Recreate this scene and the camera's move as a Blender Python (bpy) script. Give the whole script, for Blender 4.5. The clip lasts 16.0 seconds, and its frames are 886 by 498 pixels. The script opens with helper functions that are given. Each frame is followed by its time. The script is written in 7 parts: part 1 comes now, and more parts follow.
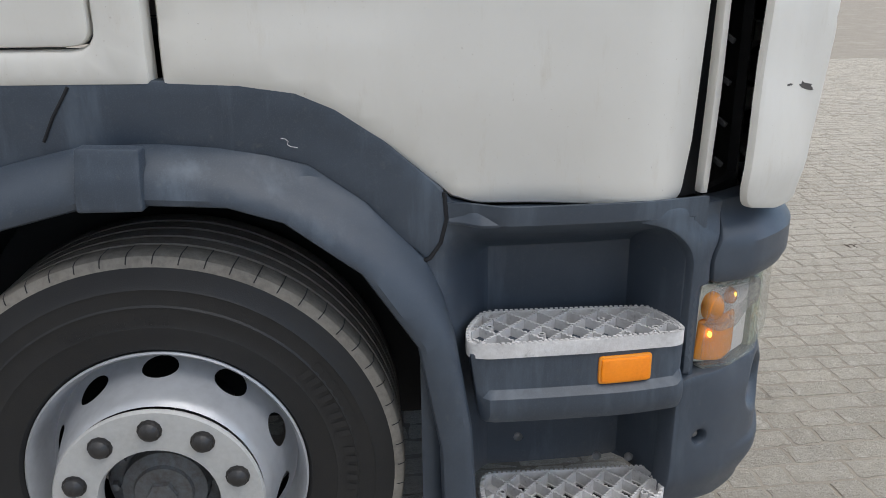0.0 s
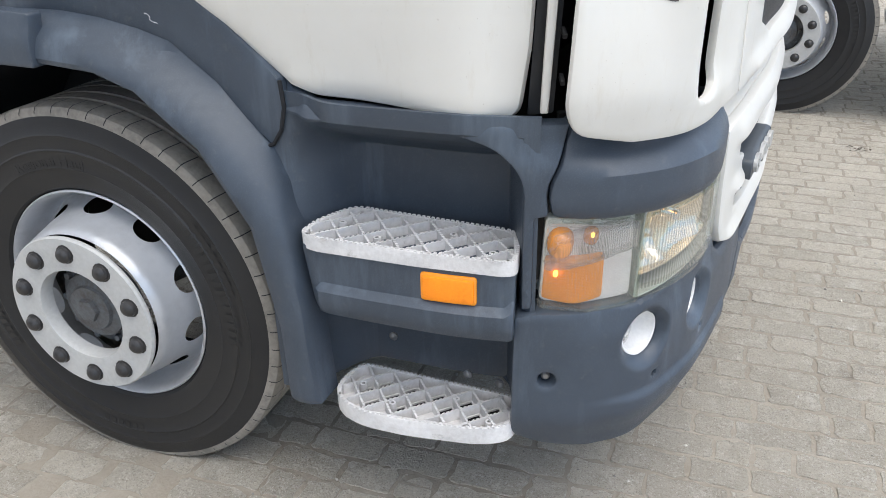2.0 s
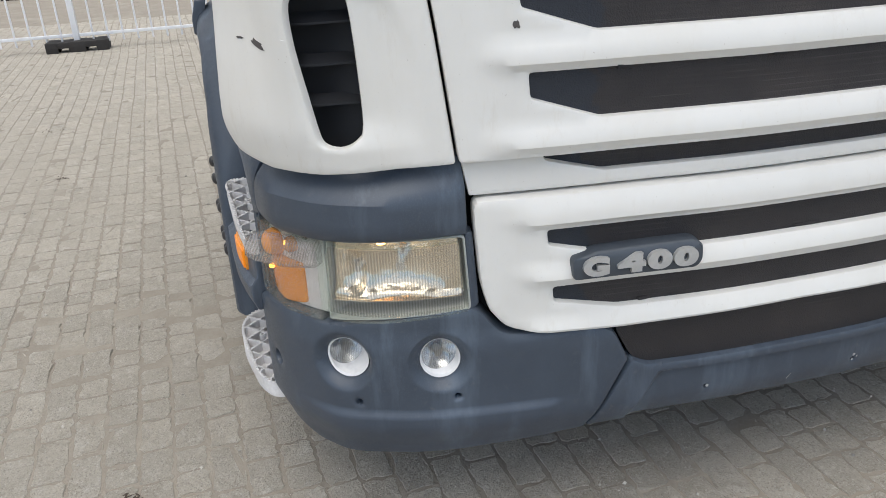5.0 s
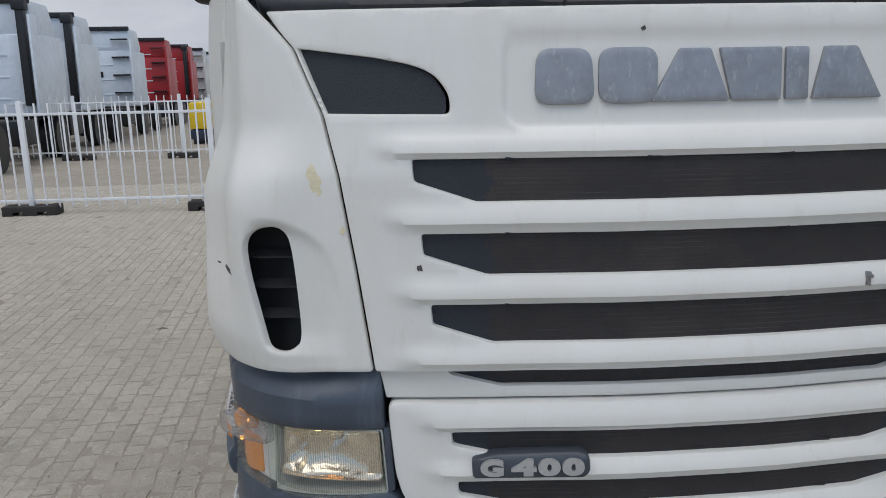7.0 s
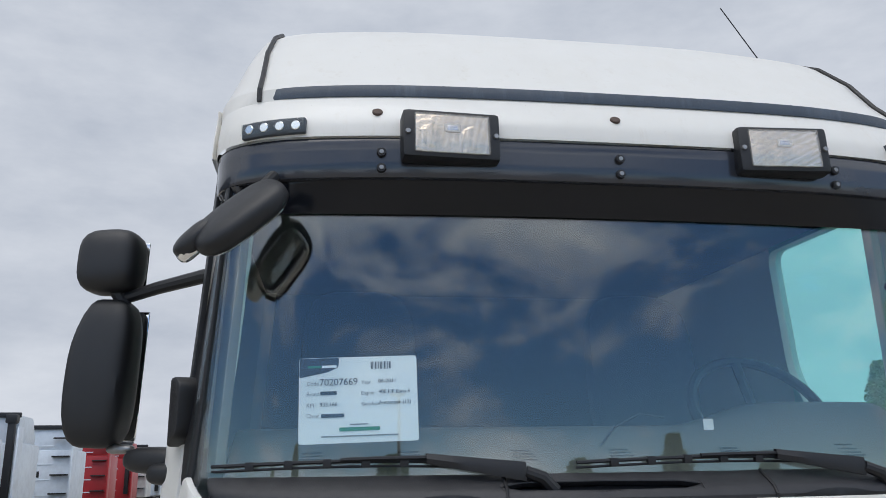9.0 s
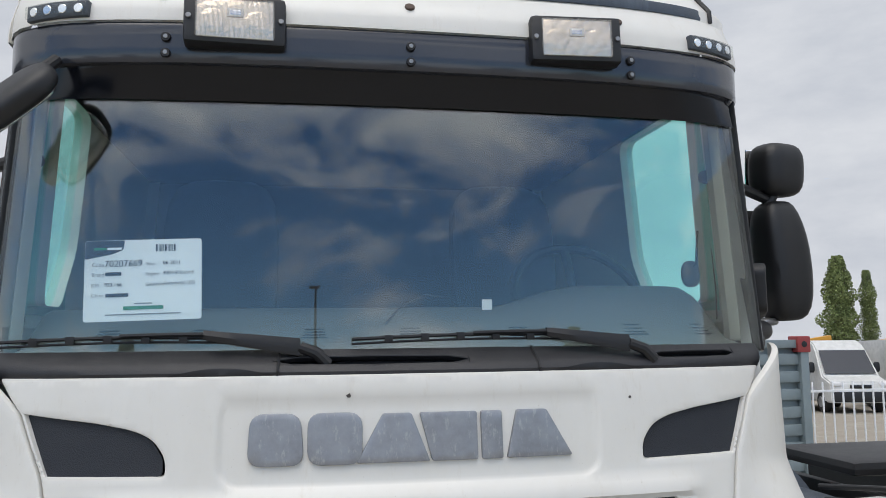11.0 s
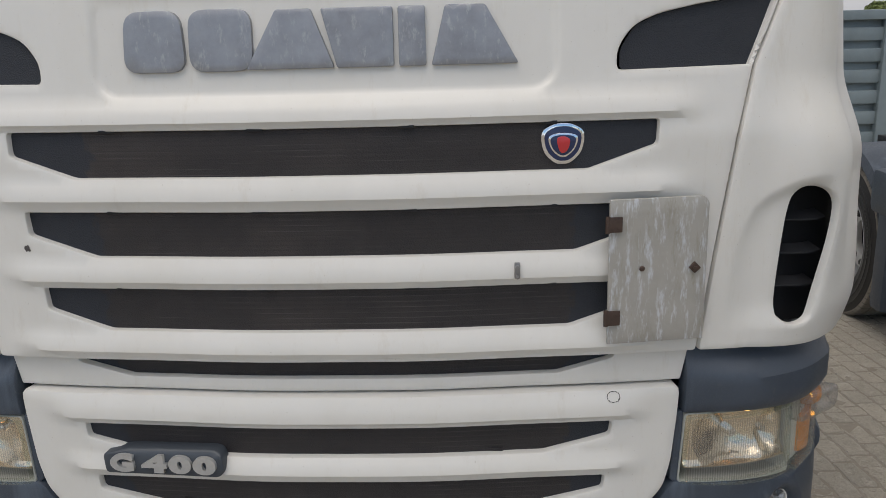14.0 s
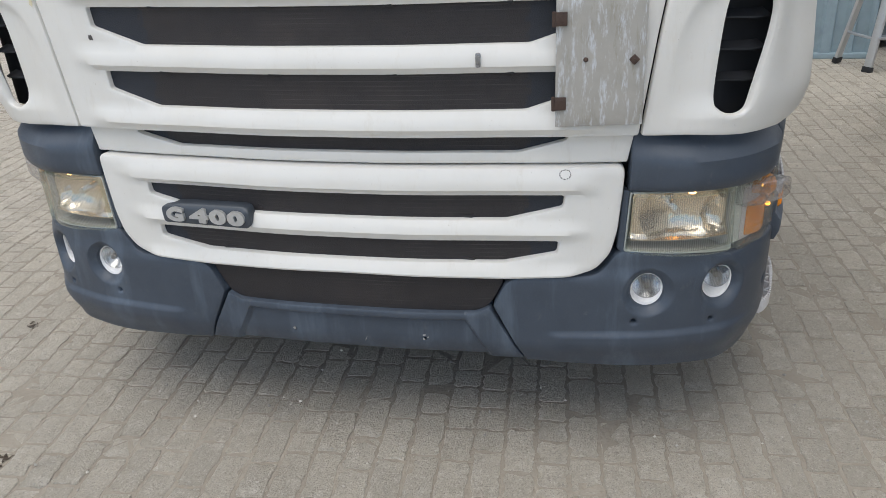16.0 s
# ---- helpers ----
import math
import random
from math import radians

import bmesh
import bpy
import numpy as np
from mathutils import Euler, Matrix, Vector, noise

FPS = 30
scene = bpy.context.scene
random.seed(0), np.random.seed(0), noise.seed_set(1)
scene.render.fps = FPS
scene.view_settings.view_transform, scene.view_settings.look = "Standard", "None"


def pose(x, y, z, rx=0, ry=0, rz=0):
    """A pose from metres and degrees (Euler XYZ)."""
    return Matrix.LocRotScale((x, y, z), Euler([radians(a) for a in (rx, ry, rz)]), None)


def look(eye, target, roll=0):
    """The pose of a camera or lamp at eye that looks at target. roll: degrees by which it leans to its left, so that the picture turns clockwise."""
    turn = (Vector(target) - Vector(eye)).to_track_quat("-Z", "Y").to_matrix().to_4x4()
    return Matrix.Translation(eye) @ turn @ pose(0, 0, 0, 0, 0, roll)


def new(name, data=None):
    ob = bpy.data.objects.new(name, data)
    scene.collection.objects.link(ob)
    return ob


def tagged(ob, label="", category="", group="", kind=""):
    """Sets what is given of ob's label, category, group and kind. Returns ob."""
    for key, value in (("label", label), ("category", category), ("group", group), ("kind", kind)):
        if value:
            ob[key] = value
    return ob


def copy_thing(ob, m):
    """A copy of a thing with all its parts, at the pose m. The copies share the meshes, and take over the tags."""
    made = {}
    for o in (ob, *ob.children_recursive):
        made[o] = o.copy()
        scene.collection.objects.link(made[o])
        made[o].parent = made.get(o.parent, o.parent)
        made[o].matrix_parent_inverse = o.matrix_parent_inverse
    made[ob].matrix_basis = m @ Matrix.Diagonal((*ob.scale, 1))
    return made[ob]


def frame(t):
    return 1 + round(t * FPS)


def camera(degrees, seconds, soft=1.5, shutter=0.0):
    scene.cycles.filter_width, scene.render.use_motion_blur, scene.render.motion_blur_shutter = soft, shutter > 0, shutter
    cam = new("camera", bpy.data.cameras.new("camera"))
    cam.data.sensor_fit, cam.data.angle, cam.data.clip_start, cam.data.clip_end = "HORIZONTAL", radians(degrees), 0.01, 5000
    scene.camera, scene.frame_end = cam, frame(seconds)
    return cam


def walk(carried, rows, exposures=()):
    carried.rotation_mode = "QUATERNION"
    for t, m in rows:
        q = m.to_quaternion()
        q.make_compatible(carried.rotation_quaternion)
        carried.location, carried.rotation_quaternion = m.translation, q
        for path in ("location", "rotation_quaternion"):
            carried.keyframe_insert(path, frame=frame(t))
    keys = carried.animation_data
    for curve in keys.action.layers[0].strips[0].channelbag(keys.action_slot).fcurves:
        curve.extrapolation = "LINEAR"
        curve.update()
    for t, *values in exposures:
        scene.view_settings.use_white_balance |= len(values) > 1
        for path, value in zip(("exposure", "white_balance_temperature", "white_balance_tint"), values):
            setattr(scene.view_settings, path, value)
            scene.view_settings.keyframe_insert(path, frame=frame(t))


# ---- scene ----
cam = camera(57.5, 16.0, soft=0.75)
PATH = [
    (0, (-0.753, -2.689, 1.489), (-0.676, -0.8, 0.836), -0.6),
    (0.5, (-0.656, -2.734, 1.486), (-0.544, -0.923, 0.646), 0.2),
    (1, (-0.366, -2.771, 1.484), (-0.567, -1.001, 0.576), -0.4),
    (1.5, (-0.061, -2.651, 1.476), (-0.516, -0.922, 0.58), -0.7),
    (2, (0.232, -2.476, 1.494), (-0.497, -0.847, 0.592), -1.3),
    (2.5, (0.614, -2.346, 1.513), (-0.383, -0.852, 0.635), -1.5),
    (3, (0.933, -2.168, 1.503), (-0.262, -0.821, 0.632), -2.0),
    (3.5, (1.179, -1.921, 1.53), (-0.193, -0.748, 0.67), -2.3),
    (3.7, (1.264, -1.824, 1.527), (-0.168, -0.724, 0.665), -2.4),
    (5.8, (1.651, -0.853, 1.604), (-0.149, -0.75, 0.737), -2.8),
    (6, (1.685, -0.802, 1.63), (-0.116, -0.732, 0.763), -3.0),
    (6.5, (1.807, -0.758, 1.694), (-0.069, -0.621, 1.014), -1.2),
    (7, (1.937, -0.759, 1.77), (0.001, -0.604, 1.293), -0.9),
    (7.5, (1.941, -0.743, 1.861), (-0.043, -0.584, 1.666), -0.8),
    (8, (1.964, -0.745, 1.936), (-0.026, -0.577, 2.038), -0.7),
    (8.5, (1.985, -0.772, 2.003), (0.04, -0.523, 2.393), -0.7),
    (8.7, (1.992, -0.772, 2.0), (0.07, -0.499, 2.479), -0.6),
    (10.8, (2.155, -0.35, 1.969), (0.211, 0.052, 2.209), -0.7),
    (11, (2.147, -0.285, 1.956), (0.188, 0.062, 2.168), -0.6),
    (11.5, (2.025, -0.132, 1.913), (0.057, 0.167, 2.106), -0.9),
    (12, (1.898, 0.009, 1.858), (-0.092, 0.196, 1.929), -1.0),
    (12.5, (1.84, 0.138, 1.832), (-0.158, 0.185, 1.751), -1.2),
    (13, (1.839, 0.254, 1.781), (-0.149, 0.076, 1.653), -1.6),
    (13.5, (1.814, 0.313, 1.735), (-0.151, 0.119, 1.419), -1.7),
    (14, (1.806, 0.323, 1.701), (-0.127, 0.221, 1.199), -1.6),
    (14.5, (1.802, 0.324, 1.67), (-0.069, 0.278, 0.966), -1.4),
    (15, (1.809, 0.351, 1.633), (0.017, 0.325, 0.746), -1.1),
    (15.5, (1.918, 0.481, 1.63), (0.172, 0.21, 0.693), -2.7),
    (16, (2.107, 0.724, 1.691), (0.36, 0.319, 0.805), -3.2),
]
EXPOSURE = [(0.0, .46, 6500, 10), (0.5, 1.06, 6500, 10), (1.5, 1.10, 6500, 10), (2.0, 1.0, 6500, 10), (2.5, .88, 6550, 10), (3.5, .66, 6600, 10), (6.0, .44, 6650, 10), (6.5, .26, 6550, 10), (7.0, -.02, 6350, 10), (8.0, .02, 6220, 10),
            (8.7, .14, 6280, 10), (11.0, .28, 6600, 10), (12.0, .28, 6750, 10), (13.0, .10, 7000, 12), (14.5, .0, 7000, 12), (15.0, .26, 6860, 11), (15.2, .34, 6800, 10), (16.0, .48, 6650, 10)]
walk(cam, [(t, look(eye, target, roll)) for t, eye, target, roll in PATH], EXPOSURE)

# ---- world and light ----
world = bpy.data.worlds.new("sky")
scene.world = world
world.use_nodes = True
wt = world.node_tree
wt.nodes.clear()


def wnode(kind, **sets):
    n = wt.nodes.new(kind)
    for k, v in sets.items():
        n.inputs[k].default_value = v
    return n


SUN_EL, SUN_ROT = radians(68), radians(241)
sky = wt.nodes.new("ShaderNodeTexSky")
sky.sky_type, sky.sun_disc, sky.sun_elevation, sky.sun_rotation = "NISHITA", False, SUN_EL, SUN_ROT
sky.air_density, sky.dust_density, sky.ozone_density = 1.1, 0.4, 3.0
sky_dim = wt.nodes.new("ShaderNodeVectorMath")
sky_dim.operation = "MULTIPLY"
sky_dim.inputs[1].default_value = (0.094, 0.117, 0.140)
wt.links.new(sky.outputs[0], sky_dim.inputs[0])
coord = wt.nodes.new("ShaderNodeTexCoord")
stretch = wt.nodes.new("ShaderNodeMapping")
stretch.inputs["Scale"].default_value = (1.0, 1.0, 2.6)
wt.links.new(coord.outputs["Generated"], stretch.inputs[0])
puffs = wnode("ShaderNodeTexNoise", Scale=3.3, Detail=10.0, Roughness=0.66, Distortion=0.35)
wt.links.new(stretch.outputs[0], puffs.inputs["Vector"])
cover = wt.nodes.new("ShaderNodeValToRGB")
cover.color_ramp.elements[0].position, cover.color_ramp.elements[1].position = 0.45, 0.64
# the cloud lies closer behind the truck and opens to blue in front of it
split = wt.nodes.new("ShaderNodeSeparateXYZ")
wt.links.new(coord.outputs["Generated"], split.inputs[0])
ahead = wt.nodes.new("ShaderNodeMapRange")
for i_, v_ in enumerate((-0.6, 0.5, 0.34, -0.02)):
    ahead.inputs[i_ + 1].default_value = v_
wt.links.new(split.outputs[0], ahead.inputs[0])
thick_ = wt.nodes.new("ShaderNodeMath")
wt.links.new(puffs.outputs[0], thick_.inputs[0])
wt.links.new(ahead.outputs[0], thick_.inputs[1])
# a bank of cloud on the horizon, a clear gap over it, and broken cloud higher up
tier = wt.nodes.new("ShaderNodeValToRGB")
for p_, v_ in ((0.06, 0.56), (0.14, 0.40), (0.25, 0.47), (0.40, 0.64)):
    el_ = tier.color_ramp.elements.new(p_)
    el_.color = (v_, v_, v_, 1)
tier.color_ramp.elements[0].color, tier.color_ramp.elements[-1].color = (0.60, 0.60, 0.60, 1), (0.58, 0.58, 0.58, 1)
wt.links.new(split.outputs[2], tier.inputs[0])
tiers = wt.nodes.new("ShaderNodeMath")
tiers.operation, tiers.inputs[1].default_value = "MULTIPLY_ADD", 0.85
wt.links.new(tier.outputs[0], tiers.inputs[0])
wt.links.new(thick_.outputs[0], tiers.inputs[2])
level = wt.nodes.new("ShaderNodeMath")
level.operation, level.inputs[1].default_value = "SUBTRACT", 0.425
wt.links.new(tiers.outputs[0], level.inputs[0])
wt.links.new(level.outputs[0], cover.inputs[0])
shade = wnode("ShaderNodeTexNoise", Scale=4.1, Detail=6.0, Roughness=0.6)
wt.links.new(stretch.outputs[0], shade.inputs["Vector"])
grey = wt.nodes.new("ShaderNodeValToRGB")
grey.color_ramp.elements[0].position, grey.color_ramp.elements[1].position = 0.3, 0.7
grey.color_ramp.elements[0].color, grey.color_ramp.elements[1].color = (0.45, 0.485, 0.55, 1), (0.63, 0.655, 0.70, 1)
wt.links.new(shade.outputs[0], grey.inputs[0])
# towards the sun the cloud is brighter
lit = wt.nodes.new("ShaderNodeMapRange")
for i_, v_ in enumerate((-0.2, 0.8, 0.95, 1.9)):
    lit.inputs[i_ + 1].default_value = v_
wt.links.new(split.outputs[0], lit.inputs[0])
cloud = wt.nodes.new("ShaderNodeVectorMath")
cloud.operation = "SCALE"
wt.links.new(grey.outputs[0], cloud.inputs[0])
wt.links.new(lit.outputs[0], cloud.inputs["Scale"])
blend = wt.nodes.new("ShaderNodeMix")
blend.data_type = "RGBA"
wt.links.new(cover.outputs[0], blend.inputs[0])
wt.links.new(sky_dim.outputs[0], blend.inputs[6])
wt.links.new(cloud.outputs[0], blend.inputs[7])
back = wnode("ShaderNodeBackground", Strength=1.0)
wt.links.new(blend.outputs[2], back.inputs[0])
wout = wt.nodes.new("ShaderNodeOutputWorld")
wt.links.new(back.outputs[0], wout.inputs[0])

sun_data = bpy.data.lights.new("sun", "SUN")
sun_data.energy, sun_data.angle, sun_data.color = 1.35, radians(50), (1.0, 0.95, 0.88)
sun = new("sun", sun_data)
# the sun stands high in front of the truck, spread wide by thin cloud
sun.matrix_world = look((3.2, -1.8, 9.0), (0, 0, 0))

# ---- materials ----


class Mat:
    """A principled material whose colour varies at two scales, with fine relief."""

    def __init__(self, name, color, rough=0.5, metal=0.0, dark=None, big=2.0, fine=60.0, amount=0.35, bump=0.1, bump_scale=200.0, coat=0.0, rand=0.0, rough_var=0.1, spec=0.5, world=False):
        self.m = m = bpy.data.materials.new(name)
        m.use_nodes = True
        self.t = t = m.node_tree
        self.b = b = t.nodes["Principled BSDF"]
        b.inputs["Metallic"].default_value = metal
        b.inputs["Coat Weight"].default_value = coat
        b.inputs["Coat Roughness"].default_value = 0.08
        b.inputs["Specular IOR Level"].default_value = spec
        tc = t.nodes.new("ShaderNodeTexCoord")
        self.co = t.nodes.new("ShaderNodeNewGeometry").outputs["Position"] if world else tc.outputs["Object"]
        n1, n2 = self.noise(big, 4), self.noise(fine, 6)
        mul = self.math("MULTIPLY", n1, n2)
        ramp = t.nodes.new("ShaderNodeMapRange")
        ramp.inputs[1].default_value, ramp.inputs[2].default_value = 0.12, 0.42
        t.links.new(mul, ramp.inputs[0])
        dark = dark or tuple(c * 0.6 for c in color)
        mix = self.mix(self.math("MULTIPLY", ramp.outputs[0], amount), color, dark)
        if rand:
            info = t.nodes.new("ShaderNodeObjectInfo")
            geo = t.nodes.new("ShaderNodeNewGeometry")
            both = self.math("FRACT", self.math("ADD", info.outputs["Random"], geo.outputs["Random Per Island"]), 0)
            hsv = t.nodes.new("ShaderNodeHueSaturation")
            val = t.nodes.new("ShaderNodeMapRange")
            val.inputs[3].default_value, val.inputs[4].default_value = 1 - rand, 1 + rand
            t.links.new(both, val.inputs[0])
            t.links.new(val.outputs[0], hsv.inputs["Value"])
            t.links.new(mix, hsv.inputs["Color"])
            mix = hsv.outputs[0]
        self.color = mix
        t.links.new(mix, b.inputs["Base Color"])
        rr = t.nodes.new("ShaderNodeMapRange")
        rr.inputs[3].default_value, rr.inputs[4].default_value = max(0.02, rough - rough_var), min(1, rough + rough_var)
        t.links.new(n1, rr.inputs[0])
        t.links.new(rr.outputs[0], b.inputs["Roughness"])
        if bump:
            self.bump(self.noise(bump_scale, 3), bump)

    def noise(self, scale, detail=4, rough=0.6, stretch=None):
        n = self.t.nodes.new("ShaderNodeTexNoise")
        n.inputs["Scale"].default_value, n.inputs["Detail"].default_value, n.inputs["Roughness"].default_value = scale, detail, rough
        src = self.co
        if stretch:
            mp = self.t.nodes.new("ShaderNodeMapping")
            mp.inputs["Scale"].default_value = stretch
            self.t.links.new(src, mp.inputs[0])
            src = mp.outputs[0]
        self.t.links.new(src, n.inputs["Vector"])
        return n.outputs[0]

    def math(self, op, a, b=0.0):
        n = self.t.nodes.new("ShaderNodeMath")
        n.operation = op
        for i, v in enumerate((a, b)):
            if isinstance(v, (int, float)):
                n.inputs[i].default_value = v
            else:
                self.t.links.new(v, n.inputs[i])
        return n.outputs[0]

    def ramp(self, v, lo, hi):
        n = self.t.nodes.new("ShaderNodeMapRange")
        n.inputs[1].default_value, n.inputs[2].default_value = lo, hi
        self.t.links.new(v, n.inputs[0])
        return n.outputs[0]

    def mix(self, fac, a, b):
        n = self.t.nodes.new("ShaderNodeMix")
        n.data_type = "RGBA"
        for i, v in ((0, fac), (6, a), (7, b)):
            if isinstance(v, tuple):
                n.inputs[i].default_value = (*v, 1)
            elif isinstance(v, (int, float)):
                n.inputs[i].default_value = v
            else:
                self.t.links.new(v, n.inputs[i])
        return n.outputs[2]

    def over(self, fac, color):
        self.color = self.mix(fac, self.color, color)
        self.t.links.new(self.color, self.b.inputs["Base Color"])
        return self

    def bump(self, height, strength, dist=0.002):
        n = self.t.nodes.new("ShaderNodeBump")
        n.inputs["Strength"].default_value, n.inputs["Distance"].default_value = strength, dist
        self.t.links.new(height, n.inputs["Height"])
        old = self.b.inputs["Normal"].links
        if old:
            self.t.links.new(old[0].from_socket, n.inputs["Normal"])
        self.t.links.new(n.outputs[0], self.b.inputs["Normal"])
        return self

    def voronoi(self, scale, out="Distance"):
        n = self.t.nodes.new("ShaderNodeTexVoronoi")
        n.inputs["Scale"].default_value = scale
        self.t.links.new(self.co, n.inputs["Vector"])
        return n.outputs[out]


def glassy(name, tint, gloss_rough=0.02, ior=1.5, lines=None, keep=1.0, haze=0.0, relief=0.7, cross=False):
    """A clear pane or lens: tinted passage and a Fresnel gloss. lines: fluting of that many waves a metre, cross: both ways."""
    m = bpy.data.materials.new(name)
    m.use_nodes = True
    t = m.node_tree
    t.nodes.clear()
    tr, gl, mx = t.nodes.new("ShaderNodeBsdfTransparent"), t.nodes.new("ShaderNodeBsdfGlossy"), t.nodes.new("ShaderNodeMixShader")
    tr.inputs[0].default_value = (*tint, 1)
    gl.inputs["Roughness"].default_value = gloss_rough
    gl.inputs[0].default_value = (keep, keep, keep, 1)
    fr, out = t.nodes.new("ShaderNodeLayerWeight"), t.nodes.new("ShaderNodeOutputMaterial")
    fr.inputs["Blend"].default_value = 0.5
    base = ((ior - 1) / (ior + 1)) ** 2
    pw, am, ad = (t.nodes.new("ShaderNodeMath") for _ in range(3))
    pw.operation, am.operation, ad.operation = "POWER", "MULTIPLY", "ADD"
    pw.inputs[1].default_value, am.inputs[1].default_value, ad.inputs[1].default_value = 5.0, 1 - base, base
    t.links.new(fr.outputs["Facing"], pw.inputs[0])
    t.links.new(pw.outputs[0], am.inputs[0])
    t.links.new(am.outputs[0], ad.inputs[0])
    t.links.new(ad.outputs[0], mx.inputs[0])
    t.links.new(tr.outputs[0], mx.inputs[1])
    t.links.new(gl.outputs[0], mx.inputs[2])
    t.links.new(mx.outputs[0], out.inputs[0])
    if lines:
        tc, wv, bp = t.nodes.new("ShaderNodeTexCoord"), t.nodes.new("ShaderNodeTexWave"), t.nodes.new("ShaderNodeBump")
        wv.bands_direction = "Y"
        wv.inputs["Scale"].default_value = lines / 3.2
        wv.inputs["Distortion"].default_value = 0.0
        bp.inputs["Strength"].default_value, bp.inputs["Distance"].default_value = relief, 0.003
        t.links.new(tc.outputs["Object"], wv.inputs[0])
        wave = wv.outputs[1]
        if cross:
            w2, both = t.nodes.new("ShaderNodeTexWave"), t.nodes.new("ShaderNodeMath")
            w2.bands_direction, both.operation = "Z", "MULTIPLY"
            w2.inputs["Scale"].default_value = lines / 3.2
            t.links.new(tc.outputs["Object"], w2.inputs[0])
            t.links.new(wave, both.inputs[0])
            t.links.new(w2.outputs[1], both.inputs[1])
            wave = both.outputs[0]
        t.links.new(wave, bp.inputs["Height"])
        t.links.new(bp.outputs[0], gl.inputs["Normal"])
        t.links.new(bp.outputs[0], fr.inputs["Normal"])
        # tint darkened in stripes, standing in for light the flutes would bend
        rib_shade = t.nodes.new("ShaderNodeMix")
        rib_shade.data_type = "RGBA"
        rib_shade.inputs[6].default_value, rib_shade.inputs[7].default_value = (*(c * (0.82 if cross else 0.70) for c in tint), 1), (*tint, 1)
        t.links.new(wave, rib_shade.inputs[0])
        t.links.new(rib_shade.outputs[2], tr.inputs[0])
    if haze:
        df, mh = t.nodes.new("ShaderNodeBsdfDiffuse"), t.nodes.new("ShaderNodeMixShader")
        df.inputs[0].default_value = (0.8, 0.78, 0.75, 1)
        mh.inputs[0].default_value = haze
        t.links.new(tr.outputs[0], mh.inputs[1])
        t.links.new(df.outputs[0], mh.inputs[2])
        t.links.new(mh.outputs[0], mx.inputs[1])
    return m


def glow(name, color, strength):
    m = bpy.data.materials.new(name)
    m.use_nodes = True
    b = m.node_tree.nodes["Principled BSDF"]
    b.inputs["Base Color"].default_value = (*color, 1)
    b.inputs["Emission Color"].default_value = (*color, 1)
    b.inputs["Emission Strength"].default_value = strength
    return m


_w = Mat("white_paint", (0.730, 0.713, 0.668), 0.36, dark=(0.63, 0.607, 0.548), big=1.3, fine=9, amount=0.35, bump=0.05, bump_scale=45, coat=0.15)
_w.over(_w.math("MULTIPLY", _w.ramp(_w.noise(3, 5, 0.7, (1, 1, 0.25)), 0.52, 0.75), 0.18), (0.55, 0.5, 0.4))
_w.over(_w.math("MULTIPLY", _w.ramp(_w.noise(22, 7, 0.74, (1, 1, 0.22)), 0.57, 0.72), 0.22), (0.50, 0.43, 0.32))
_w.over(_w.math("MULTIPLY", _w.ramp(_w.noise(160, 3), 0.70, 0.75), 0.45), (0.35, 0.3, 0.24))
WHITE = _w.m
_w = Mat("old_white_paint", (0.66, 0.66, 0.64), 0.45, amount=0.5, big=1.5, fine=6)
WHITE_FAR = _w.m
FARPALE = Mat("pale_blue_white_paint", (0.70, 0.76, 0.82), 0.4, amount=0.35, big=1.5, fine=6).m
_p = Mat("dark_plastic", (0.056, 0.072, 0.096), 0.41, dark=(0.036, 0.047, 0.064), big=2.5, fine=14, amount=0.7, bump=0.22, bump_scale=700, rough_var=0.14)
_p.over(_p.math("MULTIPLY", _p.ramp(_p.noise(7, 6, 0.68, (1, 1, 0.16)), 0.54, 0.74), 0.5), (0.155, 0.200, 0.255))
_p.over(_p.math("MULTIPLY", _p.ramp(_p.noise(40, 6, 0.7), 0.60, 0.72), 0.30), (0.15, 0.155, 0.15))
_p.over(_p.math("MULTIPLY", _p.ramp(_p.noise(420, 3, 0.6), 0.54, 0.66), 0.30), (0.11, 0.13, 0.155))
PLASTIC = _p.m
BLACK = Mat("black_plastic", (0.012, 0.0125, 0.0145), 0.48, bump=0.3, bump_scale=500, amount=0.4).m
_c = Mat("cowl_plastic", (0.017, 0.0175, 0.021), 0.48, dark=(0.034, 0.034, 0.036), bump=0.5, bump_scale=260, amount=0.6)
COWL = _c.m
GLOSSBLACK = Mat("gloss_black", (0.026, 0.029, 0.038), 0.22, bump=0.0, amount=0.3, coat=0.6).m
_g = Mat("grille_mesh", (0.030, 0.0255, 0.0255), 0.58, dark=(0.015, 0.013, 0.0135), big=2.2, fine=20, amount=0.8, bump=0.0)
_v = _g.voronoi(330)
_g.over(_g.ramp(_v, 0.34, 0.12), (0.006, 0.006, 0.007))
_g.over(_g.math("MULTIPLY", _g.ramp(_g.noise(2.2, 4), 0.48, 0.72), 0.45), (0.085, 0.068, 0.060))
_sx = _g.t.nodes.new("ShaderNodeSeparateXYZ")
_g.t.links.new(_g.co, _sx.inputs[0])
_far = _g.math("ADD", _g.math("ABSOLUTE", _sx.outputs[1]), _g.math("MULTIPLY", _g.noise(26, 4), 0.10))
_g.over(_g.math("MULTIPLY", _g.ramp(_g.math("SINE", _g.math("MULTIPLY", _sx.outputs[2], 620.0)), 0.2, 1.0), 0.35), (0.016, 0.014, 0.014))
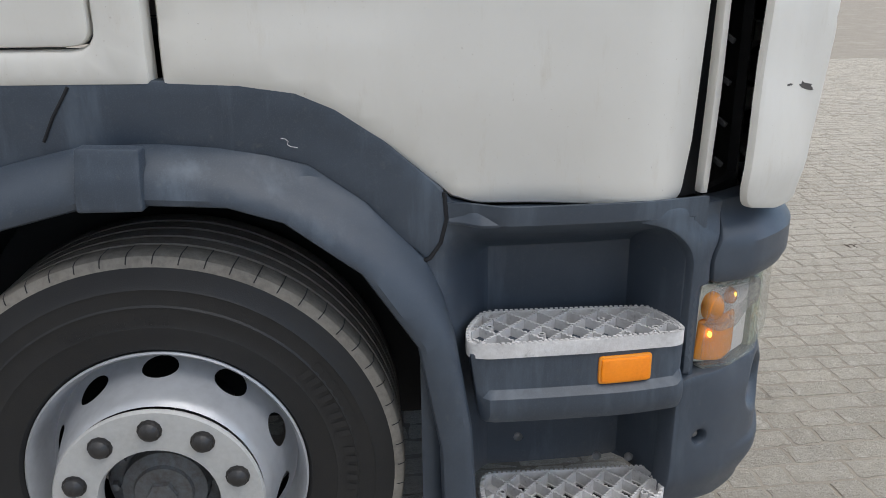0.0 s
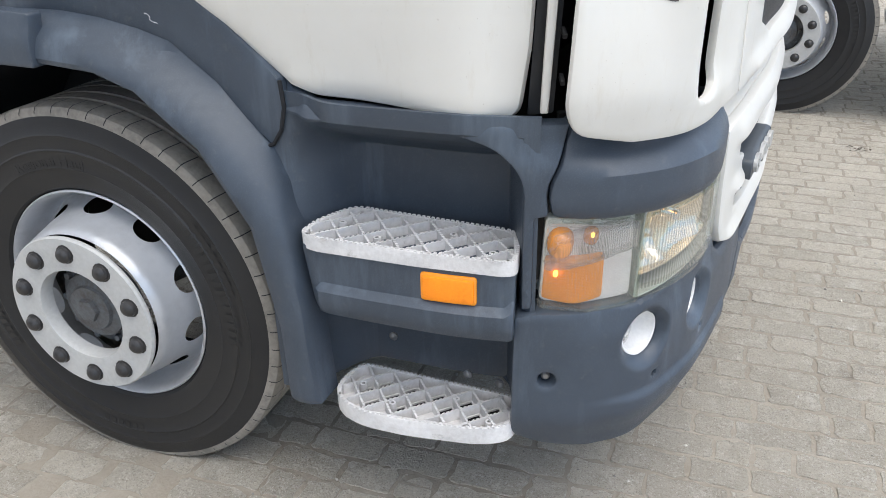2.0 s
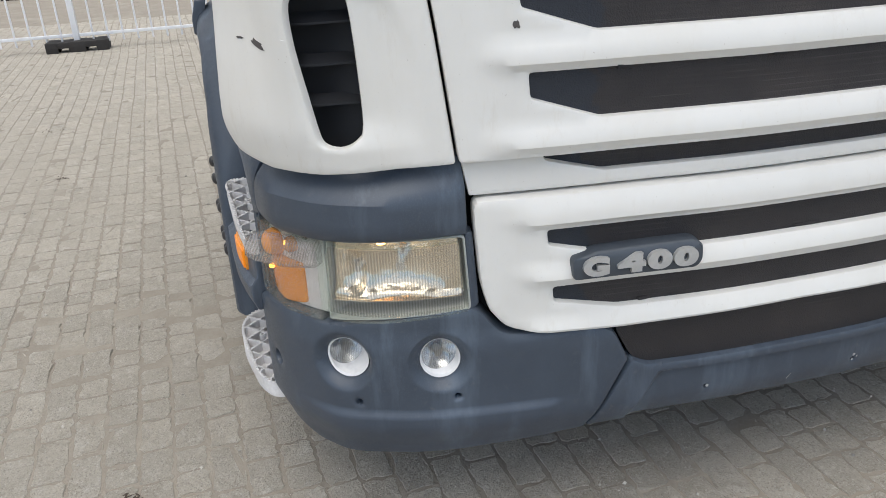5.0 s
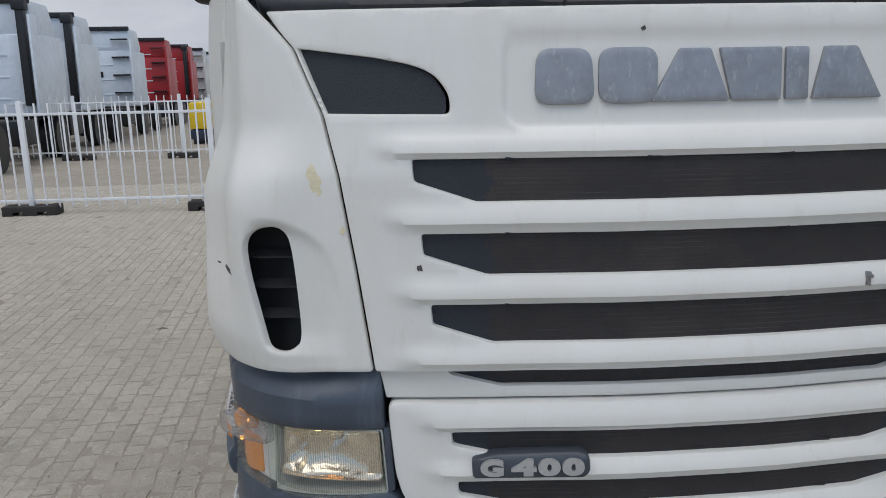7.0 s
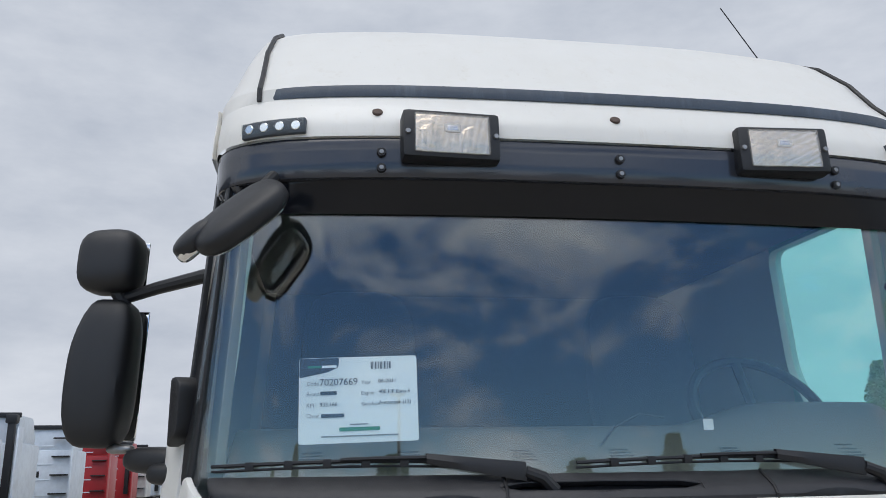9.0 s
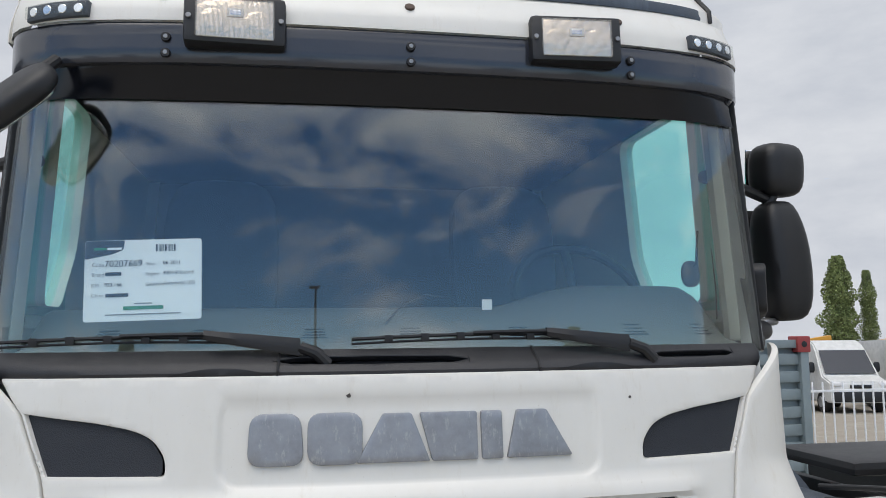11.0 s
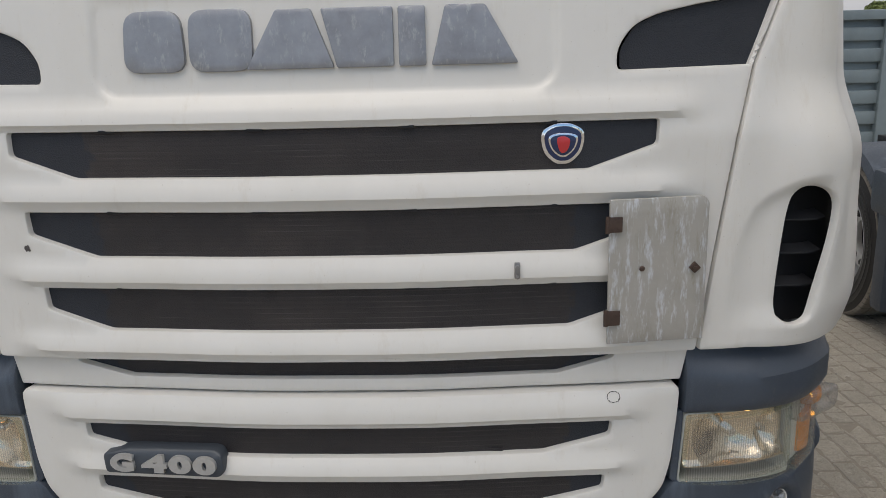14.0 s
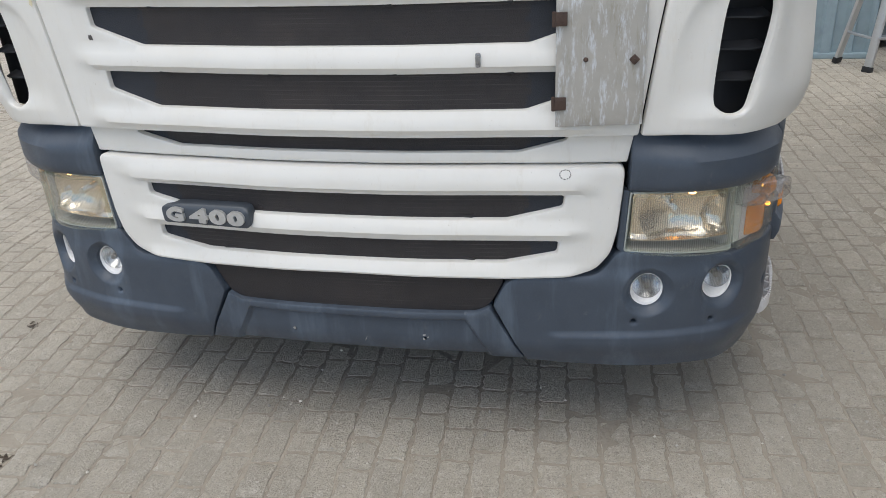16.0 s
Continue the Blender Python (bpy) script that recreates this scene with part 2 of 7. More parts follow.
_g.over(_g.math("MULTIPLY", _g.math("MULTIPLY", _g.ramp(_g.math("SINE", _g.math("MULTIPLY", _sx.outputs[2], 520.0)), 0.80, 1.0), _g.ramp(_g.noise(3.0, 5, 0.7, (1, 1, 6)), 0.50, 0.66)), 0.7), (0.085, 0.078, 0.074))
# the ends of the slots keep a clean blue-black mesh
_g.over(_g.math("MULTIPLY", _g.ramp(_far, 0.553, 0.562), 0.85), (0.016, 0.021, 0.030))
_g.over(_g.math("MULTIPLY", _g.ramp(_g.voronoi(330), 0.34, 0.12), 0.6), (0.006, 0.006, 0.007))
_g.bump(_v, 0.5)
MESH = _g.m
# near-black for holes, seams and underparts, their deep shade painted into the colour
DEEPSHADE = Mat("deep_shade_black", (0.010, 0.011, 0.014), 0.7, amount=0.3, bump=0.1).m
_r = Mat("tyre_rubber", (0.020, 0.0207, 0.0225), 0.44, dark=(0.028, 0.027, 0.026), big=4, fine=30, amount=0.7, bump=0.25, bump_scale=300)
_r.over(_r.math("MULTIPLY", _r.ramp(_r.noise(90, 5, 0.75, (1, 6, 1)), 0.66, 0.72), 0.4), (0.07, 0.07, 0.07))
_r.b.inputs["Specular IOR Level"].default_value = 0.35
RUBBER = _r.m
_d = Mat("dusty_tread", (0.30, 0.275, 0.240), 0.85, dark=(0.15, 0.138, 0.122), big=9, fine=70, amount=0.8, bump=0.5, bump_scale=180)
TREAD = _d.m
RIM = Mat("silver_paint", (0.54, 0.555, 0.58), 0.36, metal=0.35, dark=(0.38, 0.39, 0.41), big=7, fine=40, amount=0.6, bump=0.06, bump_scale=90).m
FLANGE = Mat("grey_wheel_paint", (0.52, 0.52, 0.51), 0.45, dark=(0.36, 0.36, 0.35), big=8, fine=90, amount=0.6, bump=0.15, bump_scale=200).m
NUTCAP = Mat("nut_cap_plastic", (0.022, 0.022, 0.024), 0.34, dark=(0.06, 0.055, 0.05), amount=0.5, bump=0.2, big=30, fine=200).m
_h = Mat("greasy_hub_metal", (0.125, 0.140, 0.155), 0.45, metal=0.2, dark=(0.060, 0.048, 0.040), big=18, fine=80, amount=0.9, bump=0.5, bump_scale=160)
HUB = _h.m
_s = Mat("step_plastic", (0.74, 0.73, 0.725), 0.6, dark=(0.50, 0.48, 0.47), big=12, fine=90, amount=0.75, bump=0.4, bump_scale=260)
_s.over(_s.math("MULTIPLY", _s.ramp(_s.noise(28, 6, 0.75), 0.60, 0.70), 0.5), (0.2, 0.19, 0.18))
STEP = _s.m
BOWL = Mat("lamp_bowl_silver", (0.80, 0.81, 0.82), 0.22, metal=1.0, amount=0.1, bump=0.3, bump_scale=60, rough_var=0.04).m
CHROME = Mat("chrome", (0.85, 0.86, 0.88), 0.08, metal=1.0, amount=0.1, bump=0.0, rough_var=0.03).m
_rf = Mat("lamp_reflector", (0.93, 0.82, 0.67), 0.22, metal=0.95, amount=0.1, bump=0.0, rough_var=0.05)
_rf.bump(_rf.noise(26, 2), 0.20, 0.02)
REFLECTOR = _rf.m
_l = Mat("brushed_letter_metal", (0.34, 0.35, 0.37), 0.42, metal=0.55, dark=(0.20, 0.205, 0.22), big=6, fine=30, amount=0.7, bump=0.1)
_l.over(_l.math("MULTIPLY", _l.ramp(_l.noise(60, 6, 0.75, (1, 1, 0.4)), 0.55, 0.66), 0.7), (0.46, 0.46, 0.45))
LETTER = _l.m
BADGE = Mat("badge_grey", (0.055, 0.066, 0.080), 0.45, bump=0.1, amount=0.4).m
SILVER = Mat("badge_silver", (0.56, 0.56, 0.55), 0.4, metal=0.5, amount=0.4, bump=0.1, big=20, fine=120).m
_q = Mat("weathered_metal_plate", (0.425, 0.405, 0.365), 0.5, metal=0.15, dark=(0.325, 0.308, 0.272), big=4, fine=20, amount=0.8, bump=0.2, bump_scale=80)
_q.over(_q.math("MULTIPLY", _q.ramp(_q.noise(26, 7, 0.78, (1, 2.4, 0.5)), 0.52, 0.62), 0.75), (0.62, 0.65, 0.68))
_q.over(_q.math("MULTIPLY", _q.ramp(_q.noise(16, 6, 0.75, (1, 2.0, 0.5)), 0.56, 0.70), 0.55), (0.24, 0.22, 0.15))
PLATE = _q.m
RUST = Mat("rusty_steel", (0.10, 0.065, 0.05), 0.6, metal=0.4, dark=(0.05, 0.035, 0.03), amount=0.8, bump=0.4, bump_scale=300, big=30, fine=200).m
STEEL = Mat("dull_steel", (0.33, 0.33, 0.33), 0.4, metal=0.8, amount=0.5, bump=0.2).m
_a = Mat("amber_plastic", (0.85, 0.25, 0.010), 0.22, dark=(0.58, 0.13, 0.005), big=30, fine=160, amount=0.4, bump=0.5, bump_scale=420)
_a.b.inputs["Emission Color"].default_value = (1.0, 0.30, 0.01, 1)
_a.b.inputs["Emission Strength"].default_value = 0.14
AMBER = _a.m
AMBERLENS = Mat("amber_lens", (0.94, 0.33, 0.025), 0.25, bump=0.7, bump_scale=340, amount=0.3, coat=0.5).m
_k = Mat("milky_lens", (0.82, 0.81, 0.80), 0.2, bump=0.6, bump_scale=340, amount=0.3, coat=0.6)
MILKY = _k.m
CUP = Mat("pale_lamp_cup", (0.84, 0.83, 0.815), 0.4, bump=0.15, amount=0.4, big=20, fine=120).m
LENS = glassy("fluted_lamp_glass", (0.96, 0.965, 0.94), 0.06, 1.5, lines=175, relief=0.35, haze=0.07)
GLASSRIM = glassy("thick_glass_rim", (0.90, 0.925, 0.89), 0.05, 1.5, haze=0.025)
TRAY = Mat("lamp_tray", (0.44, 0.455, 0.42), 0.45, amount=0.4, bump=0.1).m
HEADER = Mat("smoked_header", (0.006, 0.007, 0.010), 0.16, bump=0.0, amount=0.3, spec=0.35).m
FOGGLASS = glassy("dull_lamp_glass", (0.95, 0.95, 0.93), 0.05, 1.5, lines=240, relief=0.3, haze=0.09)
CLEAR = glassy("clear_lamp_glass", (0.93, 0.94, 0.92), 0.03, 1.45)
FROST = glassy("frosted_lamp_plastic", (0.98, 0.975, 0.97), 0.12, 1.45, lines=330, haze=0.18)
FIN = glassy("milky_lamp_plastic", (0.98, 0.975, 0.97), 0.12, 1.45, lines=330, haze=0.10)
GRID = glassy("gridded_lamp_plastic", (0.97, 0.96, 0.94), 0.10, 1.45, lines=300, haze=0.045, relief=1.2, cross=True)
PANE = glassy("windscreen_glass", (0.905, 0.95, 0.945), 0.0, 1.80)
SIDEPANE = glassy("side_glass", (0.67, 0.97, 0.925), 0.0, 1.35)
MIRROR = Mat("mirror_glass", (0.9, 0.9, 0.9), 0.02, metal=1.0, amount=0.0, bump=0.0, rough_var=0.0).m
DASH = Mat("dash_plastic", (0.125, 0.132, 0.128), 0.6, bump=0.3, amount=0.3).m
LINING = Mat("cab_lining", (0.06, 0.061, 0.062), 0.8, bump=0.3, amount=0.4).m
CREAM = Mat("pillar_trim", (0.42, 0.40, 0.34), 0.7, bump=0.2, amount=0.3).m
SEAT = Mat("seat_fabric", (0.045, 0.047, 0.055), 0.9, bump=0.5, amount=0.5).m
PAPER = Mat("white_card", (0.93, 0.94, 0.96), 0.5, amount=0.05, bump=0.0).m
INK = Mat("dark_ink", (0.025, 0.03, 0.045), 0.6, amount=0.05, bump=0.0).m
GREYINK = Mat("grey_ink", (0.22, 0.23, 0.25), 0.6, amount=0.05, bump=0.0).m
GREENINK = Mat("green_ink", (0.02, 0.22, 0.11), 0.6, amount=0.05, bump=0.0).m
BLUE = Mat("enamel_blue", (0.012, 0.025, 0.085), 0.25, amount=0.2, bump=0.0, coat=0.5).m
REDENAMEL = Mat("enamel_red", (0.55, 0.03, 0.035), 0.3, amount=0.2, bump=0.0, coat=0.5).m
SCUFF = Mat("pale_scuff", (0.46, 0.45, 0.43), 0.7, amount=0.6, bump=0.2, big=80).m
STAIN = Mat("yellow_touch_up", (0.74, 0.66, 0.45), 0.5, amount=0.5, bump=0.05, big=60, fine=200).m
CHIP = Mat("bare_chip", (0.09, 0.08, 0.075), 0.7, amount=0.6, bump=0.2, big=80).m
BULBWARM = glow("warm_bulb", (1.0, 0.52, 0.16), 5.0)
BULBAMBER = glow("amber_bulb", (1.0, 0.45, 0.05), 4.0)

_pv = Mat("concrete_paver", (0.520, 0.476, 0.400), 0.85, dark=(0.42, 0.378, 0.310), big=1.7, fine=38, amount=0.8, bump=0.9, bump_scale=140, rand=0.10, world=True)
_pv.over(_pv.math("MULTIPLY", _pv.ramp(_pv.noise(0.75, 5, 0.65), 0.50, 0.68), 0.28), (0.330, 0.296, 0.247))
# worn patches where the cement skin has gone, and the pale skin between them
_pv.over(_pv.math("MULTIPLY", _pv.ramp(_pv.noise(17, 9, 0.78), 0.51, 0.60), 0.65), (0.375, 0.332, 0.268))
_pv.over(_pv.math("MULTIPLY", _pv.ramp(_pv.noise(13, 9, 0.78), 0.54, 0.62), 0.80), (0.62, 0.584, 0.515))
_pv.over(_pv.math("MULTIPLY", _pv.ramp(_pv.noise(2.6, 8, 0.75), 0.60, 0.69), 0.38), (0.15, 0.132, 0.112))
# pits and knocks a finger wide
_pv.over(_pv.math("MULTIPLY", _pv.ramp(_pv.noise(72, 6, 0.8), 0.53, 0.61), 0.50), (0.290, 0.255, 0.205))
_pv.over(_pv.math("MULTIPLY", _pv.ramp(_pv.noise(58, 6, 0.8), 0.55, 0.62), 0.45), (0.63, 0.595, 0.530))
# fine aggregate: dark and pale grains
_pv.over(_pv.math("MULTIPLY", _pv.ramp(_pv.noise(190, 3), 0.56, 0.66), 0.60), (0.20, 0.175, 0.145))
_pv.over(_pv.math("MULTIPLY", _pv.ramp(_pv.noise(150, 4), 0.57, 0.65), 0.70), (0.66, 0.635, 0.58))
# sand that lies over stones and joints alike
_pv.over(_pv.math("MULTIPLY", _pv.ramp(_pv.noise(4.5, 8, 0.74), 0.52, 0.64), 0.35), (0.425, 0.385, 0.322))
_pv.over(_pv.math("MULTIPLY", _pv.ramp(_pv.noise(0.9, 7, 0.72), 0.54, 0.66), 0.42), (0.455, 0.415, 0.350))
_pv.bump(_pv.noise(46, 9, 0.75), 1.0, 0.018)
PAVER = _pv.m
_jt = Mat("joint_grit", (0.330, 0.293, 0.240), 0.95, dark=(0.245, 0.215, 0.176), big=3, fine=90, amount=0.8, bump=1.0, bump_scale=260, world=True)
_jt.over(_jt.math("MULTIPLY", _jt.ramp(_jt.noise(140, 4), 0.59, 0.68), 0.30), (0.40, 0.37, 0.325))
_jt.over(_jt.math("MULTIPLY", _jt.ramp(_jt.noise(4.5, 8, 0.74), 0.52, 0.64), 0.35), (0.425, 0.385, 0.322))
_jt.over(_jt.math("MULTIPLY", _jt.ramp(_jt.noise(2.6, 6, 0.72), 0.64, 0.72), 0.6), (0.10, 0.088, 0.075))
_jt.over(_jt.math("MULTIPLY", _jt.ramp(_jt.noise(0.9, 7, 0.72), 0.54, 0.66), 0.42), (0.455, 0.415, 0.350))
_jt.bump(_jt.noise(60, 5), 0.8, 0.006)
GRIT = _jt.m
PEBBLE = Mat("pebble_grit", (0.58, 0.55, 0.50), 0.9, dark=(0.2, 0.18, 0.15), amount=0.6, bump=0.3, rand=0.5).m
LITTER = Mat("dry_litter", (0.075, 0.055, 0.04), 0.9, amount=0.6, bump=0.3).m
FENCEWHITE = Mat("fence_white", (0.78, 0.79, 0.80), 0.4, amount=0.25, bump=0.05).m
BLOCK = Mat("black_rubber_block", (0.035, 0.032, 0.030), 0.85, bump=0.6, amount=0.6, bump_scale=90).m
_ct = Mat("container_grey", (0.22, 0.27, 0.285), 0.5, dark=(0.15, 0.185, 0.2), big=1.2, fine=8, amount=0.6, bump=0.1, bump_scale=40)
CONTAINER = _ct.m
_cb = Mat("container_blue", (0.30, 0.39, 0.43), 0.5, dark=(0.2, 0.26, 0.29), big=2, fine=10, amount=0.6, bump=0.1, bump_scale=40)
CONTBLUE = _cb.m
HALLGREY = Mat("hall_cladding", (0.075, 0.085, 0.095), 0.5, dark=(0.05, 0.056, 0.064), big=0.6, fine=5, amount=0.6, bump=0.1, bump_scale=20).m
REDPAINT = Mat("red_paint", (0.42, 0.025, 0.03), 0.4, amount=0.4, bump=0.1).m
REDDULL = Mat("dull_red_paint", (0.33, 0.05, 0.05), 0.55, amount=0.5, bump=0.1).m
YELLOW = Mat("yellow_paint", (0.75, 0.52, 0.02), 0.45, amount=0.3, bump=0.1).m
ORANGEPAINT = Mat("orange_machine_paint", (0.62, 0.30, 0.03), 0.5, amount=0.4, bump=0.1).m
NAVY = Mat("navy_paint", (0.03, 0.04, 0.07), 0.35, amount=0.3, bump=0.0).m
ALU = Mat("aluminium", (0.62, 0.64, 0.66), 0.35, metal=0.8, amount=0.3, bump=0.1).m
LEAF = Mat("leaf_green", (0.20, 0.245, 0.085), 0.7, dark=(0.10, 0.135, 0.045), amount=0.7, big=1.0, fine=5, bump=0.0, rand=0.45).m
BARK = Mat("bark", (0.10, 0.08, 0.06), 0.9, bump=0.8, bump_scale=30, amount=0.6).m
BRUSH = Mat("brush_bristles", (0.014, 0.014, 0.015), 0.8, bump=0.6, amount=0.4).m

# ---- building helpers ----


SHADELESS = {GLASSRIM.name, FIN.name, FROST.name, GRID.name, LENS.name, CLEAR.name, FOGGLASS.name, PANE.name, SIDEPANE.name}


def part(name, bm, material, parent=None, label="", smooth=True):
    """Links a bmesh (or a finished mesh) as one mesh object under a thing or a part."""
    if isinstance(bm, bpy.types.Mesh):
        me = bm
    else:
        me = bpy.data.meshes.new(name)
        bm.to_mesh(me)
        bm.free()
    if not me.materials:
        me.materials.append(material)
    if smooth and len(me.polygons):
        me.polygons.foreach_set("use_smooth", [True] * len(me.polygons))
        me.set_sharp_from_angle(angle=radians(32))
    ob = new(name, me)
    if me.materials[0].name in SHADELESS:
        ob.visible_shadow = False
    if parent:
        ob.parent = parent
    return tagged(ob, label)


def thing(name, label, category, group="", kind="", at=(0, 0, 0)):
    ob = new(name)
    ob.location = at
    return tagged(ob, label, category, group, kind)


def box(bm, lo, hi, bevel=0.0, m=None):
    """A box from corner to corner, its edges bevelled, put through the pose m."""
    r = bmesh.ops.create_cube(bm, size=1.0)
    vs = r["verts"]
    for v in vs:
        v.co = Vector([lo[i] + (v.co[i] + 0.5) * (hi[i] - lo[i]) for i in range(3)])
    if bevel:
        es = list({e for v in vs for e in v.link_edges})
        out = bmesh.ops.bevel(bm, geom=es, offset=bevel, segments=2, affect="EDGES", profile=0.6)
        vs = list({v for f in out["faces"] for v in f.verts} | {v for v in vs if v.is_valid})
    if m:
        for v in vs:
            v.co = m @ v.co
    return vs


def box_part(name, lo, hi, material, parent=None, bevel=0.004, label="", m=None):
    bm = bmesh.new()
    box(bm, lo, hi, bevel, m)
    return part(name, bm, material, parent, label)


def tube(bm, path, radius, sides=10, caps=True):
    """A round rod along a list of places; radius may be a list."""
    path = [Vector(p) for p in path]
    rings = []
    for i, p in enumerate(path):
        d = (path[min(i + 1, len(path) - 1)] - path[max(i - 1, 0)]).normalized()
        u = d.orthogonal().normalized() if i == 0 else (u - u.dot(d) * d).normalized()
        w = d.cross(u)
        r = radius[i] if isinstance(radius, (list, tuple)) else radius
        rings.append([bm.verts.new(p + (u * math.cos(a) + w * math.sin(a)) * r) for a in (2 * math.pi * k / sides for k in range(sides))])
    for a, b in zip(rings, rings[1:]):
        for k in range(sides):
            bm.faces.new((a[k], a[(k + 1) % sides], b[(k + 1) % sides], b[k]))
    if caps:
        bm.faces.new(rings[0][::-1])
        bm.faces.new(rings[-1])


def rod(path, radius, sides=10):
    bm = bmesh.new()
    tube(bm, path, radius, sides)
    return bm


def lathe(bm, profile, sides=48, m=None, wave=None):
    """Turns a profile of (radius, height) about z; m puts it in place."""
    rings = []
    for r, h in profile:
        ring = []
        for k in range(sides):
            a = 2 * math.pi * k / sides
            p = Vector((r * math.cos(a), r * math.sin(a), h))
            ring.append(bm.verts.new(m @ p if m else p))
        rings.append(ring)
    for a, b in zip(rings, rings[1:]):
        for k in range(sides):
            bm.faces.new((a[k], a[(k + 1) % sides], b[(k + 1) % sides], b[k]))
    return rings


def lathe_part(name, profile, material, parent, m, sides=48, label=""):
    bm = bmesh.new()
    lathe(bm, profile, sides, m)
    bmesh.ops.remove_doubles(bm, verts=bm.verts, dist=1e-5)
    bmesh.ops.recalc_face_normals(bm, faces=bm.faces)
    return part(name, bm, material, parent, label)


def rounded(poly, r, k=5):
    """The polygon with its corners rounded by r (a number or one a corner)."""
    out, n = [], len(poly)
    for i, p in enumerate(poly):
        a, p, b = (np.array(q, float) for q in (poly[i - 1], p, poly[(i + 1) % n]))
        rr = r[i] if isinstance(r, (list, tuple)) else r
        la, lb = np.linalg.norm(a - p), np.linalg.norm(b - p)
        c = min(rr, la * 0.48, lb * 0.48)
        if c < 1e-6:
            out.append(tuple(p))
            continue
        p0, p1 = p + (a - p) / la * c, p + (b - p) / lb * c
        for j in range(k + 1):
            t = j / k
            out.append(tuple((1 - t) ** 2 * p0 + 2 * t * (1 - t) * p + t * t * p1))
    return out


def closed(pts, k=6):
    """A smooth closed curve through the points."""
    P, n, out = [np.array(p, float) for p in pts], len(pts), []
    for i in range(n):
        p0, p1, p2, p3 = P[i - 1], P[i], P[(i + 1) % n], P[(i + 2) % n]
        for j in range(k):
            t = j / k
            out.append(tuple(0.5 * (2 * p1 + (p2 - p0) * t + (2 * p0 - 5 * p1 + 4 * p2 - p3) * t * t + (3 * p1 - p0 - 3 * p2 + p3) * t**3)))
    return out


def ellipse(cx, cy, a, b, n=28, tilt=0.0):
    c, s = math.cos(tilt), math.sin(tilt)
    return [(cx + a * math.cos(w) * c - b * math.sin(w) * s, cy + a * math.cos(w) * s + b * math.sin(w) * c) for w in (2 * math.pi * k / n for k in range(n))]


def dense(poly, step):
    out = []
    for i, p in enumerate(poly):
        q = poly[(i + 1) % len(poly)]
        n = max(1, round(math.dist(p, q) / step))
        out += [(p[0] + (q[0] - p[0]) * j / n, p[1] + (q[1] - p[1]) * j / n) for j in range(n)]
    return np.array(out)


def inside(pts, poly):
    x, y = pts[:, 0], pts[:, 1]
    c = np.zeros(len(pts), bool)
    for (x0, y0), (x1, y1) in zip(poly, np.roll(poly, -1, 0)):
        hit = (y0 > y) != (y1 > y)
        with np.errstate(divide="ignore", invalid="ignore"):
            c ^= hit & (x < (x1 - x0) * (y - y0) / (y1 - y0) + x0)
    return c


def reach(pts, loops):
    """The distance of each point from the nearest edge of the loops."""
    d = np.full(len(pts), 1e9)
    for L in loops:
        a, b = L, np.roll(L, -1, 0)
        ab = b - a
        den = (ab**2).sum(1) + 1e-12
        for i in range(len(a)):
            t = np.clip(((pts - a[i]) @ ab[i]) / den[i], 0, 1)
            d = np.minimum(d, np.linalg.norm(pts - a[i] - t[:, None] * ab[i], axis=1))
    return d


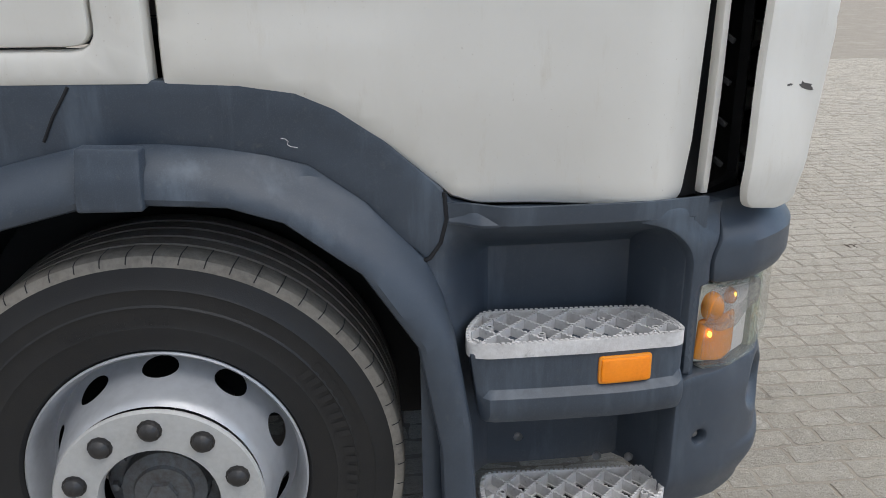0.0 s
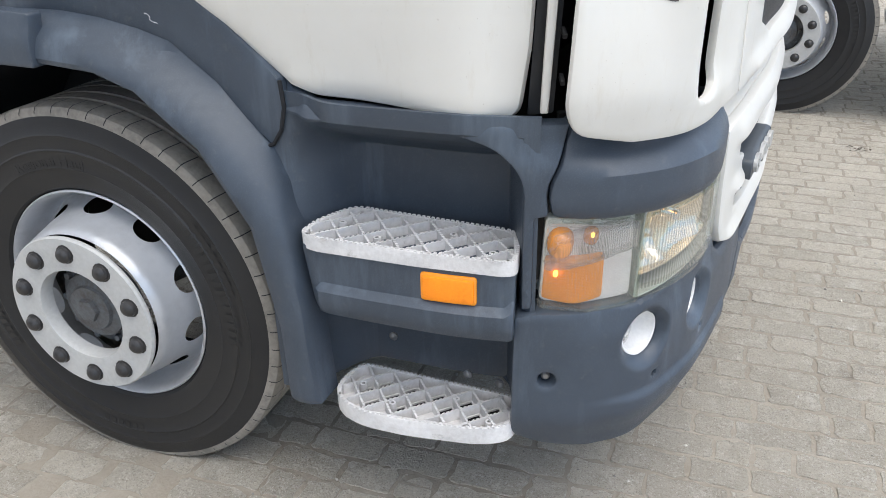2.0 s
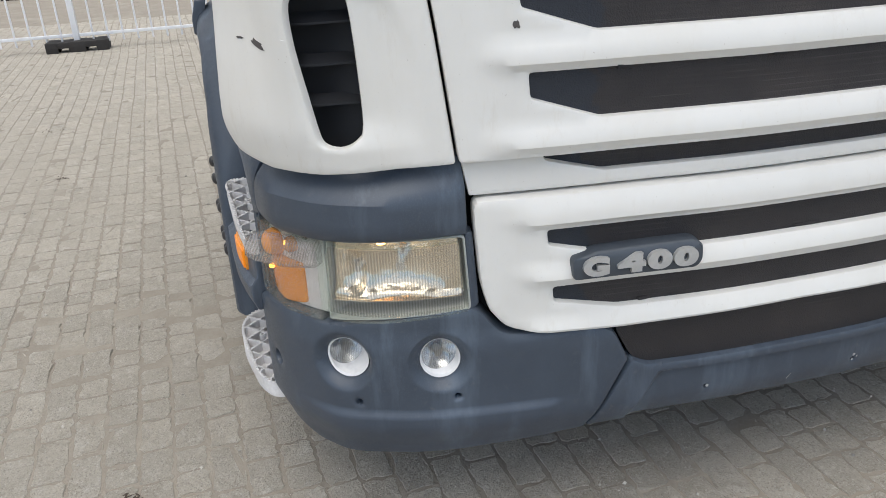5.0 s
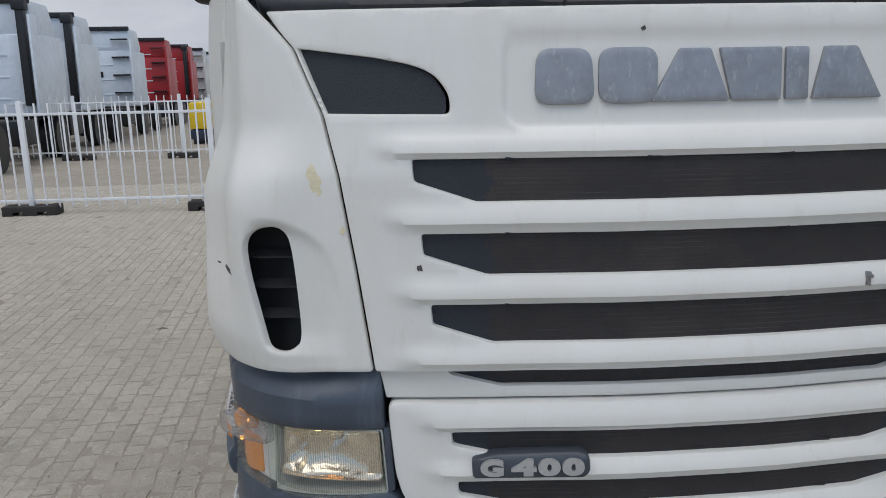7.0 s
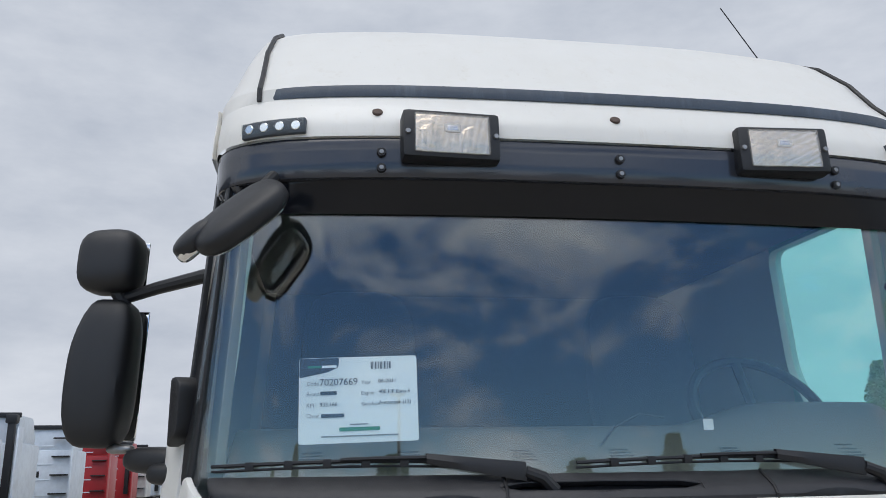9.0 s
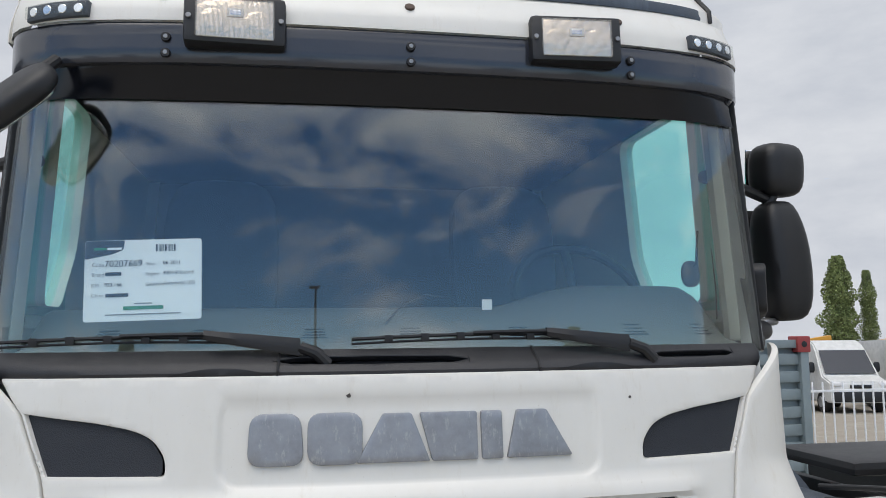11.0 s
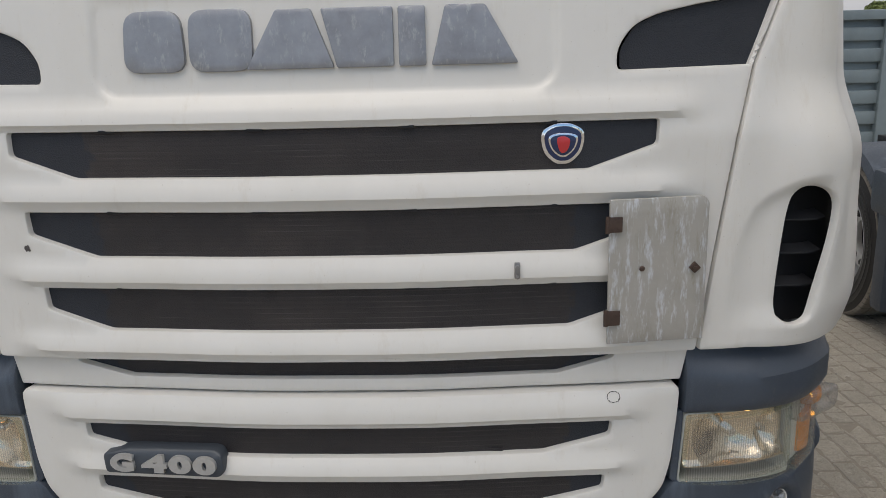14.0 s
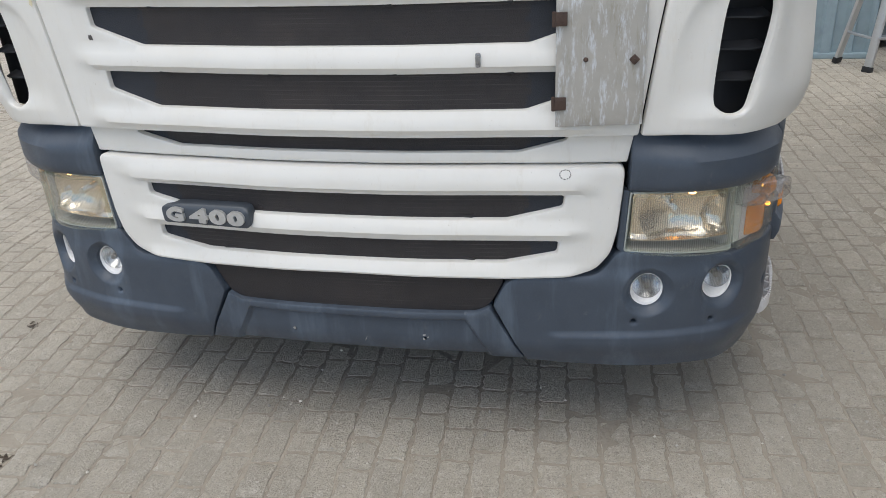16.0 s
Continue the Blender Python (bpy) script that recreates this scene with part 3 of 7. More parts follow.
def sheet_bm(outline, holes, surf, r=0.006, thick=0.02, step=0.03, edge=0.02, back=False, creases=()):
    """A shell over the plane figure outline minus holes, laid on surf(u, v, out) -> Vector, its rims rolled by r and turned in by thick."""
    from mathutils.geometry import delaunay_2d_cdt

    loops = [dense(outline, edge)] + [dense(h, edge) for h in holes]

    def ok(p, margin):
        keep = inside(p, loops[0])
        for h in loops[1:]:
            keep &= ~inside(p, h)
        return p[keep & (reach(p, loops) > margin)] if len(p) else p

    pts = [np.concatenate(loops)]
    if r > 0:
        for L in loops:
            t = np.roll(L, -1, 0) - np.roll(L, 1, 0)
            n = np.c_[-t[:, 1], t[:, 0]] / (np.linalg.norm(t, axis=1)[:, None] + 1e-9)
            for f in (0.3, 1.0):
                for sgn in (1, -1):
                    pts.append(ok(L + n * sgn * r * f, r * f * 0.85))
    fold_pts = []
    for c in creases:
        c = np.array(c)
        run = np.r_[0, np.cumsum(np.linalg.norm(np.diff(c, axis=0), axis=1))]
        u = np.linspace(0, run[-1], int(run[-1] / edge) + 2)
        fold_pts.append(np.c_[np.interp(u, run, c[:, 0]), np.interp(u, run, c[:, 1])])
    for L in fold_pts:
        t = np.gradient(L, axis=0)
        n = np.c_[-t[:, 1], t[:, 0]] / (np.linalg.norm(t, axis=1)[:, None] + 1e-9)
        for f in (.005, .012, .020):
            for sgn in (1, -1):
                q = ok(L + n * sgn * f, .004)
                if len(q):
                    pts.append(q[np.array([np.min(((L - g) ** 2).sum(1)) for g in q]) > (f * .8) ** 2])
    lo, hi = loops[0].min(0), loops[0].max(0)
    gx, gy = np.meshgrid(np.arange(lo[0] + step / 2, hi[0], step), np.arange(lo[1] + step / 2, hi[1], step))
    grid = ok(np.c_[gx.ravel(), gy.ravel()], max(r * 1.4, step * 0.35))
    for L in fold_pts:
        grid = grid[np.array([np.min(((L - g) ** 2).sum(1)) for g in grid]) > .024**2]
    pts.append(grid)
    fold_at = sum(len(p) for p in pts)
    pts += fold_pts
    flat = np.concatenate(pts)
    edges, at = [], 0
    for L in loops:
        edges += [(at + i, at + (i + 1) % len(L)) for i in range(len(L))]
        at += len(L)
    at = fold_at
    for L in fold_pts:
        edges += [(at + i, at + i + 1) for i in range(len(L) - 1)]
        at += len(L)
    vs, _, faces, *_ = delaunay_2d_cdt([Vector(p) for p in flat], edges, [], 0, 1e-6)
    v2 = np.array([tuple(v) for v in vs])
    mid = np.array([v2[list(f)].mean(0) for f in faces])
    keep = inside(mid, loops[0])
    for h in loops[1:]:
        keep &= ~inside(mid, h)
    dist = reach(v2, loops)
    bm = bmesh.new()
    roll = np.zeros(len(v2))
    if r > 0:
        q = 1 - np.clip(dist / r, 0, 1)
        roll = -r * (1 - np.sqrt(np.clip(1 - q * q, 0, 1)))
    used = sorted({i for f, k in zip(faces, keep) if k for i in f})
    vert = {i: bm.verts.new(surf(v2[i, 0], v2[i, 1], roll[i])) for i in used}
    for f, k in zip(faces, keep):
        if k:
            bm.faces.new([vert[i] for i in f])
    c = v2[used].mean(0)
    i0 = used[int(np.argmin(((v2[used] - c) ** 2).sum(1)))]
    outward = surf(v2[i0, 0], v2[i0, 1], 0.01) - surf(v2[i0, 0], v2[i0, 1], 0.0)
    bm.normal_update()
    if sum(f.normal.dot(outward) for f in vert[i0].link_faces) < 0:
        bmesh.ops.reverse_faces(bm, faces=bm.faces)
    if thick > 0:
        place = {v: i for i, v in vert.items()}
        rim = [e for e in bm.edges if e.is_boundary]
        low = {}
        for e in rim:
            for v in e.verts:
                if v not in low:
                    i = place[v]
                    low[v] = bm.verts.new(surf(v2[i, 0], v2[i, 1], roll[i] - thick))
        for e in rim:
            a, b = e.verts
            f = e.link_faces[0]
            order = [v for v in f.verts]
            if order[(order.index(a) + 1) % 3] is b:
                a, b = b, a
            bm.faces.new((a, b, low[b], low[a]))
        if back:
            for f, k in zip(faces, keep):
                if k:
                    tri = [vert[i] for i in f]
                    i3 = []
                    for v in tri:
                        if v not in low:
                            i = place[v]
                            low[v] = bm.verts.new(surf(v2[i, 0], v2[i, 1], -thick))
                        i3.append(low[v])
                    bm.faces.new(i3)
            bmesh.ops.recalc_face_normals(bm, faces=bm.faces)
    return bm


def sheet(name, outline, holes, surf, material, parent, label="", **kw):
    return part(name, sheet_bm(outline, holes, surf, **kw), material, parent, label)


def lettering(text, size, depth=0.002, bold=0.0, spread=1.0):
    """A mesh of raised writing in the built-in font, centred, in its own xy plane."""
    cu = bpy.data.curves.new("writing", "FONT")
    cu.body, cu.size, cu.extrude, cu.offset = text, size, depth / 2, bold
    cu.align_x, cu.align_y = "CENTER", "CENTER"
    cu.space_character = spread
    ob = bpy.data.objects.new("writing", cu)
    scene.collection.objects.link(ob)
    me = bpy.data.meshes.new_from_object(ob.evaluated_get(bpy.context.evaluated_depsgraph_get()))
    bpy.data.objects.remove(ob)
    return me


def box_bm(lo, hi, bevel=0.0, m=None):
    bm = bmesh.new()
    box(bm, lo, hi, bevel, m)
    return bm


def cyl_bm(r, h, m, sides=14):
    """A short round stud of height h along z."""
    bm = bmesh.new()
    lathe(bm, [(0, 0), (r, 0), (r, h * .7), (r * .85, h), (0, h)], sides, m)
    bmesh.ops.remove_doubles(bm, verts=bm.verts, dist=1e-5)
    bmesh.ops.recalc_face_normals(bm, faces=bm.faces)
    return bm


def shell(m, a, b, c, power=3.2, n=24):
    """A rounded box of half sizes a, b, c."""
    bm = bmesh.new()
    bmesh.ops.create_uvsphere(bm, u_segments=n, v_segments=n // 2 + 4, radius=1.0)
    for v in bm.verts:
        p = v.co.normalized()
        r = (abs(p.x) ** power + abs(p.y) ** power + abs(p.z) ** power) ** (-1 / power)
        v.co = m @ Vector((p.x * r * a, p.y * r * b, p.z * r * c))
    return bm

# ---- the truck's plan: half of its outline from above, from the middle of the nose round the corner and back ----
PLAN = [(.185, 0), (.182, .2), (.165, .41), (.148, .62), (.120, .83), (.085, .95), (.04, 1.035), (-.02, 1.095), (-.09, 1.145), (-.16, 1.178), (-.28, 1.208), (-.40, 1.222), (-.65, 1.234), (-1.3, 1.24), (-2.4, 1.24)]
GLASS_PLAN = [(.050, 0), (.046, .3), (.035, .55), (.018, .80), (-.012, .94), (-.055, 1.04), (-.12, 1.10), (-.22, 1.14), (-.5, 1.155), (-2.3, 1.16)]
VISOR_PLAN = [(.078, 0), (.074, .35), (.058, .63), (.018, .86), (-.035, .98), (-.10, 1.045), (-.20, 1.075), (-.34, 1.085), (-2.3, 1.09)]


class Plan:
    """A smooth curve in plan, walked by its length from the middle; minus to the truck's right-hand side."""

    def __init__(self, pts):
        P = np.array(pts, float)
        P = np.vstack([P[1] * [1, -1], P, 2 * P[-1] - P[-2]])
        out = []
        for i in range(1, len(P) - 2):
            p0, p1, p2, p3 = P[i - 1 : i + 3]
            for k in range(24):
                t = k / 24
                out.append(0.5 * (2 * p1 + (p2 - p0) * t + (2 * p0 - 5 * p1 + 4 * p2 - p3) * t * t + (3 * p1 - p0 - 3 * p2 + p3) * t**3))
        out.append(P[-2])
        self.c = np.array(out)
        self.s = np.r_[0, np.cumsum(np.linalg.norm(np.diff(self.c, axis=0), axis=1))]
        t = np.gradient(self.c, self.s, axis=0)
        self.n = np.c_[t[:, 1], -t[:, 0]] / np.linalg.norm(t, axis=1)[:, None]

    def at(self, s, off=0.0):
        a, g = abs(s), (1 if s >= 0 else -1)
        p = [np.interp(a, self.s, self.c[:, i]) for i in (0, 1)]
        n = [np.interp(a, self.s, self.n[:, i]) for i in (0, 1)]
        return p[0] + n[0] * off, g * (p[1] + n[1] * off)

    def back(self, x):
        """The length at which the side reaches that x."""
        i = np.argmax(self.c[:, 0] < x)
        return float(self.s[i])


BODY, GLASS, VISOR = Plan(PLAN), Plan(GLASS_PLAN), Plan(VISOR_PLAN)


def fade(a, b, x):
    t = min(1.0, max(0.0, (x - a) / (b - a)))
    return t * t * (3 - 2 * t)


def on(plan, off=0.0, side=1):
    """A surf for sheet(): upright over a plan, pushed out by off, a number or a function of (s, z). side -1 mirrors it."""
    def surf(s, z, d):
        o = off(s, z) if callable(off) else off
        x, y = plan.at(side * s, o + d)
        return Vector((x, y, z))
    return surf


def lean_z(z):
    """How far the nose leans back with height."""
    return float(np.interp(z, (0.3, 0.95, 1.0, 1.5, 1.62, 1.80, 1.9), (0, -0.005, 0.006, 0.004, -0.016, -0.034, -0.05)))


truck = thing("tractor_truck", "white road tractor cab with dark grey bumper, parked on pavers", "truck")
SLOTS = [  # half width at the top, top, bottom, half width at the bottom, height of the step in the end
    (.684, 1.534, 1.437, .540, 1.484), (.666, 1.364, 1.266, .515, 1.314), (.647, 1.195, 1.101, .503, 1.147),
    (.611, 1.027, .981, .482, 1.013), (.603, .866, .798, .450, .834), (.589, .733, .670, .440, .700)]


def slot_outline(i, grow=0.0):
    w, t, b, wb, k = SLOTS[i]
    g = grow
    return rounded([(-w - g, t + g), (-w - g + .004, k - g), (-wb - g * .5, b - g), (wb + g * .5, b - g), (w + g - .004, k - g), (w + g, t + g)], .008, 3)


def bar_relief(bars, s, z):
    """The bars between the slots: proud at the foot, falling back towards the top, running out past the slots' ends."""
    for lo, hi, w in bars:
        if lo - .004 <= z <= hi:
            q = max(0.0, (z - lo) / (hi - lo))
            return 0.013 * fade(.10, .24, q) * (1 - fade(.48, 1.0, q)) * (1 - fade(w - .01, w + .10, abs(s)))
    return 0.0


UPPER_BARS = [(1.030, 1.101, .66), (1.195, 1.266, .665), (1.364, 1.437, .68), (1.534, 1.60, .70)]
LOWER_BARS = [(.600, .670, .60), (.733, .798, .60), (.866, .945, .62)]


def bonnet_off(s, z):
    o = lean_z(z) + bar_relief(UPPER_BARS, s, z)
    # the field behind the letters is sunk, with a ledge below it
    if z > 1.56:
        a, b = max(0.0, abs(s) - .426), max(0.0, 1.650 - z)
        o -= 0.008 * fade(.007, -.007, math.hypot(a, b) - .050) * (1 - fade(1.79, 1.82, z))
    return o


SEAM = [(1.05, 1.862), (.963, 1.779), (.892, 1.634), (.855, 1.50), (.82, 1.272), (.788, 1.03)]
VENT = [(.958, 1.779), (.887, 1.636), (.600, 1.632), (.600, 1.672), (.630, 1.717), (.682, 1.740), (.775, 1.758)]


def seam_s(z):
    return float(np.interp(z, [p[1] for p in SEAM[::-1]], [p[0] for p in SEAM[::-1]]))


side_in = [(s - .006, z) for s, z in SEAM]
bonnet_line = [(-s, z) for s, z in side_in] + side_in[::-1]
vents = [[(g * (s - .002), z) for s, z in VENT] for g in (1, -1)]
vents = [rounded(v, [.002, .002, .012, .03, .03, .03, .02], 4) for v in vents]
# the vents run out into the seam: keep a thin lip beside it
vents = [[(math.copysign(min(abs(s), seam_s(z) - .016), s), z) for s, z in v] for v in vents]
bonnet = sheet("bonnet", rounded(bonnet_line, .008, 3), [slot_outline(i) for i in range(3)] + vents, on(BODY, bonnet_off), WHITE, truck,
               "white painted grille hatch with dark slots", r=.005, thick=.035, step=.016, edge=.014,
               creases=[[(.476, 1.77)] + [(.426 + .05 * math.cos(k * math.pi / 16), 1.650 - .05 * math.sin(k * math.pi / 16)) for k in range(9)] + [(-.426 - .05 * math.sin(k * math.pi / 16), 1.650 - .05 * math.cos(k * math.pi / 16)) for k in range(9)] + [(-.476, 1.77)]])
for g in (1, -1):
    v = [(g * s, z) for s, z in VENT]
    v = [(math.copysign(min(abs(s) + .006, seam_s(z) - .008), s), z) for s, z in rounded(v, .012, 4)]
    sheet("vent_mesh", v, [], on(BODY, lambda s, z: lean_z(z) - .014), MESH, bonnet, "dark brown mesh", r=0, thick=.004, step=.03)
for i in range(3):
    sheet("grille_mesh", slot_outline(i, .012), [], on(BODY, lambda s, z: lean_z(z) - .016), MESH, bonnet, "dusty dark brown mesh", r=0, thick=.004, step=.03)
    # small clips along the top of each slot
    for s in (-.46, -.14, .17, .46):
        bm = bmesh.new()
        x, y = BODY.at(s, lean_z(SLOTS[i][1]) - .008)
        box(bm, (-.010, -.016, -.0035), (.006, .016, .003), .001, pose(x, y, SLOTS[i][1], 0, 0, -s * 12))
        part("clip", bm, BLACK, bonnet)

# sunk strip with the fourth slot, under the hatch
strip = sheet("grille_strip", rounded([(-.762, .952), (.762, .952), (.780, 1.045), (-.780, 1.045)], .004, 2), [slot_outline(3)],
              on(BODY, lambda s, z: -.022), WHITE, truck, r=.003, thick=.03, step=.02)
sheet("grille_mesh", slot_outline(3, .01), [], on(BODY, -.042), MESH, strip, "dark brown mesh", r=0, thick=.004)

# lower flap
FLAP = [(-.757, .945), (.757, .945), (.755, .89), (.744, .76), (.728, .695), (.690, .648), (.625, .630), (.44, .622), (0, .628), (-.44, .622), (-.625, .630), (-.690, .648), (-.728, .695), (-.744, .76), (-.755, .89)]
flap = sheet("grille_flap", rounded(FLAP, .02, 3), [slot_outline(4), slot_outline(5)], on(BODY, lambda s, z: -.004 + bar_relief(LOWER_BARS, s, z)), WHITE, truck,
             "white painted lower grille flap", r=.008, thick=.035, step=.016, edge=.014)
for i in (4, 5):
    sheet("grille_mesh", slot_outline(i, .012), [], on(BODY, -.022), MESH, flap, "dusty dark brown mesh", r=0, thick=.004)
    for s in (-.36, 0.0, .33):
        bm = bmesh.new()
        x, y = BODY.at(s, -.014)
        box(bm, (-.016, -.03, .000), (-.006, .03, .008), .003, pose(x, y, SLOTS[i][2], 0, 0, -s * 12))
        part("clip", bm, MESH, flap)

# near-black backing added behind the nose, so that no light comes through the seams
bm = sheet_bm([(-1.25, .40), (1.25, .40), (1.25, 1.04), (1.04, 1.06), (1.04, 1.80), (-1.04, 1.80), (-1.04, 1.06), (-1.25, 1.04)], [], on(BODY, -.095), r=0, thick=.02, step=.06)
part("nose_backing", bm, DEEPSHADE, truck)


# ---- corner panels, brows, bumper ends and lamps, on both sides ----
DISH = np.array(closed([(1.094, 1.351), (1.070, 1.392), (1.022, 1.410), (.977, 1.404), (.945, 1.386), (.905, 1.360), (.877, 1.323), (.85, 1.25), (.832, 1.14), (.828, 1.078), (.850, 1.060), (.925, 1.054), (1.004, 1.057), (1.048, 1.070), (1.075, 1.15), (1.090, 1.263)], 3))


def corner_off(s, z):
    a = abs(s)
    o = lean_z(z) * (1 - fade(.95, 1.1, a))
    swell = float(np.interp(a, (.80, .90, .98, 1.08, 1.14, 1.20, 1.27), (0, .006, .029, .052, .058, .057, .052)))
    o += swell * (1 - .78 * fade(1.42, 1.62, z)) * (0.6 + 0.4 * fade(1.0, 1.12, z))
    o += .022 * fade(1.08, 1.40, z) * (1 - fade(1.46, 1.62, z)) * fade(.92, 1.02, a) * (1 - fade(1.05, 1.15, a))
    o -= .017 * fade(1.12, 1.35, z) * fade(1.08, 1.16, a) * (1 - .5 * fade(1.20, 1.26, a))
    o -= 0.018 * fade(1.0, 1.2, a) * fade(1.5, 1.9, z)
    # dished fairing in front of the opening
    if .82 < a < 1.09 and 1.05 < z < 1.42:
        p = np.array([(a, z)])
        if inside(p, DISH)[0]:
            rim = float(reach(p, [DISH])[0])
            o -= (.006 + .012 * fade(.86, .97, a)) * fade(0, .034, rim) * fade(1.06, 1.13, z) * fade(.83, .87, a + .5 * max(0, 1.1 - z)) * fade(1.06, 1.00, a)
    return o


CORNER = [(.788, 1.028), (.82, 1.272), (.855, 1.50), (.892, 1.634), (.963, 1.779), (1.05, 1.866), (1.10, 1.915), (1.155, 1.93), (1.19, 1.84), (1.220, 1.60), (1.246, 1.45), (1.260, 1.24), (1.268, 1.085), (1.250, 1.040), (1.15, 1.020), (1.04, 1.018), (.90, 1.026)]
OPENING = [(1.066, 1.342), (1.044, 1.374), (1.005, 1.383), (.980, 1.368), (.969, 1.325), (.963, 1.23), (.960, 1.115), (.970, 1.090), (1.000, 1.075), (1.032, 1.080), (1.046, 1.105), (1.060, 1.20), (1.068, 1.28)]
OPENING = [(.962 + (q - .962) * .90, z) for q, z in OPENING]
BUMPER = [(.409, .530), (.444, .606), (.47, .622), (.70, .632), (.742, .690), (.765, .702), (1.08, .664), (1.30, .668), (1.342, .655), (1.345, .35), (1.30, .330), (1.17, .310), (.80, .318), (.501, .338)]


def bumper_off(s, z):
    a = abs(s)
    o = -0.03 * fade(.42, .31, z) + 0.010 * fade(.95, 1.1, a) * (1 - fade(1.2, 1.32, a))
    o += 0.010 * fade(.55, .60, a) * (1 - fade(1.05, 1.22, a)) * (fade(.458, .436, z) - 0.6 * fade(.436, .33, z))
    o -= 0.012 * fade(.60, .66, z) * (1 - fade(1.15, 1.3, a))
    for fs in (.836, 1.053):
        q = math.hypot(a - fs, z - .574) / .074
        o -= 0.016 * fade(1.0, .72, q)
    return o


def brow_off(s, z):
    a = abs(s)
    bulge = fade(1.03, .955, z) * (1 - 0.25 * fade(.90, .86, z))
    return -0.035 + (0.034 * bulge * fade(.74, .95, a) + 0.028 * bulge) * (1 - .42 * fade(1.17, 1.285, a))


def lamp_frame(side):
    """The place on the corner where a lamp's parts go: out along the plan, s along it."""
    return lambda off: on(BODY, off, side)


for side in (-1, 1):
    at = lamp_frame(side)
    corner = sheet("corner_panel", rounded(CORNER, [.01, 0, 0, 0, 0, 0, .02, .03, 0, 0, .02, .0, .05, .03, 0, 0, 0], 4), [closed(OPENING, 4)], on(BODY, corner_off, side), WHITE, truck,
                   "white wind deflector corner panel with an air slot", r=.008, thick=.010, step=.016, edge=.012, creases=[[tuple(p) for p in DISH if p[0] < 1.045]])
    # near-black sheet behind the slot, its depth darkened by colour
    sheet("slot_shade", rounded([(.90, 1.05), (1.21, 1.05), (1.21, 1.42), (.90, 1.42)], .02), [], at(lambda s, z: -.045 + .045 * fade(1.06, 1.16, s)), DEEPSHADE, corner, "near-black sheet that paints the shade in the air slot", r=0, thick=.005)
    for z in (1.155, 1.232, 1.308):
        sheet("slat", [(.945, -.012), (1.085, -.012), (1.085, .030), (.945, .030)], [], (lambda zz: lambda s, v, d: Vector((*BODY.at(side * s, corner_off(s, zz) - .052 - v * .7), zz + v * .35 + d)))(z), DEEPSHADE, corner, "dark slat", r=0, thick=.004, step=.02)
    # brow over the headlamp
    brow = sheet("lamp_brow", rounded([(.768, .872), (.772, 1.035), (1.0, 1.035), (1.240, 1.040), (1.256, .985), (1.284, .925), (1.274, .868), (1.08, .868), (.90, .874)], [.008, .02, 0, .004, .03, .03, .02, 0, 0], 4), [], at(brow_off), PLASTIC, truck,
                 "dark grey plastic brow above the headlamp", r=.008, thick=.04, step=.02)
    # headlamp: dark tray, silvered bowls, a lit bulb, fluted glass with a plain thick rim
    edge_line = [(.764, .698), (.774, .870), (1.078, .860), (1.088, .668)]
    lamp = sheet("headlamp", rounded(edge_line, .008, 3), [], at(-.090), TRAY, truck, "headlamp with fluted clear glass, side light lit", r=0, thick=.006, step=.03)
    sheet("side_wall", rounded(edge_line, .008, 3), [rounded([(.768, .702), (.778, .866), (1.074, .856), (1.083, .672)], .008, 3)], at(-.016), TRAY, lamp, "grey housing wall", r=.001, thick=.076, step=.03)

    def bowl(s, z):
        # a wide dish, a smaller one beside it, and a shelf along the foot
        q1 = math.hypot((s - .915) / .118, (z - .795) / .098)
        q2 = math.hypot((s - 1.020) / .040, (z - .782) / .058)
        o = -.034
        o = min(o, -.080 + .050 * q1 * q1)
        o = min(o, -.070 + .040 * q2 * q2)
        return o + .008 * fade(.742, .730, z)

    sheet("reflector", rounded([(.780, .728), (.785, .860), (1.070, .852), (1.077, .718)], .010, 3), [], at(bowl), REFLECTOR, lamp, "silvered reflector of two bowls", r=.002, thick=.004, step=.0065, edge=.010)
    sheet("sill", [(.782, .728), (1.074, .718), (1.074, .744), (.782, .750)], [], (lambda s, v, d: Vector((*BODY.at(side * s, -.062 + 1.6 * (v - np.interp(s, (.78, 1.07), (.728, .718)))), np.interp(s, (.78, 1.07), (.728, .718)) + d))), REFLECTOR, lamp, "bright ledge below the bowls", r=0, thick=.002, step=.02)
    ang = math.degrees(math.atan2(BODY.at(side * .925, 1)[1] - BODY.at(side * .925, 0)[1], BODY.at(side * .925, 1)[0] - BODY.at(side * .925, 0)[0]))
    x, y = BODY.at(side * .915, -.078)
    part("bulb_cap", cyl_bm(.012, .034, pose(x, y, .795, 0, 0, ang) @ pose(0, 0, 0, 0, 90, 0)), CHROME, lamp, "metal cap over the main bulb")
    x, y = BODY.at(side * .955, -.046)
    part("bulb", shell(pose(x, y, .846), .005, .010, .004, 2.2, 12), BULBWARM, lamp, "warm glowing bulb")
    x, y = BODY.at(side * 1.020, -.066)
    part("bulb_cap", cyl_bm(.009, .020, pose(x, y, .784, 0, 0, ang) @ pose(0, 0, 0, 0, 90, 0)), CHROME, lamp, "small metal bulb cap")
    swell_ = lambda s, z: -.008 + .012 * math.sin(math.pi * min(1, max(0, (s - .775) / .30)))
    inner_glass = [(.778, .704), (.787, .857), (1.068, .848), (1.079, .692)]
    sheet("lens", rounded(inner_glass, .006, 3), [], at(swell_), LENS, lamp, "fluted clear glass", r=0, thick=0, step=.02)
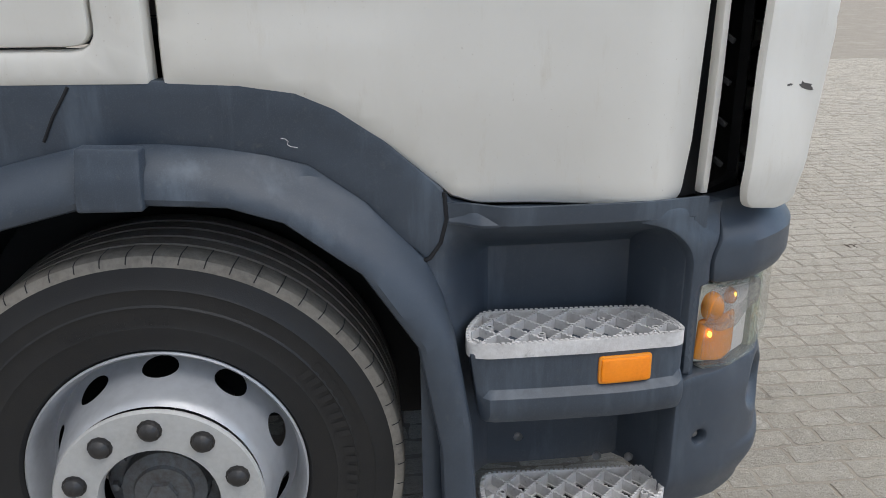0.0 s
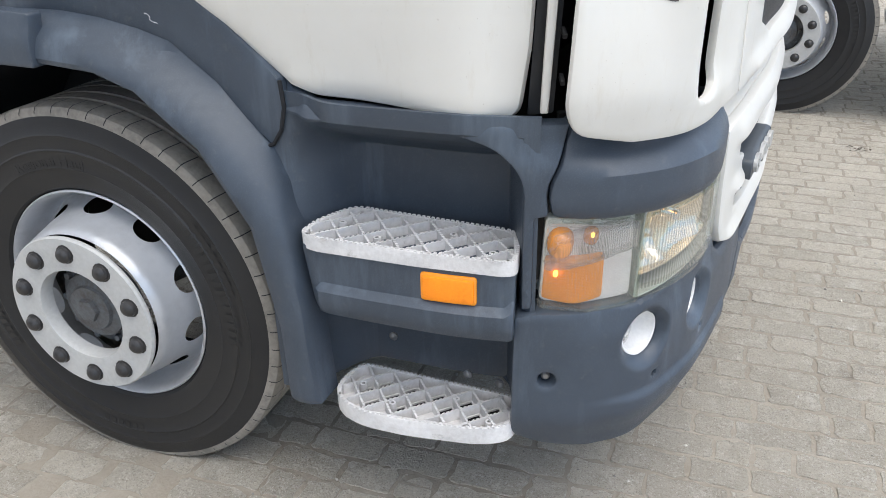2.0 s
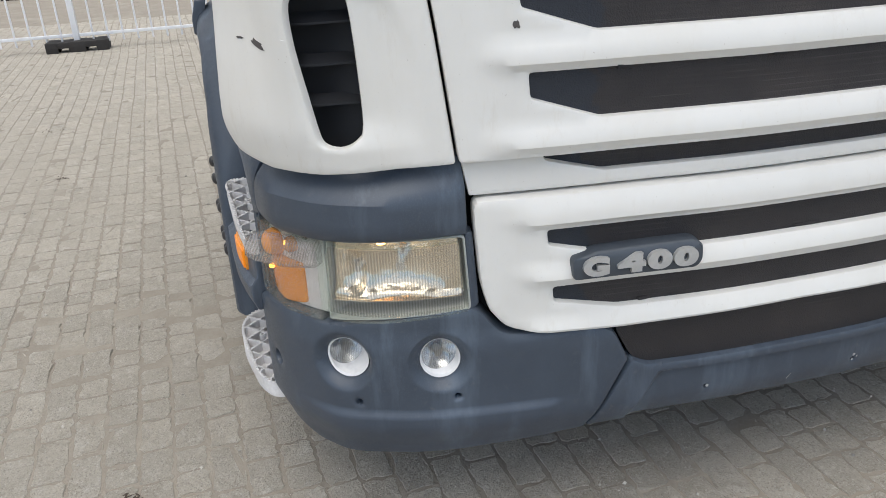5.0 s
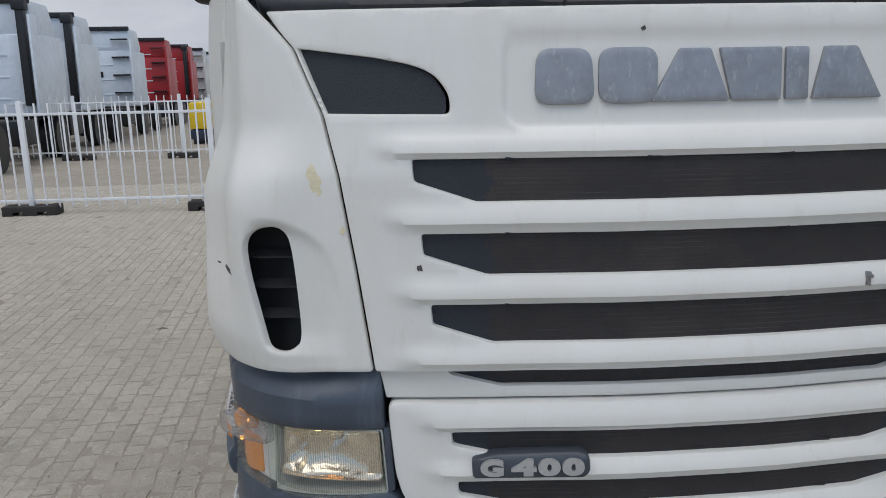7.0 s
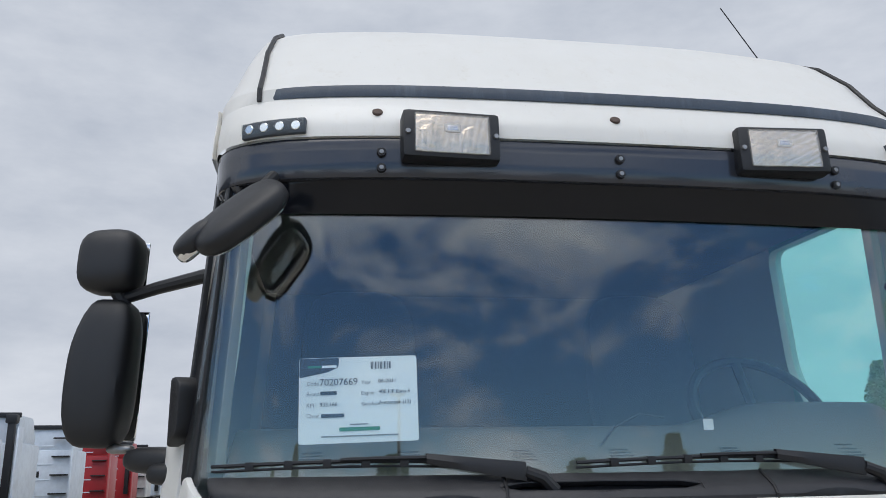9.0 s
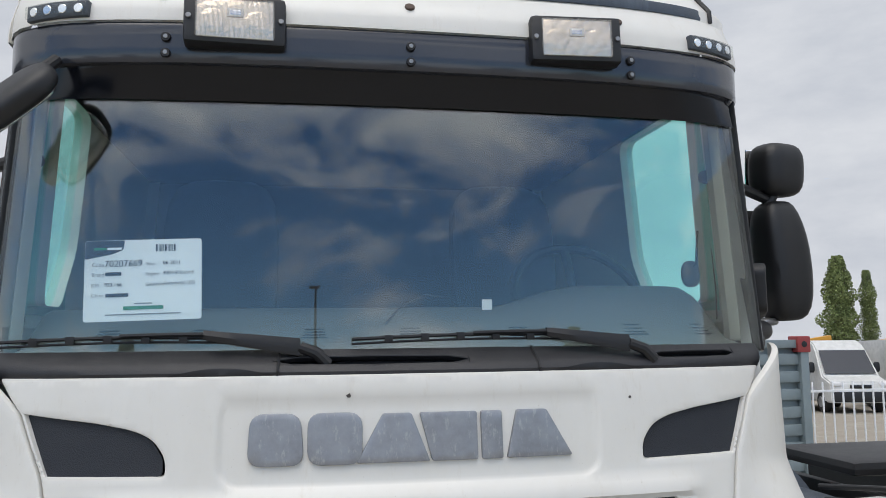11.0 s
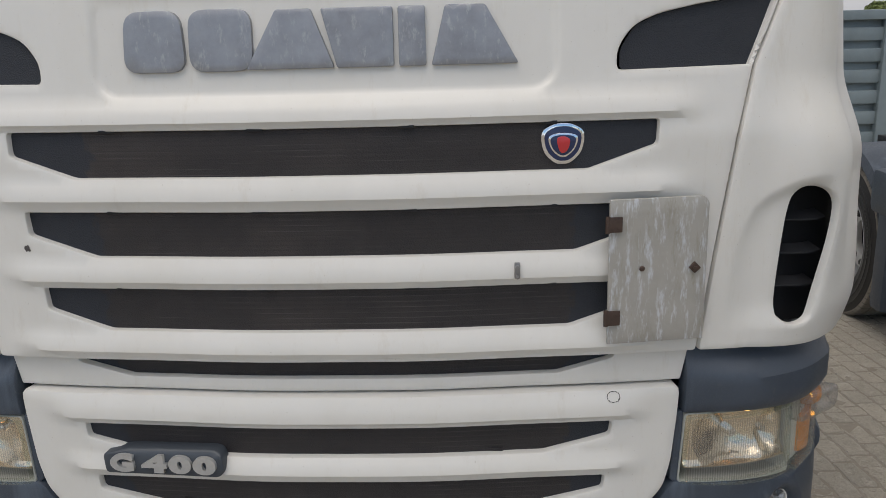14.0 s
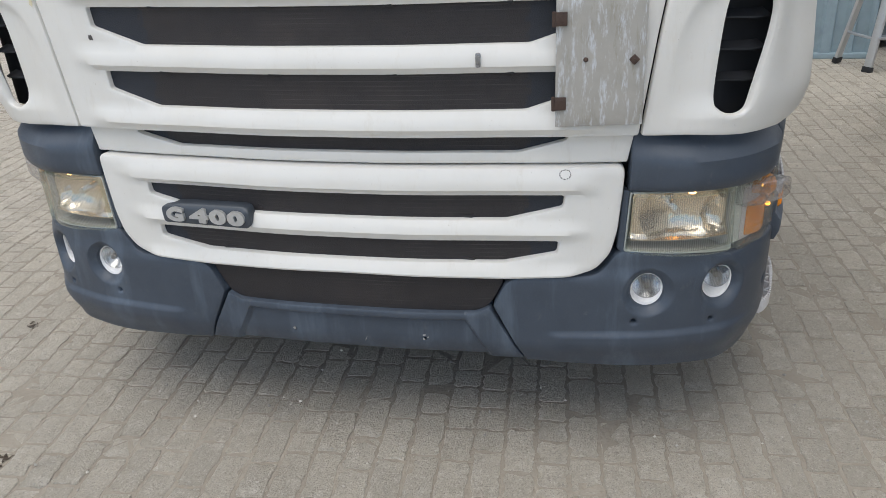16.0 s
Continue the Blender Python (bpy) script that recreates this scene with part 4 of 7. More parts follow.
    sheet("lens_rim", rounded([(.769, .695), (.779, .867), (1.074, .857), (1.087, .670)], .008, 3), [rounded(inner_glass, .006, 3)], at(swell_), GLASSRIM, lamp, "plain thick glass rim", r=.004, thick=.012, step=.02)
    sheet("lamp_bezel", rounded([(.746, .705), (.757, .874), (.774, .874), (.767, .690)], .004, 2), [], at(-.020), PLASTIC, lamp, "dark grey strip beside the glass", r=.004, thick=.03, step=.03)
    # corner turn lamp: pale back, amber insert with two bulbs, clear gridded lens and a frosted band that stands out as a fin
    turn = sheet("turn_lamp", rounded([(1.092, .676), (1.092, .856), (1.15, .850), (1.284, .864), (1.293, .686), (1.20, .672)], .012, 3), [], at(-.026), CUP, truck, "corner turn signal, amber and clear, flashing", r=.003, thick=.02, step=.03)
    sheet("amber_insert", rounded([(1.158, .684), (1.158, .782), (1.22, .780), (1.284, .784), (1.290, .692), (1.22, .680)], .010, 3), [], at(lambda s, z: -.026 + .012 * math.sin(math.pi * min(1, max(0, (s - 1.155) / .130))) + .004), AMBERLENS, turn, "amber insert behind the lens", r=.004, thick=.012, step=.02)
    for bs, bz, br in ((1.252, .812, .031), (1.190, .822, .018)):
        x, y = BODY.at(side * bs, -.022)
        part("bulb_cap", shell(pose(x, y, bz), br * .8, br, br, 2.3, 18), AMBERLENS, turn, "amber bulb cap")
    sheet("lens", rounded([(1.095, .678), (1.095, .852), (1.15, .848), (1.281, .862), (1.290, .688), (1.20, .674)], .010, 3), [], at(lambda s, z: -.004 + .005 * math.sin(math.pi * (s - 1.09) / .2)), GRID, turn, "clear gridded lens", r=0, thick=0, step=.02)
    sheet("lens_rim", rounded([(1.088, .669), (1.088, .861), (1.15, .857), (1.287, .871), (1.298, .682), (1.20, .665)], .012, 3), [rounded([(1.095, .678), (1.095, .852), (1.15, .848), (1.281, .862), (1.290, .688), (1.20, .674)], .010, 3)], at(.001), GLASSRIM, turn, "pale clear rim", r=.003, thick=.03, step=.02)
    for tab in (1.150, 1.225):
        sheet("rim_tab", rounded([(tab - .030, .854), (tab - .030, .872), (tab + .030, .875), (tab + .030, .860)], .003, 2), [], at(-.002), GLASSRIM, turn, "clear tab of the lens", r=.002, thick=.012, step=.02)
    for bs, bz in ((1.262, .752), (1.192, .828)):
        x, y = BODY.at(side * bs, -.010)
        part("bulb", shell(pose(x, y, bz), .0045, .0065, .0065, 2.2, 10), BULBAMBER, turn, "glowing amber bulb")
    sheet("side_pod", rounded([(1.098, .794), (1.098, .848), (1.17, .844), (1.268, .842), (1.290, .778), (1.22, .770), (1.16, .780)], .010, 4), [], at(lambda s, z: .004 + .040 * fade(1.15, 1.270, s) * fade(.766, .79, z)), FIN, turn, "frosted band standing out as a fin", r=.008, thick=.034, step=.010)
    # bumper end with two round lamps
    holes = [ellipse(.836, .574, .047, .050), ellipse(1.053, .574, .056, .050), ellipse(1.272, .511, .017, .017, 16)]
    end = sheet("bumper_end", rounded(BUMPER, [.006, .02, .02, .03, .03, .02, 0, .02, .01, .03, .04, 0, 0, .006], 4), holes + [ellipse(.800, .487, .006, .006, 10), ellipse(1.022, .475, .006, .006, 10)], on(BODY, bumper_off, side), PLASTIC, truck,
                "dark grey plastic bumper end, faded and scuffed", r=.010, thick=.05, step=.018, edge=.014, creases=[[(.56, .456), (1.20, .456)], [(.56, .438), (1.20, .438)]] + [(e + e[:1]) for e in (ellipse(.836, .574, .073, .073, 36), ellipse(1.053, .574, .075, .075, 36))])
    for fs in (.836, 1.053):
        a = .046 if fs < 1 else .053
        rim = [Vector((*BODY.at(side * u, bumper_off(u, v) - .010), v)) for u, v in ellipse(fs, .574, a, .049, 40)]
        seat = [Vector((*BODY.at(side * u, bumper_off(u, v) - .012), v)) for u, v in ellipse(fs, .576, a * .93, .045, 40)]
        back = min(p.x for p in seat) - .004
        mid = sum(seat, Vector()) / 40
        # the cup runs straight back from the sloping mouth to an upright glass
        foot = [Vector((back, mid.y + (p.y - mid.y) * .97, mid.z + (p.z - mid.z) * .90 + .003)) for p in seat]
        skirt = [p + Vector((-.03, 0, 0)) for p in rim]
        bm = bmesh.new()
        rows_ = [[bm.verts.new(p) for p in ring] for ring in (skirt, rim, seat, foot)]
        for ra, rb in zip(rows_, rows_[1:]):
            for k in range(40):
                bm.faces.new((ra[k], ra[(k + 1) % 40], rb[(k + 1) % 40], rb[k]))
        bmesh.ops.recalc_face_normals(bm, faces=bm.faces)
        fog = part("fog_lamp", bm, CUP, end, "round fog lamp set deep in a pale cup")

        def dish(depth, rings=6):
            bm = bmesh.new()
            c = Vector((back, mid.y, mid.z + .003))
            rr = [[bm.verts.new(c + (p - c) * (k / rings) + Vector((depth * (1 - (k / rings) ** 2), 0, 0))) for p in foot] for k in range(rings, 0, -1)]
            for ra, rb in zip(rr, rr[1:]):
                for k in range(40):
                    bm.faces.new((ra[k], ra[(k + 1) % 40], rb[(k + 1) % 40], rb[k]))
            bm.faces.new(rr[-1])
            return bm

        part("lamp_glass", dish(.012), FOGGLASS, fog, "dull pale lamp glass")
        part("lamp_bowl", dish(-.030), BOWL, fog, "silvered bowl")
        part("bulb_cap", cyl_bm(.010, .026, pose(back - .026, mid.y, mid.z + .003) @ pose(0, 0, 0, 0, 90, 0)), STEEL, fog, "small metal bulb cap")
    x, y = BODY.at(side * 1.272, -.022)
    n = BODY.at(side * 1.272, 1.0)
    ang = math.degrees(math.atan2(n[1] - BODY.at(side * 1.272, 0)[1], n[0] - BODY.at(side * 1.272, 0)[0]))
    lathe_part("screw", [(0, 0), (.010, 0), (.010, .006), (.006, .010), (0, .010)], STEEL, end, pose(x, y, .511, 0, 0, ang) @ pose(0, 0, 0, 0, 90, 0), 8, "dull steel screw head")

# bumper middle and the low mesh
MID = [(-.498, .344), (-.400, .528), (-.36, .508), (.36, .508), (.400, .528), (.498, .344), (.25, .354), (-.25, .354)]


def mid_off(s, z):
    a = abs(s)
    edge = np.interp(z, (.36, .48), (.40, .335))
    o = -0.03 * fade(.42, .31, z)
    return o - 0.017 * fade(.488, .476, z) * (1 - fade(edge - .012, edge + .004, a))


mid = sheet("bumper_middle", rounded(MID, [.01, .01, .02, .02, .01, .01, 0, 0], 4), [ellipse(-.203, .413, .004, .004, 8), ellipse(.205, .407, .004, .004, 8)], on(BODY, mid_off), PLASTIC, truck, "dark grey plastic bumper centre with a plate recess", r=.008, thick=.05, step=.018, edge=.014,
            creases=[[(-.404, .362), (-.339, .489), (.339, .489), (.404, .362)], [(-.388, .362), (-.323, .475), (.323, .475), (.388, .362)]])
sheet("low_mesh", rounded([(-.440, .625), (-.437, .60), (-.40, .53), (-.36, .500), (.36, .500), (.40, .53), (.437, .60), (.440, .625)], .02, 3), [], on(BODY, -.018), MESH, truck, "dusty dark mesh between flap and bumper", r=0, thick=.006)
sheet("bumper_backing", [(-1.33, .36), (1.33, .36), (1.33, .66), (.75, .68), (-.75, .68), (-1.33, .66)], [], on(BODY, -.10), DEEPSHADE, truck, r=0, thick=.01, step=.06)

# ---- letters, badges and small fittings on the nose ----
SC = [  # plain metal blocks where the maker's name stands: outlines of six blocks
    rounded([(-.410, 1.650), (-.405, 1.772), (-.285, 1.772), (-.275, 1.650)], .035, 5),
    rounded([(-.268, 1.650), (-.268, 1.772), (-.135, 1.772), (-.135, 1.650)], .035, 5),
    rounded([(-.150, 1.652), (-.085, 1.768), (-.015, 1.768), (.030, 1.652)], .006, 3),
    rounded([(.035, 1.652), (.005, 1.768), (.150, 1.768), (.150, 1.652)], .006, 3),
    rounded([(.160, 1.652), (.160, 1.768), (.215, 1.768), (.215, 1.652)], .006, 3),
    rounded([(.225, 1.652), (.255, 1.768), (.335, 1.768), (.400, 1.652)], .006, 3)]
name_plate = thing("maker_lettering", "row of weathered grey metal letter blocks on the white hatch", "lettering", at=(.14, 0, 1.71))
for o in SC:
    ob = sheet("letter_block", o, [], on(BODY, lambda s, z: bonnet_off(s, z) + .010), LETTER, name_plate, r=.002, thick=.012, step=.03)
    ob.matrix_parent_inverse = Matrix.Translation((-.14, 0, -1.71))
name_plate.parent = None
badge = thing("model_badge", "dark grey badge with silver raised model number", "badge", at=(.15, -.42, .76))
ob = sheet("plate", rounded([(-.553, .757), (-.556, .806), (-.500, .817), (-.290, .820), (-.270, .811), (-.267, .772), (-.280, .756)], [.012, .012, .01, .014, .01, .012, .010], 4), [], on(BODY, lambda s, z: .020 - .008 * fade(.806, .819, z)), BADGE, badge, r=.004, thick=.03, step=.03)
ob.matrix_parent_inverse = Matrix.Translation((-.15, .42, -.76))
for ch, s0, wide_ in (("G", -.507, .056), ("4", -.430, .061), ("0", -.368, .054), ("0", -.310, .054)):
    me = lettering(ch, .056, .010, .0036)
    ext = [[f(v.co[i] for v in me.vertices) for f in (min, max)] for i in (0, 1)]
    for v in me.vertices:
        for i, want in ((0, wide_), (1, .043)):
            lo_, hi_ = ext[i]
            v.co[i] = (v.co[i] - (lo_ + hi_) / 2) * want / (hi_ - lo_)
    x, y = BODY.at(s0, .024)
    ob = part("raised_character", me, SILVER, badge, "raised silver character", smooth=False)
    ob.matrix_basis = pose(x - .15, y + .42, 0.788 - .76, 90, 0, 90 - 5.0)
crest = thing("emblem", "blue and red enamel emblem with a chrome rim", "emblem", at=(.15, .487, 1.487))
for nm, o, dd, mt in (("rim", closed([(.444, 1.512), (.466, 1.528), (.487, 1.531), (.508, 1.528), (.530, 1.512), (.526, 1.475), (.505, 1.452), (.487, 1.448), (.469, 1.452), (.448, 1.475)], 4), .004, CHROME),
                      ("field", closed([(.450, 1.508), (.468, 1.522), (.487, 1.525), (.506, 1.522), (.524, 1.508), (.520, 1.478), (.503, 1.459), (.487, 1.455), (.471, 1.459), (.454, 1.478)], 4), .008, BLUE),
                      ("ring", closed([(.458, 1.505), (.487, 1.512), (.516, 1.505), (.510, 1.478), (.487, 1.462), (.464, 1.478)], 4), .0095, CHROME),
                      ("ring_field", closed([(.462, 1.502), (.487, 1.508), (.512, 1.502), (.507, 1.479), (.487, 1.466), (.467, 1.479)], 4), .011, BLUE),
                      ("figure", closed([(.474, 1.500), (.487, 1.505), (.500, 1.499), (.498, 1.482), (.490, 1.472), (.480, 1.475)], 4), .0125, REDENAMEL)):
    ob = sheet(nm, o, [], on(BODY, dd - .010), mt, crest, r=.001, thick=.004 if nm != "rim" else .016, step=.02, edge=.006)
    ob.matrix_parent_inverse = Matrix.Translation((-.15, -.487, -1.487))

plate = thing("metal_flap", "weathered bare metal flap on rusty hinges screwed to the hatch", "metal plate", at=(.165, .68, 1.22))
PINV = Matrix.Translation((-.165, -.68, -1.22))


def flat_plate(u, v, d):
    return Vector((.176 - (u - .68) * .16 + d, u, v))


ob = sheet("sheet", rounded([(.578, 1.068), (.578, 1.378), (.775, 1.378), (.786, 1.366), (.786, 1.068)], [.002, .002, .008, .008, .002], 3), [], flat_plate, PLATE, plate, r=.0015, thick=.006, step=.05)
ob.matrix_parent_inverse = PINV
for z in (1.328, 1.128):
    bm = bmesh.new()
    for v in box(bm, (.003, .572, z - .016), (.009, .604, z + .016), .002):
        v.co.x += .176 - (v.co.y - .68) * .16
    tube(bm, [(.198, .574, z - .017), (.198, .574, z + .017)], .005, 8)
    for zz in (-.008, .008):
        lathe(bm, [(.0035, 0), (.003, .002), (0, .0025)], 8, pose(.197, .594, z + zz) @ pose(0, 0, 0, 0, 90, 0))
    ob = part("hinge", bm, RUST, plate, "rusty hinge")
    ob.matrix_parent_inverse = PINV
bm = bmesh.new()
box(bm, (.160, -.009, -.009), (.170, .009, .009), .002, pose(0, .760, 1.228) @ pose(0, 0, 0, 45, 0, 0))
tube(bm, [(.168, .760, 1.228), (.174, .760, 1.228)], .004, 8)
ob = part("lock", bm, RUST, plate, "square lock")
ob.matrix_parent_inverse = PINV
lathe_ob = lathe_part("dent", [(0, .002), (.004, .0018), (.006, 0)], RUST, plate, pose(.186, .648, 1.232) @ pose(0, 0, 0, 0, 90, 0), 10)
lathe_ob.matrix_parent_inverse = PINV

hook = thing("hatch_catch", "small rusty steel catch on the white bar of the hatch", "catch", at=(.178, .391, 1.231))
bm = bmesh.new()
box(bm, (0, -.006, -.017), (.012, .006, .017), .003)
tube(bm, [(.012, 0, .009), (.022, 0, .009)], .005, 8)
tube(bm, [(.010, 0, -.009), (.018, 0, -.014)], .003, 8)
part("catch_body", bm, STEEL, hook)


def blotch(name, s, z, a, b, material, label, category, off, tilt=0.0, seed=1, plan=BODY):
    """A flat mark with a torn edge lying on the body."""
    rnd = random.Random(seed)
    o = [(s + (u - s) * (0.55 + 0.75 * rnd.random()), z + (v - z) * (0.55 + 0.75 * rnd.random())) for u, v in ellipse(s, z, a, b, 16, tilt)]
    ob = sheet(name, closed(o, 3), [], on(plan, off), material, None, r=0, thick=.0008, step=.02, edge=.003)
    return tagged(ob, label, category)


blotch("paint_chip", -.671, 1.285, .007, .008, CHIP, "dark stone chip in white paint", "paint chip", lambda s, z: bonnet_off(s, z) + .001, seed=3)
blotch("paint_chip", -.168, 1.812, .006, .006, CHIP, "dark stone chip in white paint", "paint chip", lambda s, z: bonnet_off(s, z) + .001, seed=4)
blotch("paint_chip", .57, 1.79, .004, .004, CHIP, "small dark stone chip in white paint", "paint chip", lambda s, z: bonnet_off(s, z) + .001, seed=5)
blotch("touch_up", -.905, 1.49, .014, .034, STAIN, "pale yellow touch-up stain on white panel", "stain", lambda s, z: corner_off(s, z) + .001, .3, 6)
blotch("touch_up", -.845, 1.375, .006, .012, STAIN, "pale yellow touch-up stain on white panel", "stain", lambda s, z: corner_off(s, z) + .001, 0, 7)
blotch("scratch", -1.125, 1.268, .026, .006, CHIP, "black scrape on the white corner panel", "scratch", lambda s, z: corner_off(s, z) + .001, -.25, 8)
blotch("scratch", -1.175, 1.275, .010, .0022, CHIP, "black scrape on the white corner panel", "scratch", lambda s, z: corner_off(s, z) + .001, 0, 9)
# a ring of flakes where a sticker was torn from the flap
for k in range(11):
    a = 2 * math.pi * k / 11
    blotch("paint_chip", .604 + .014 * math.cos(a), .929 + .011 * math.sin(a), .0034 + .0012 * math.sin(k * 2.7), .0010, CHIP, "flaked ring where a sticker was torn off", "paint chip", lambda s, z: -.004 + bar_relief(LOWER_BARS, s, z) + .001, a + 1.57, 20 + k)
for k, (s, z, a, b) in enumerate(((-.201, .416, .004, .004), (.205, .421, .005, .003), (.202, .407, .003, .005), (.215, .414, .003, .002), (.024, .395, .010, .0014))):
    blotch("scuff", s, z, a, b, SCUFF, "pale scuff on the dark bumper centre", "scuff", lambda s, z: mid_off(s, z) + .001, .3 * k, 40 + k)

# ---- cab sides: door, cladding, wheel arch, step well, steps, wheels ----
def door_off(s, z):
    a = abs(s)
    o = -.012 - .026 * fade(1.34, 1.7, a) - .030 * fade(1.43, 1.335, a) - .024 * fade(1.30, 1.06, z) * fade(1.45, 1.7, a)
    # the upper field of the door lies a little deeper, with a rounded front end
    field = fade(1.375, 1.40, z) * fade(1.86 - .35 * max(0, z - 1.40), 1.93 - .35 * max(0, z - 1.40), a)
    return o - .007 * field - .02 * fade(1.7, 2.0, z)


DOOR = [(2.346, 1.294), (2.209, 1.287), (2.109, 1.271), (2.039, 1.239), (1.948, 1.174), (1.865, 1.104), (1.823, 1.068), (1.770, 1.051), (1.601, 1.049), (1.341, 1.044), (1.322, 1.168), (1.307, 1.432), (1.300, 1.80), (1.31, 2.02), (2.346, 2.02)]
REAR = [(3.30, 1.30), (2.362, 1.296), (2.362, 2.02), (3.30, 2.02)]
LOCKER = [(3.0, 1.362), (2.455, 1.362), (2.455, 1.80), (3.0, 1.80)]
ARCH_IN = [(1.848, .365), (1.853, .558), (1.895, .79), (1.998, .946), (2.137, 1.05), (2.236, 1.082), (2.378, 1.09), (2.50, 1.085), (2.66, 1.045), (2.82, .95), (2.94, .80), (2.99, .56), (3.0, .365)]
ARCH_OUT = [(1.775, .365), (1.788, .608), (1.816, .78), (1.840, .872), (1.874, .950), (1.926, 1.008), (1.984, 1.076), (2.092, 1.154), (2.171, 1.175), (2.265, 1.185), (2.365, 1.191), (2.51, 1.188), (2.70, 1.145), (2.90, 1.03), (3.04, .85), (3.09, .60), (3.095, .365)]


def arch_off(s, z):
    """The lip of the arch: full at the inner rim, falling to the cladding."""
    q = math.hypot(abs(s) - 2.425, max(0, z - .476) + 0.0)
    return .034 - .022 * fade(.63, .70, q) - .062 * fade(.67, .735, q)


def clad_off(s, z):
    return -.050 + .006 * fade(1.18, 1.28, z)


def well_off(s, z):
    a = abs(s)
    deep = fade(1.318, 1.375, a) * fade(1.865, 1.72, a) * fade(1.030, .915, z)
    return -.012 - .045 * fade(1.70, 1.82, a) * fade(.78, .92, z) * (1 - deep) - .185 * deep


WHEEL_X, WHEEL_Z = -1.287, .476


def tread_plate(name, outline, z, h, parent, label):
    """A step: an outer rim with a toothed edge and a lattice of crossing bars, over a dark sheet that paints shade."""
    o = np.array(rounded(outline, .030, 4))
    c = o.mean(0)
    inner = [tuple(p + (c - p) / np.linalg.norm(c - p) * .011) for p in o]
    rim = sheet(name, [tuple(p) for p in o], [inner], lambda u, v, d: Vector((u, v, z + d)), STEP, parent, label, r=.002, thick=h, step=.05, edge=.012)
    teeth = bmesh.new()
    line = dense([tuple(p + (c - p) / np.linalg.norm(c - p) * .004) for p in o], .011)
    for p in line:
        box(teeth, (p[0] - .0032, p[1] - .0028, z - .002), (p[0] + .0032, p[1] + .0028, z + .0022))
    tagged(part("serration", teeth, STEP, rim, smooth=False), kind="stuff")
    poly = np.array(inner)
    lo, hi = poly.min(0), poly.max(0)
    sp, slope, mid_ = .066, .92, (lo[1] + hi[1]) / 2
    k0 = lo[0] - 4 * sp + .02
    for g in (1, -1):
        for k in np.arange(k0, hi[0] + 4 * sp, sp):
            # a bar that crosses the step at a slant, cut at the rim
            y = np.linspace(lo[1], hi[1], 200)
            pts = np.c_[k + g * (y - mid_) * slope, y]
            good = np.flatnonzero(inside(pts, poly))
            if len(good) < 12:
                continue
            a, b = pts[good[0]], pts[good[-1]]
            L, ang = np.linalg.norm(b - a), math.degrees(math.atan2(b[1] - a[1], b[0] - a[0]))
            bm = bmesh.new()
            m = pose(a[0], a[1], z - .0015, 0, 0, ang)
            box(bm, (0, -.0020, -.027), (L, .0020, 0), 0, m)
            for q in np.arange(.005, L, .0105):
                box(bm, (q - .0030, -.0025, -.001), (q + .0030, .0025, .0018), 0, m)
            part("lattice_bar", bm, STEP, rim, smooth=False)
    # the floor of the cells, with a square hole in each
    dy, holes_ = sp / (2 * slope), []
    for n in range(-2, 3):
        for k in range(14):
            cx, cy = k0 + sp * (k + (.5 if n % 2 == 0 else 0)), mid_ + n * dy
            quad = [(cx + sp * .39, cy), (cx, cy + dy * .78), (cx - sp * .39, cy), (cx, cy - dy * .78)]
            if inside(np.array(quad), poly).all() and reach(np.array(quad), [poly]).min() > .002:
                holes_.append(quad)
    sheet("cell_floor", inner, holes_, lambda u, v, d: Vector((u, v, z - .0265 + d)), STEP, rim, r=0, thick=.004, step=.05, edge=.02)
    for p, w in ((.10, .55), (.34, .30), (.66, .72), (.90, .42)):
        q = lo + (hi - lo) * [p, w]
        lathe_part("bolt", [(.004, .0), (.008, 0), (.0085, -.010), (.0085, -.026)], STEP, rim, pose(q[0], q[1], z - .004), 12)
    return rim


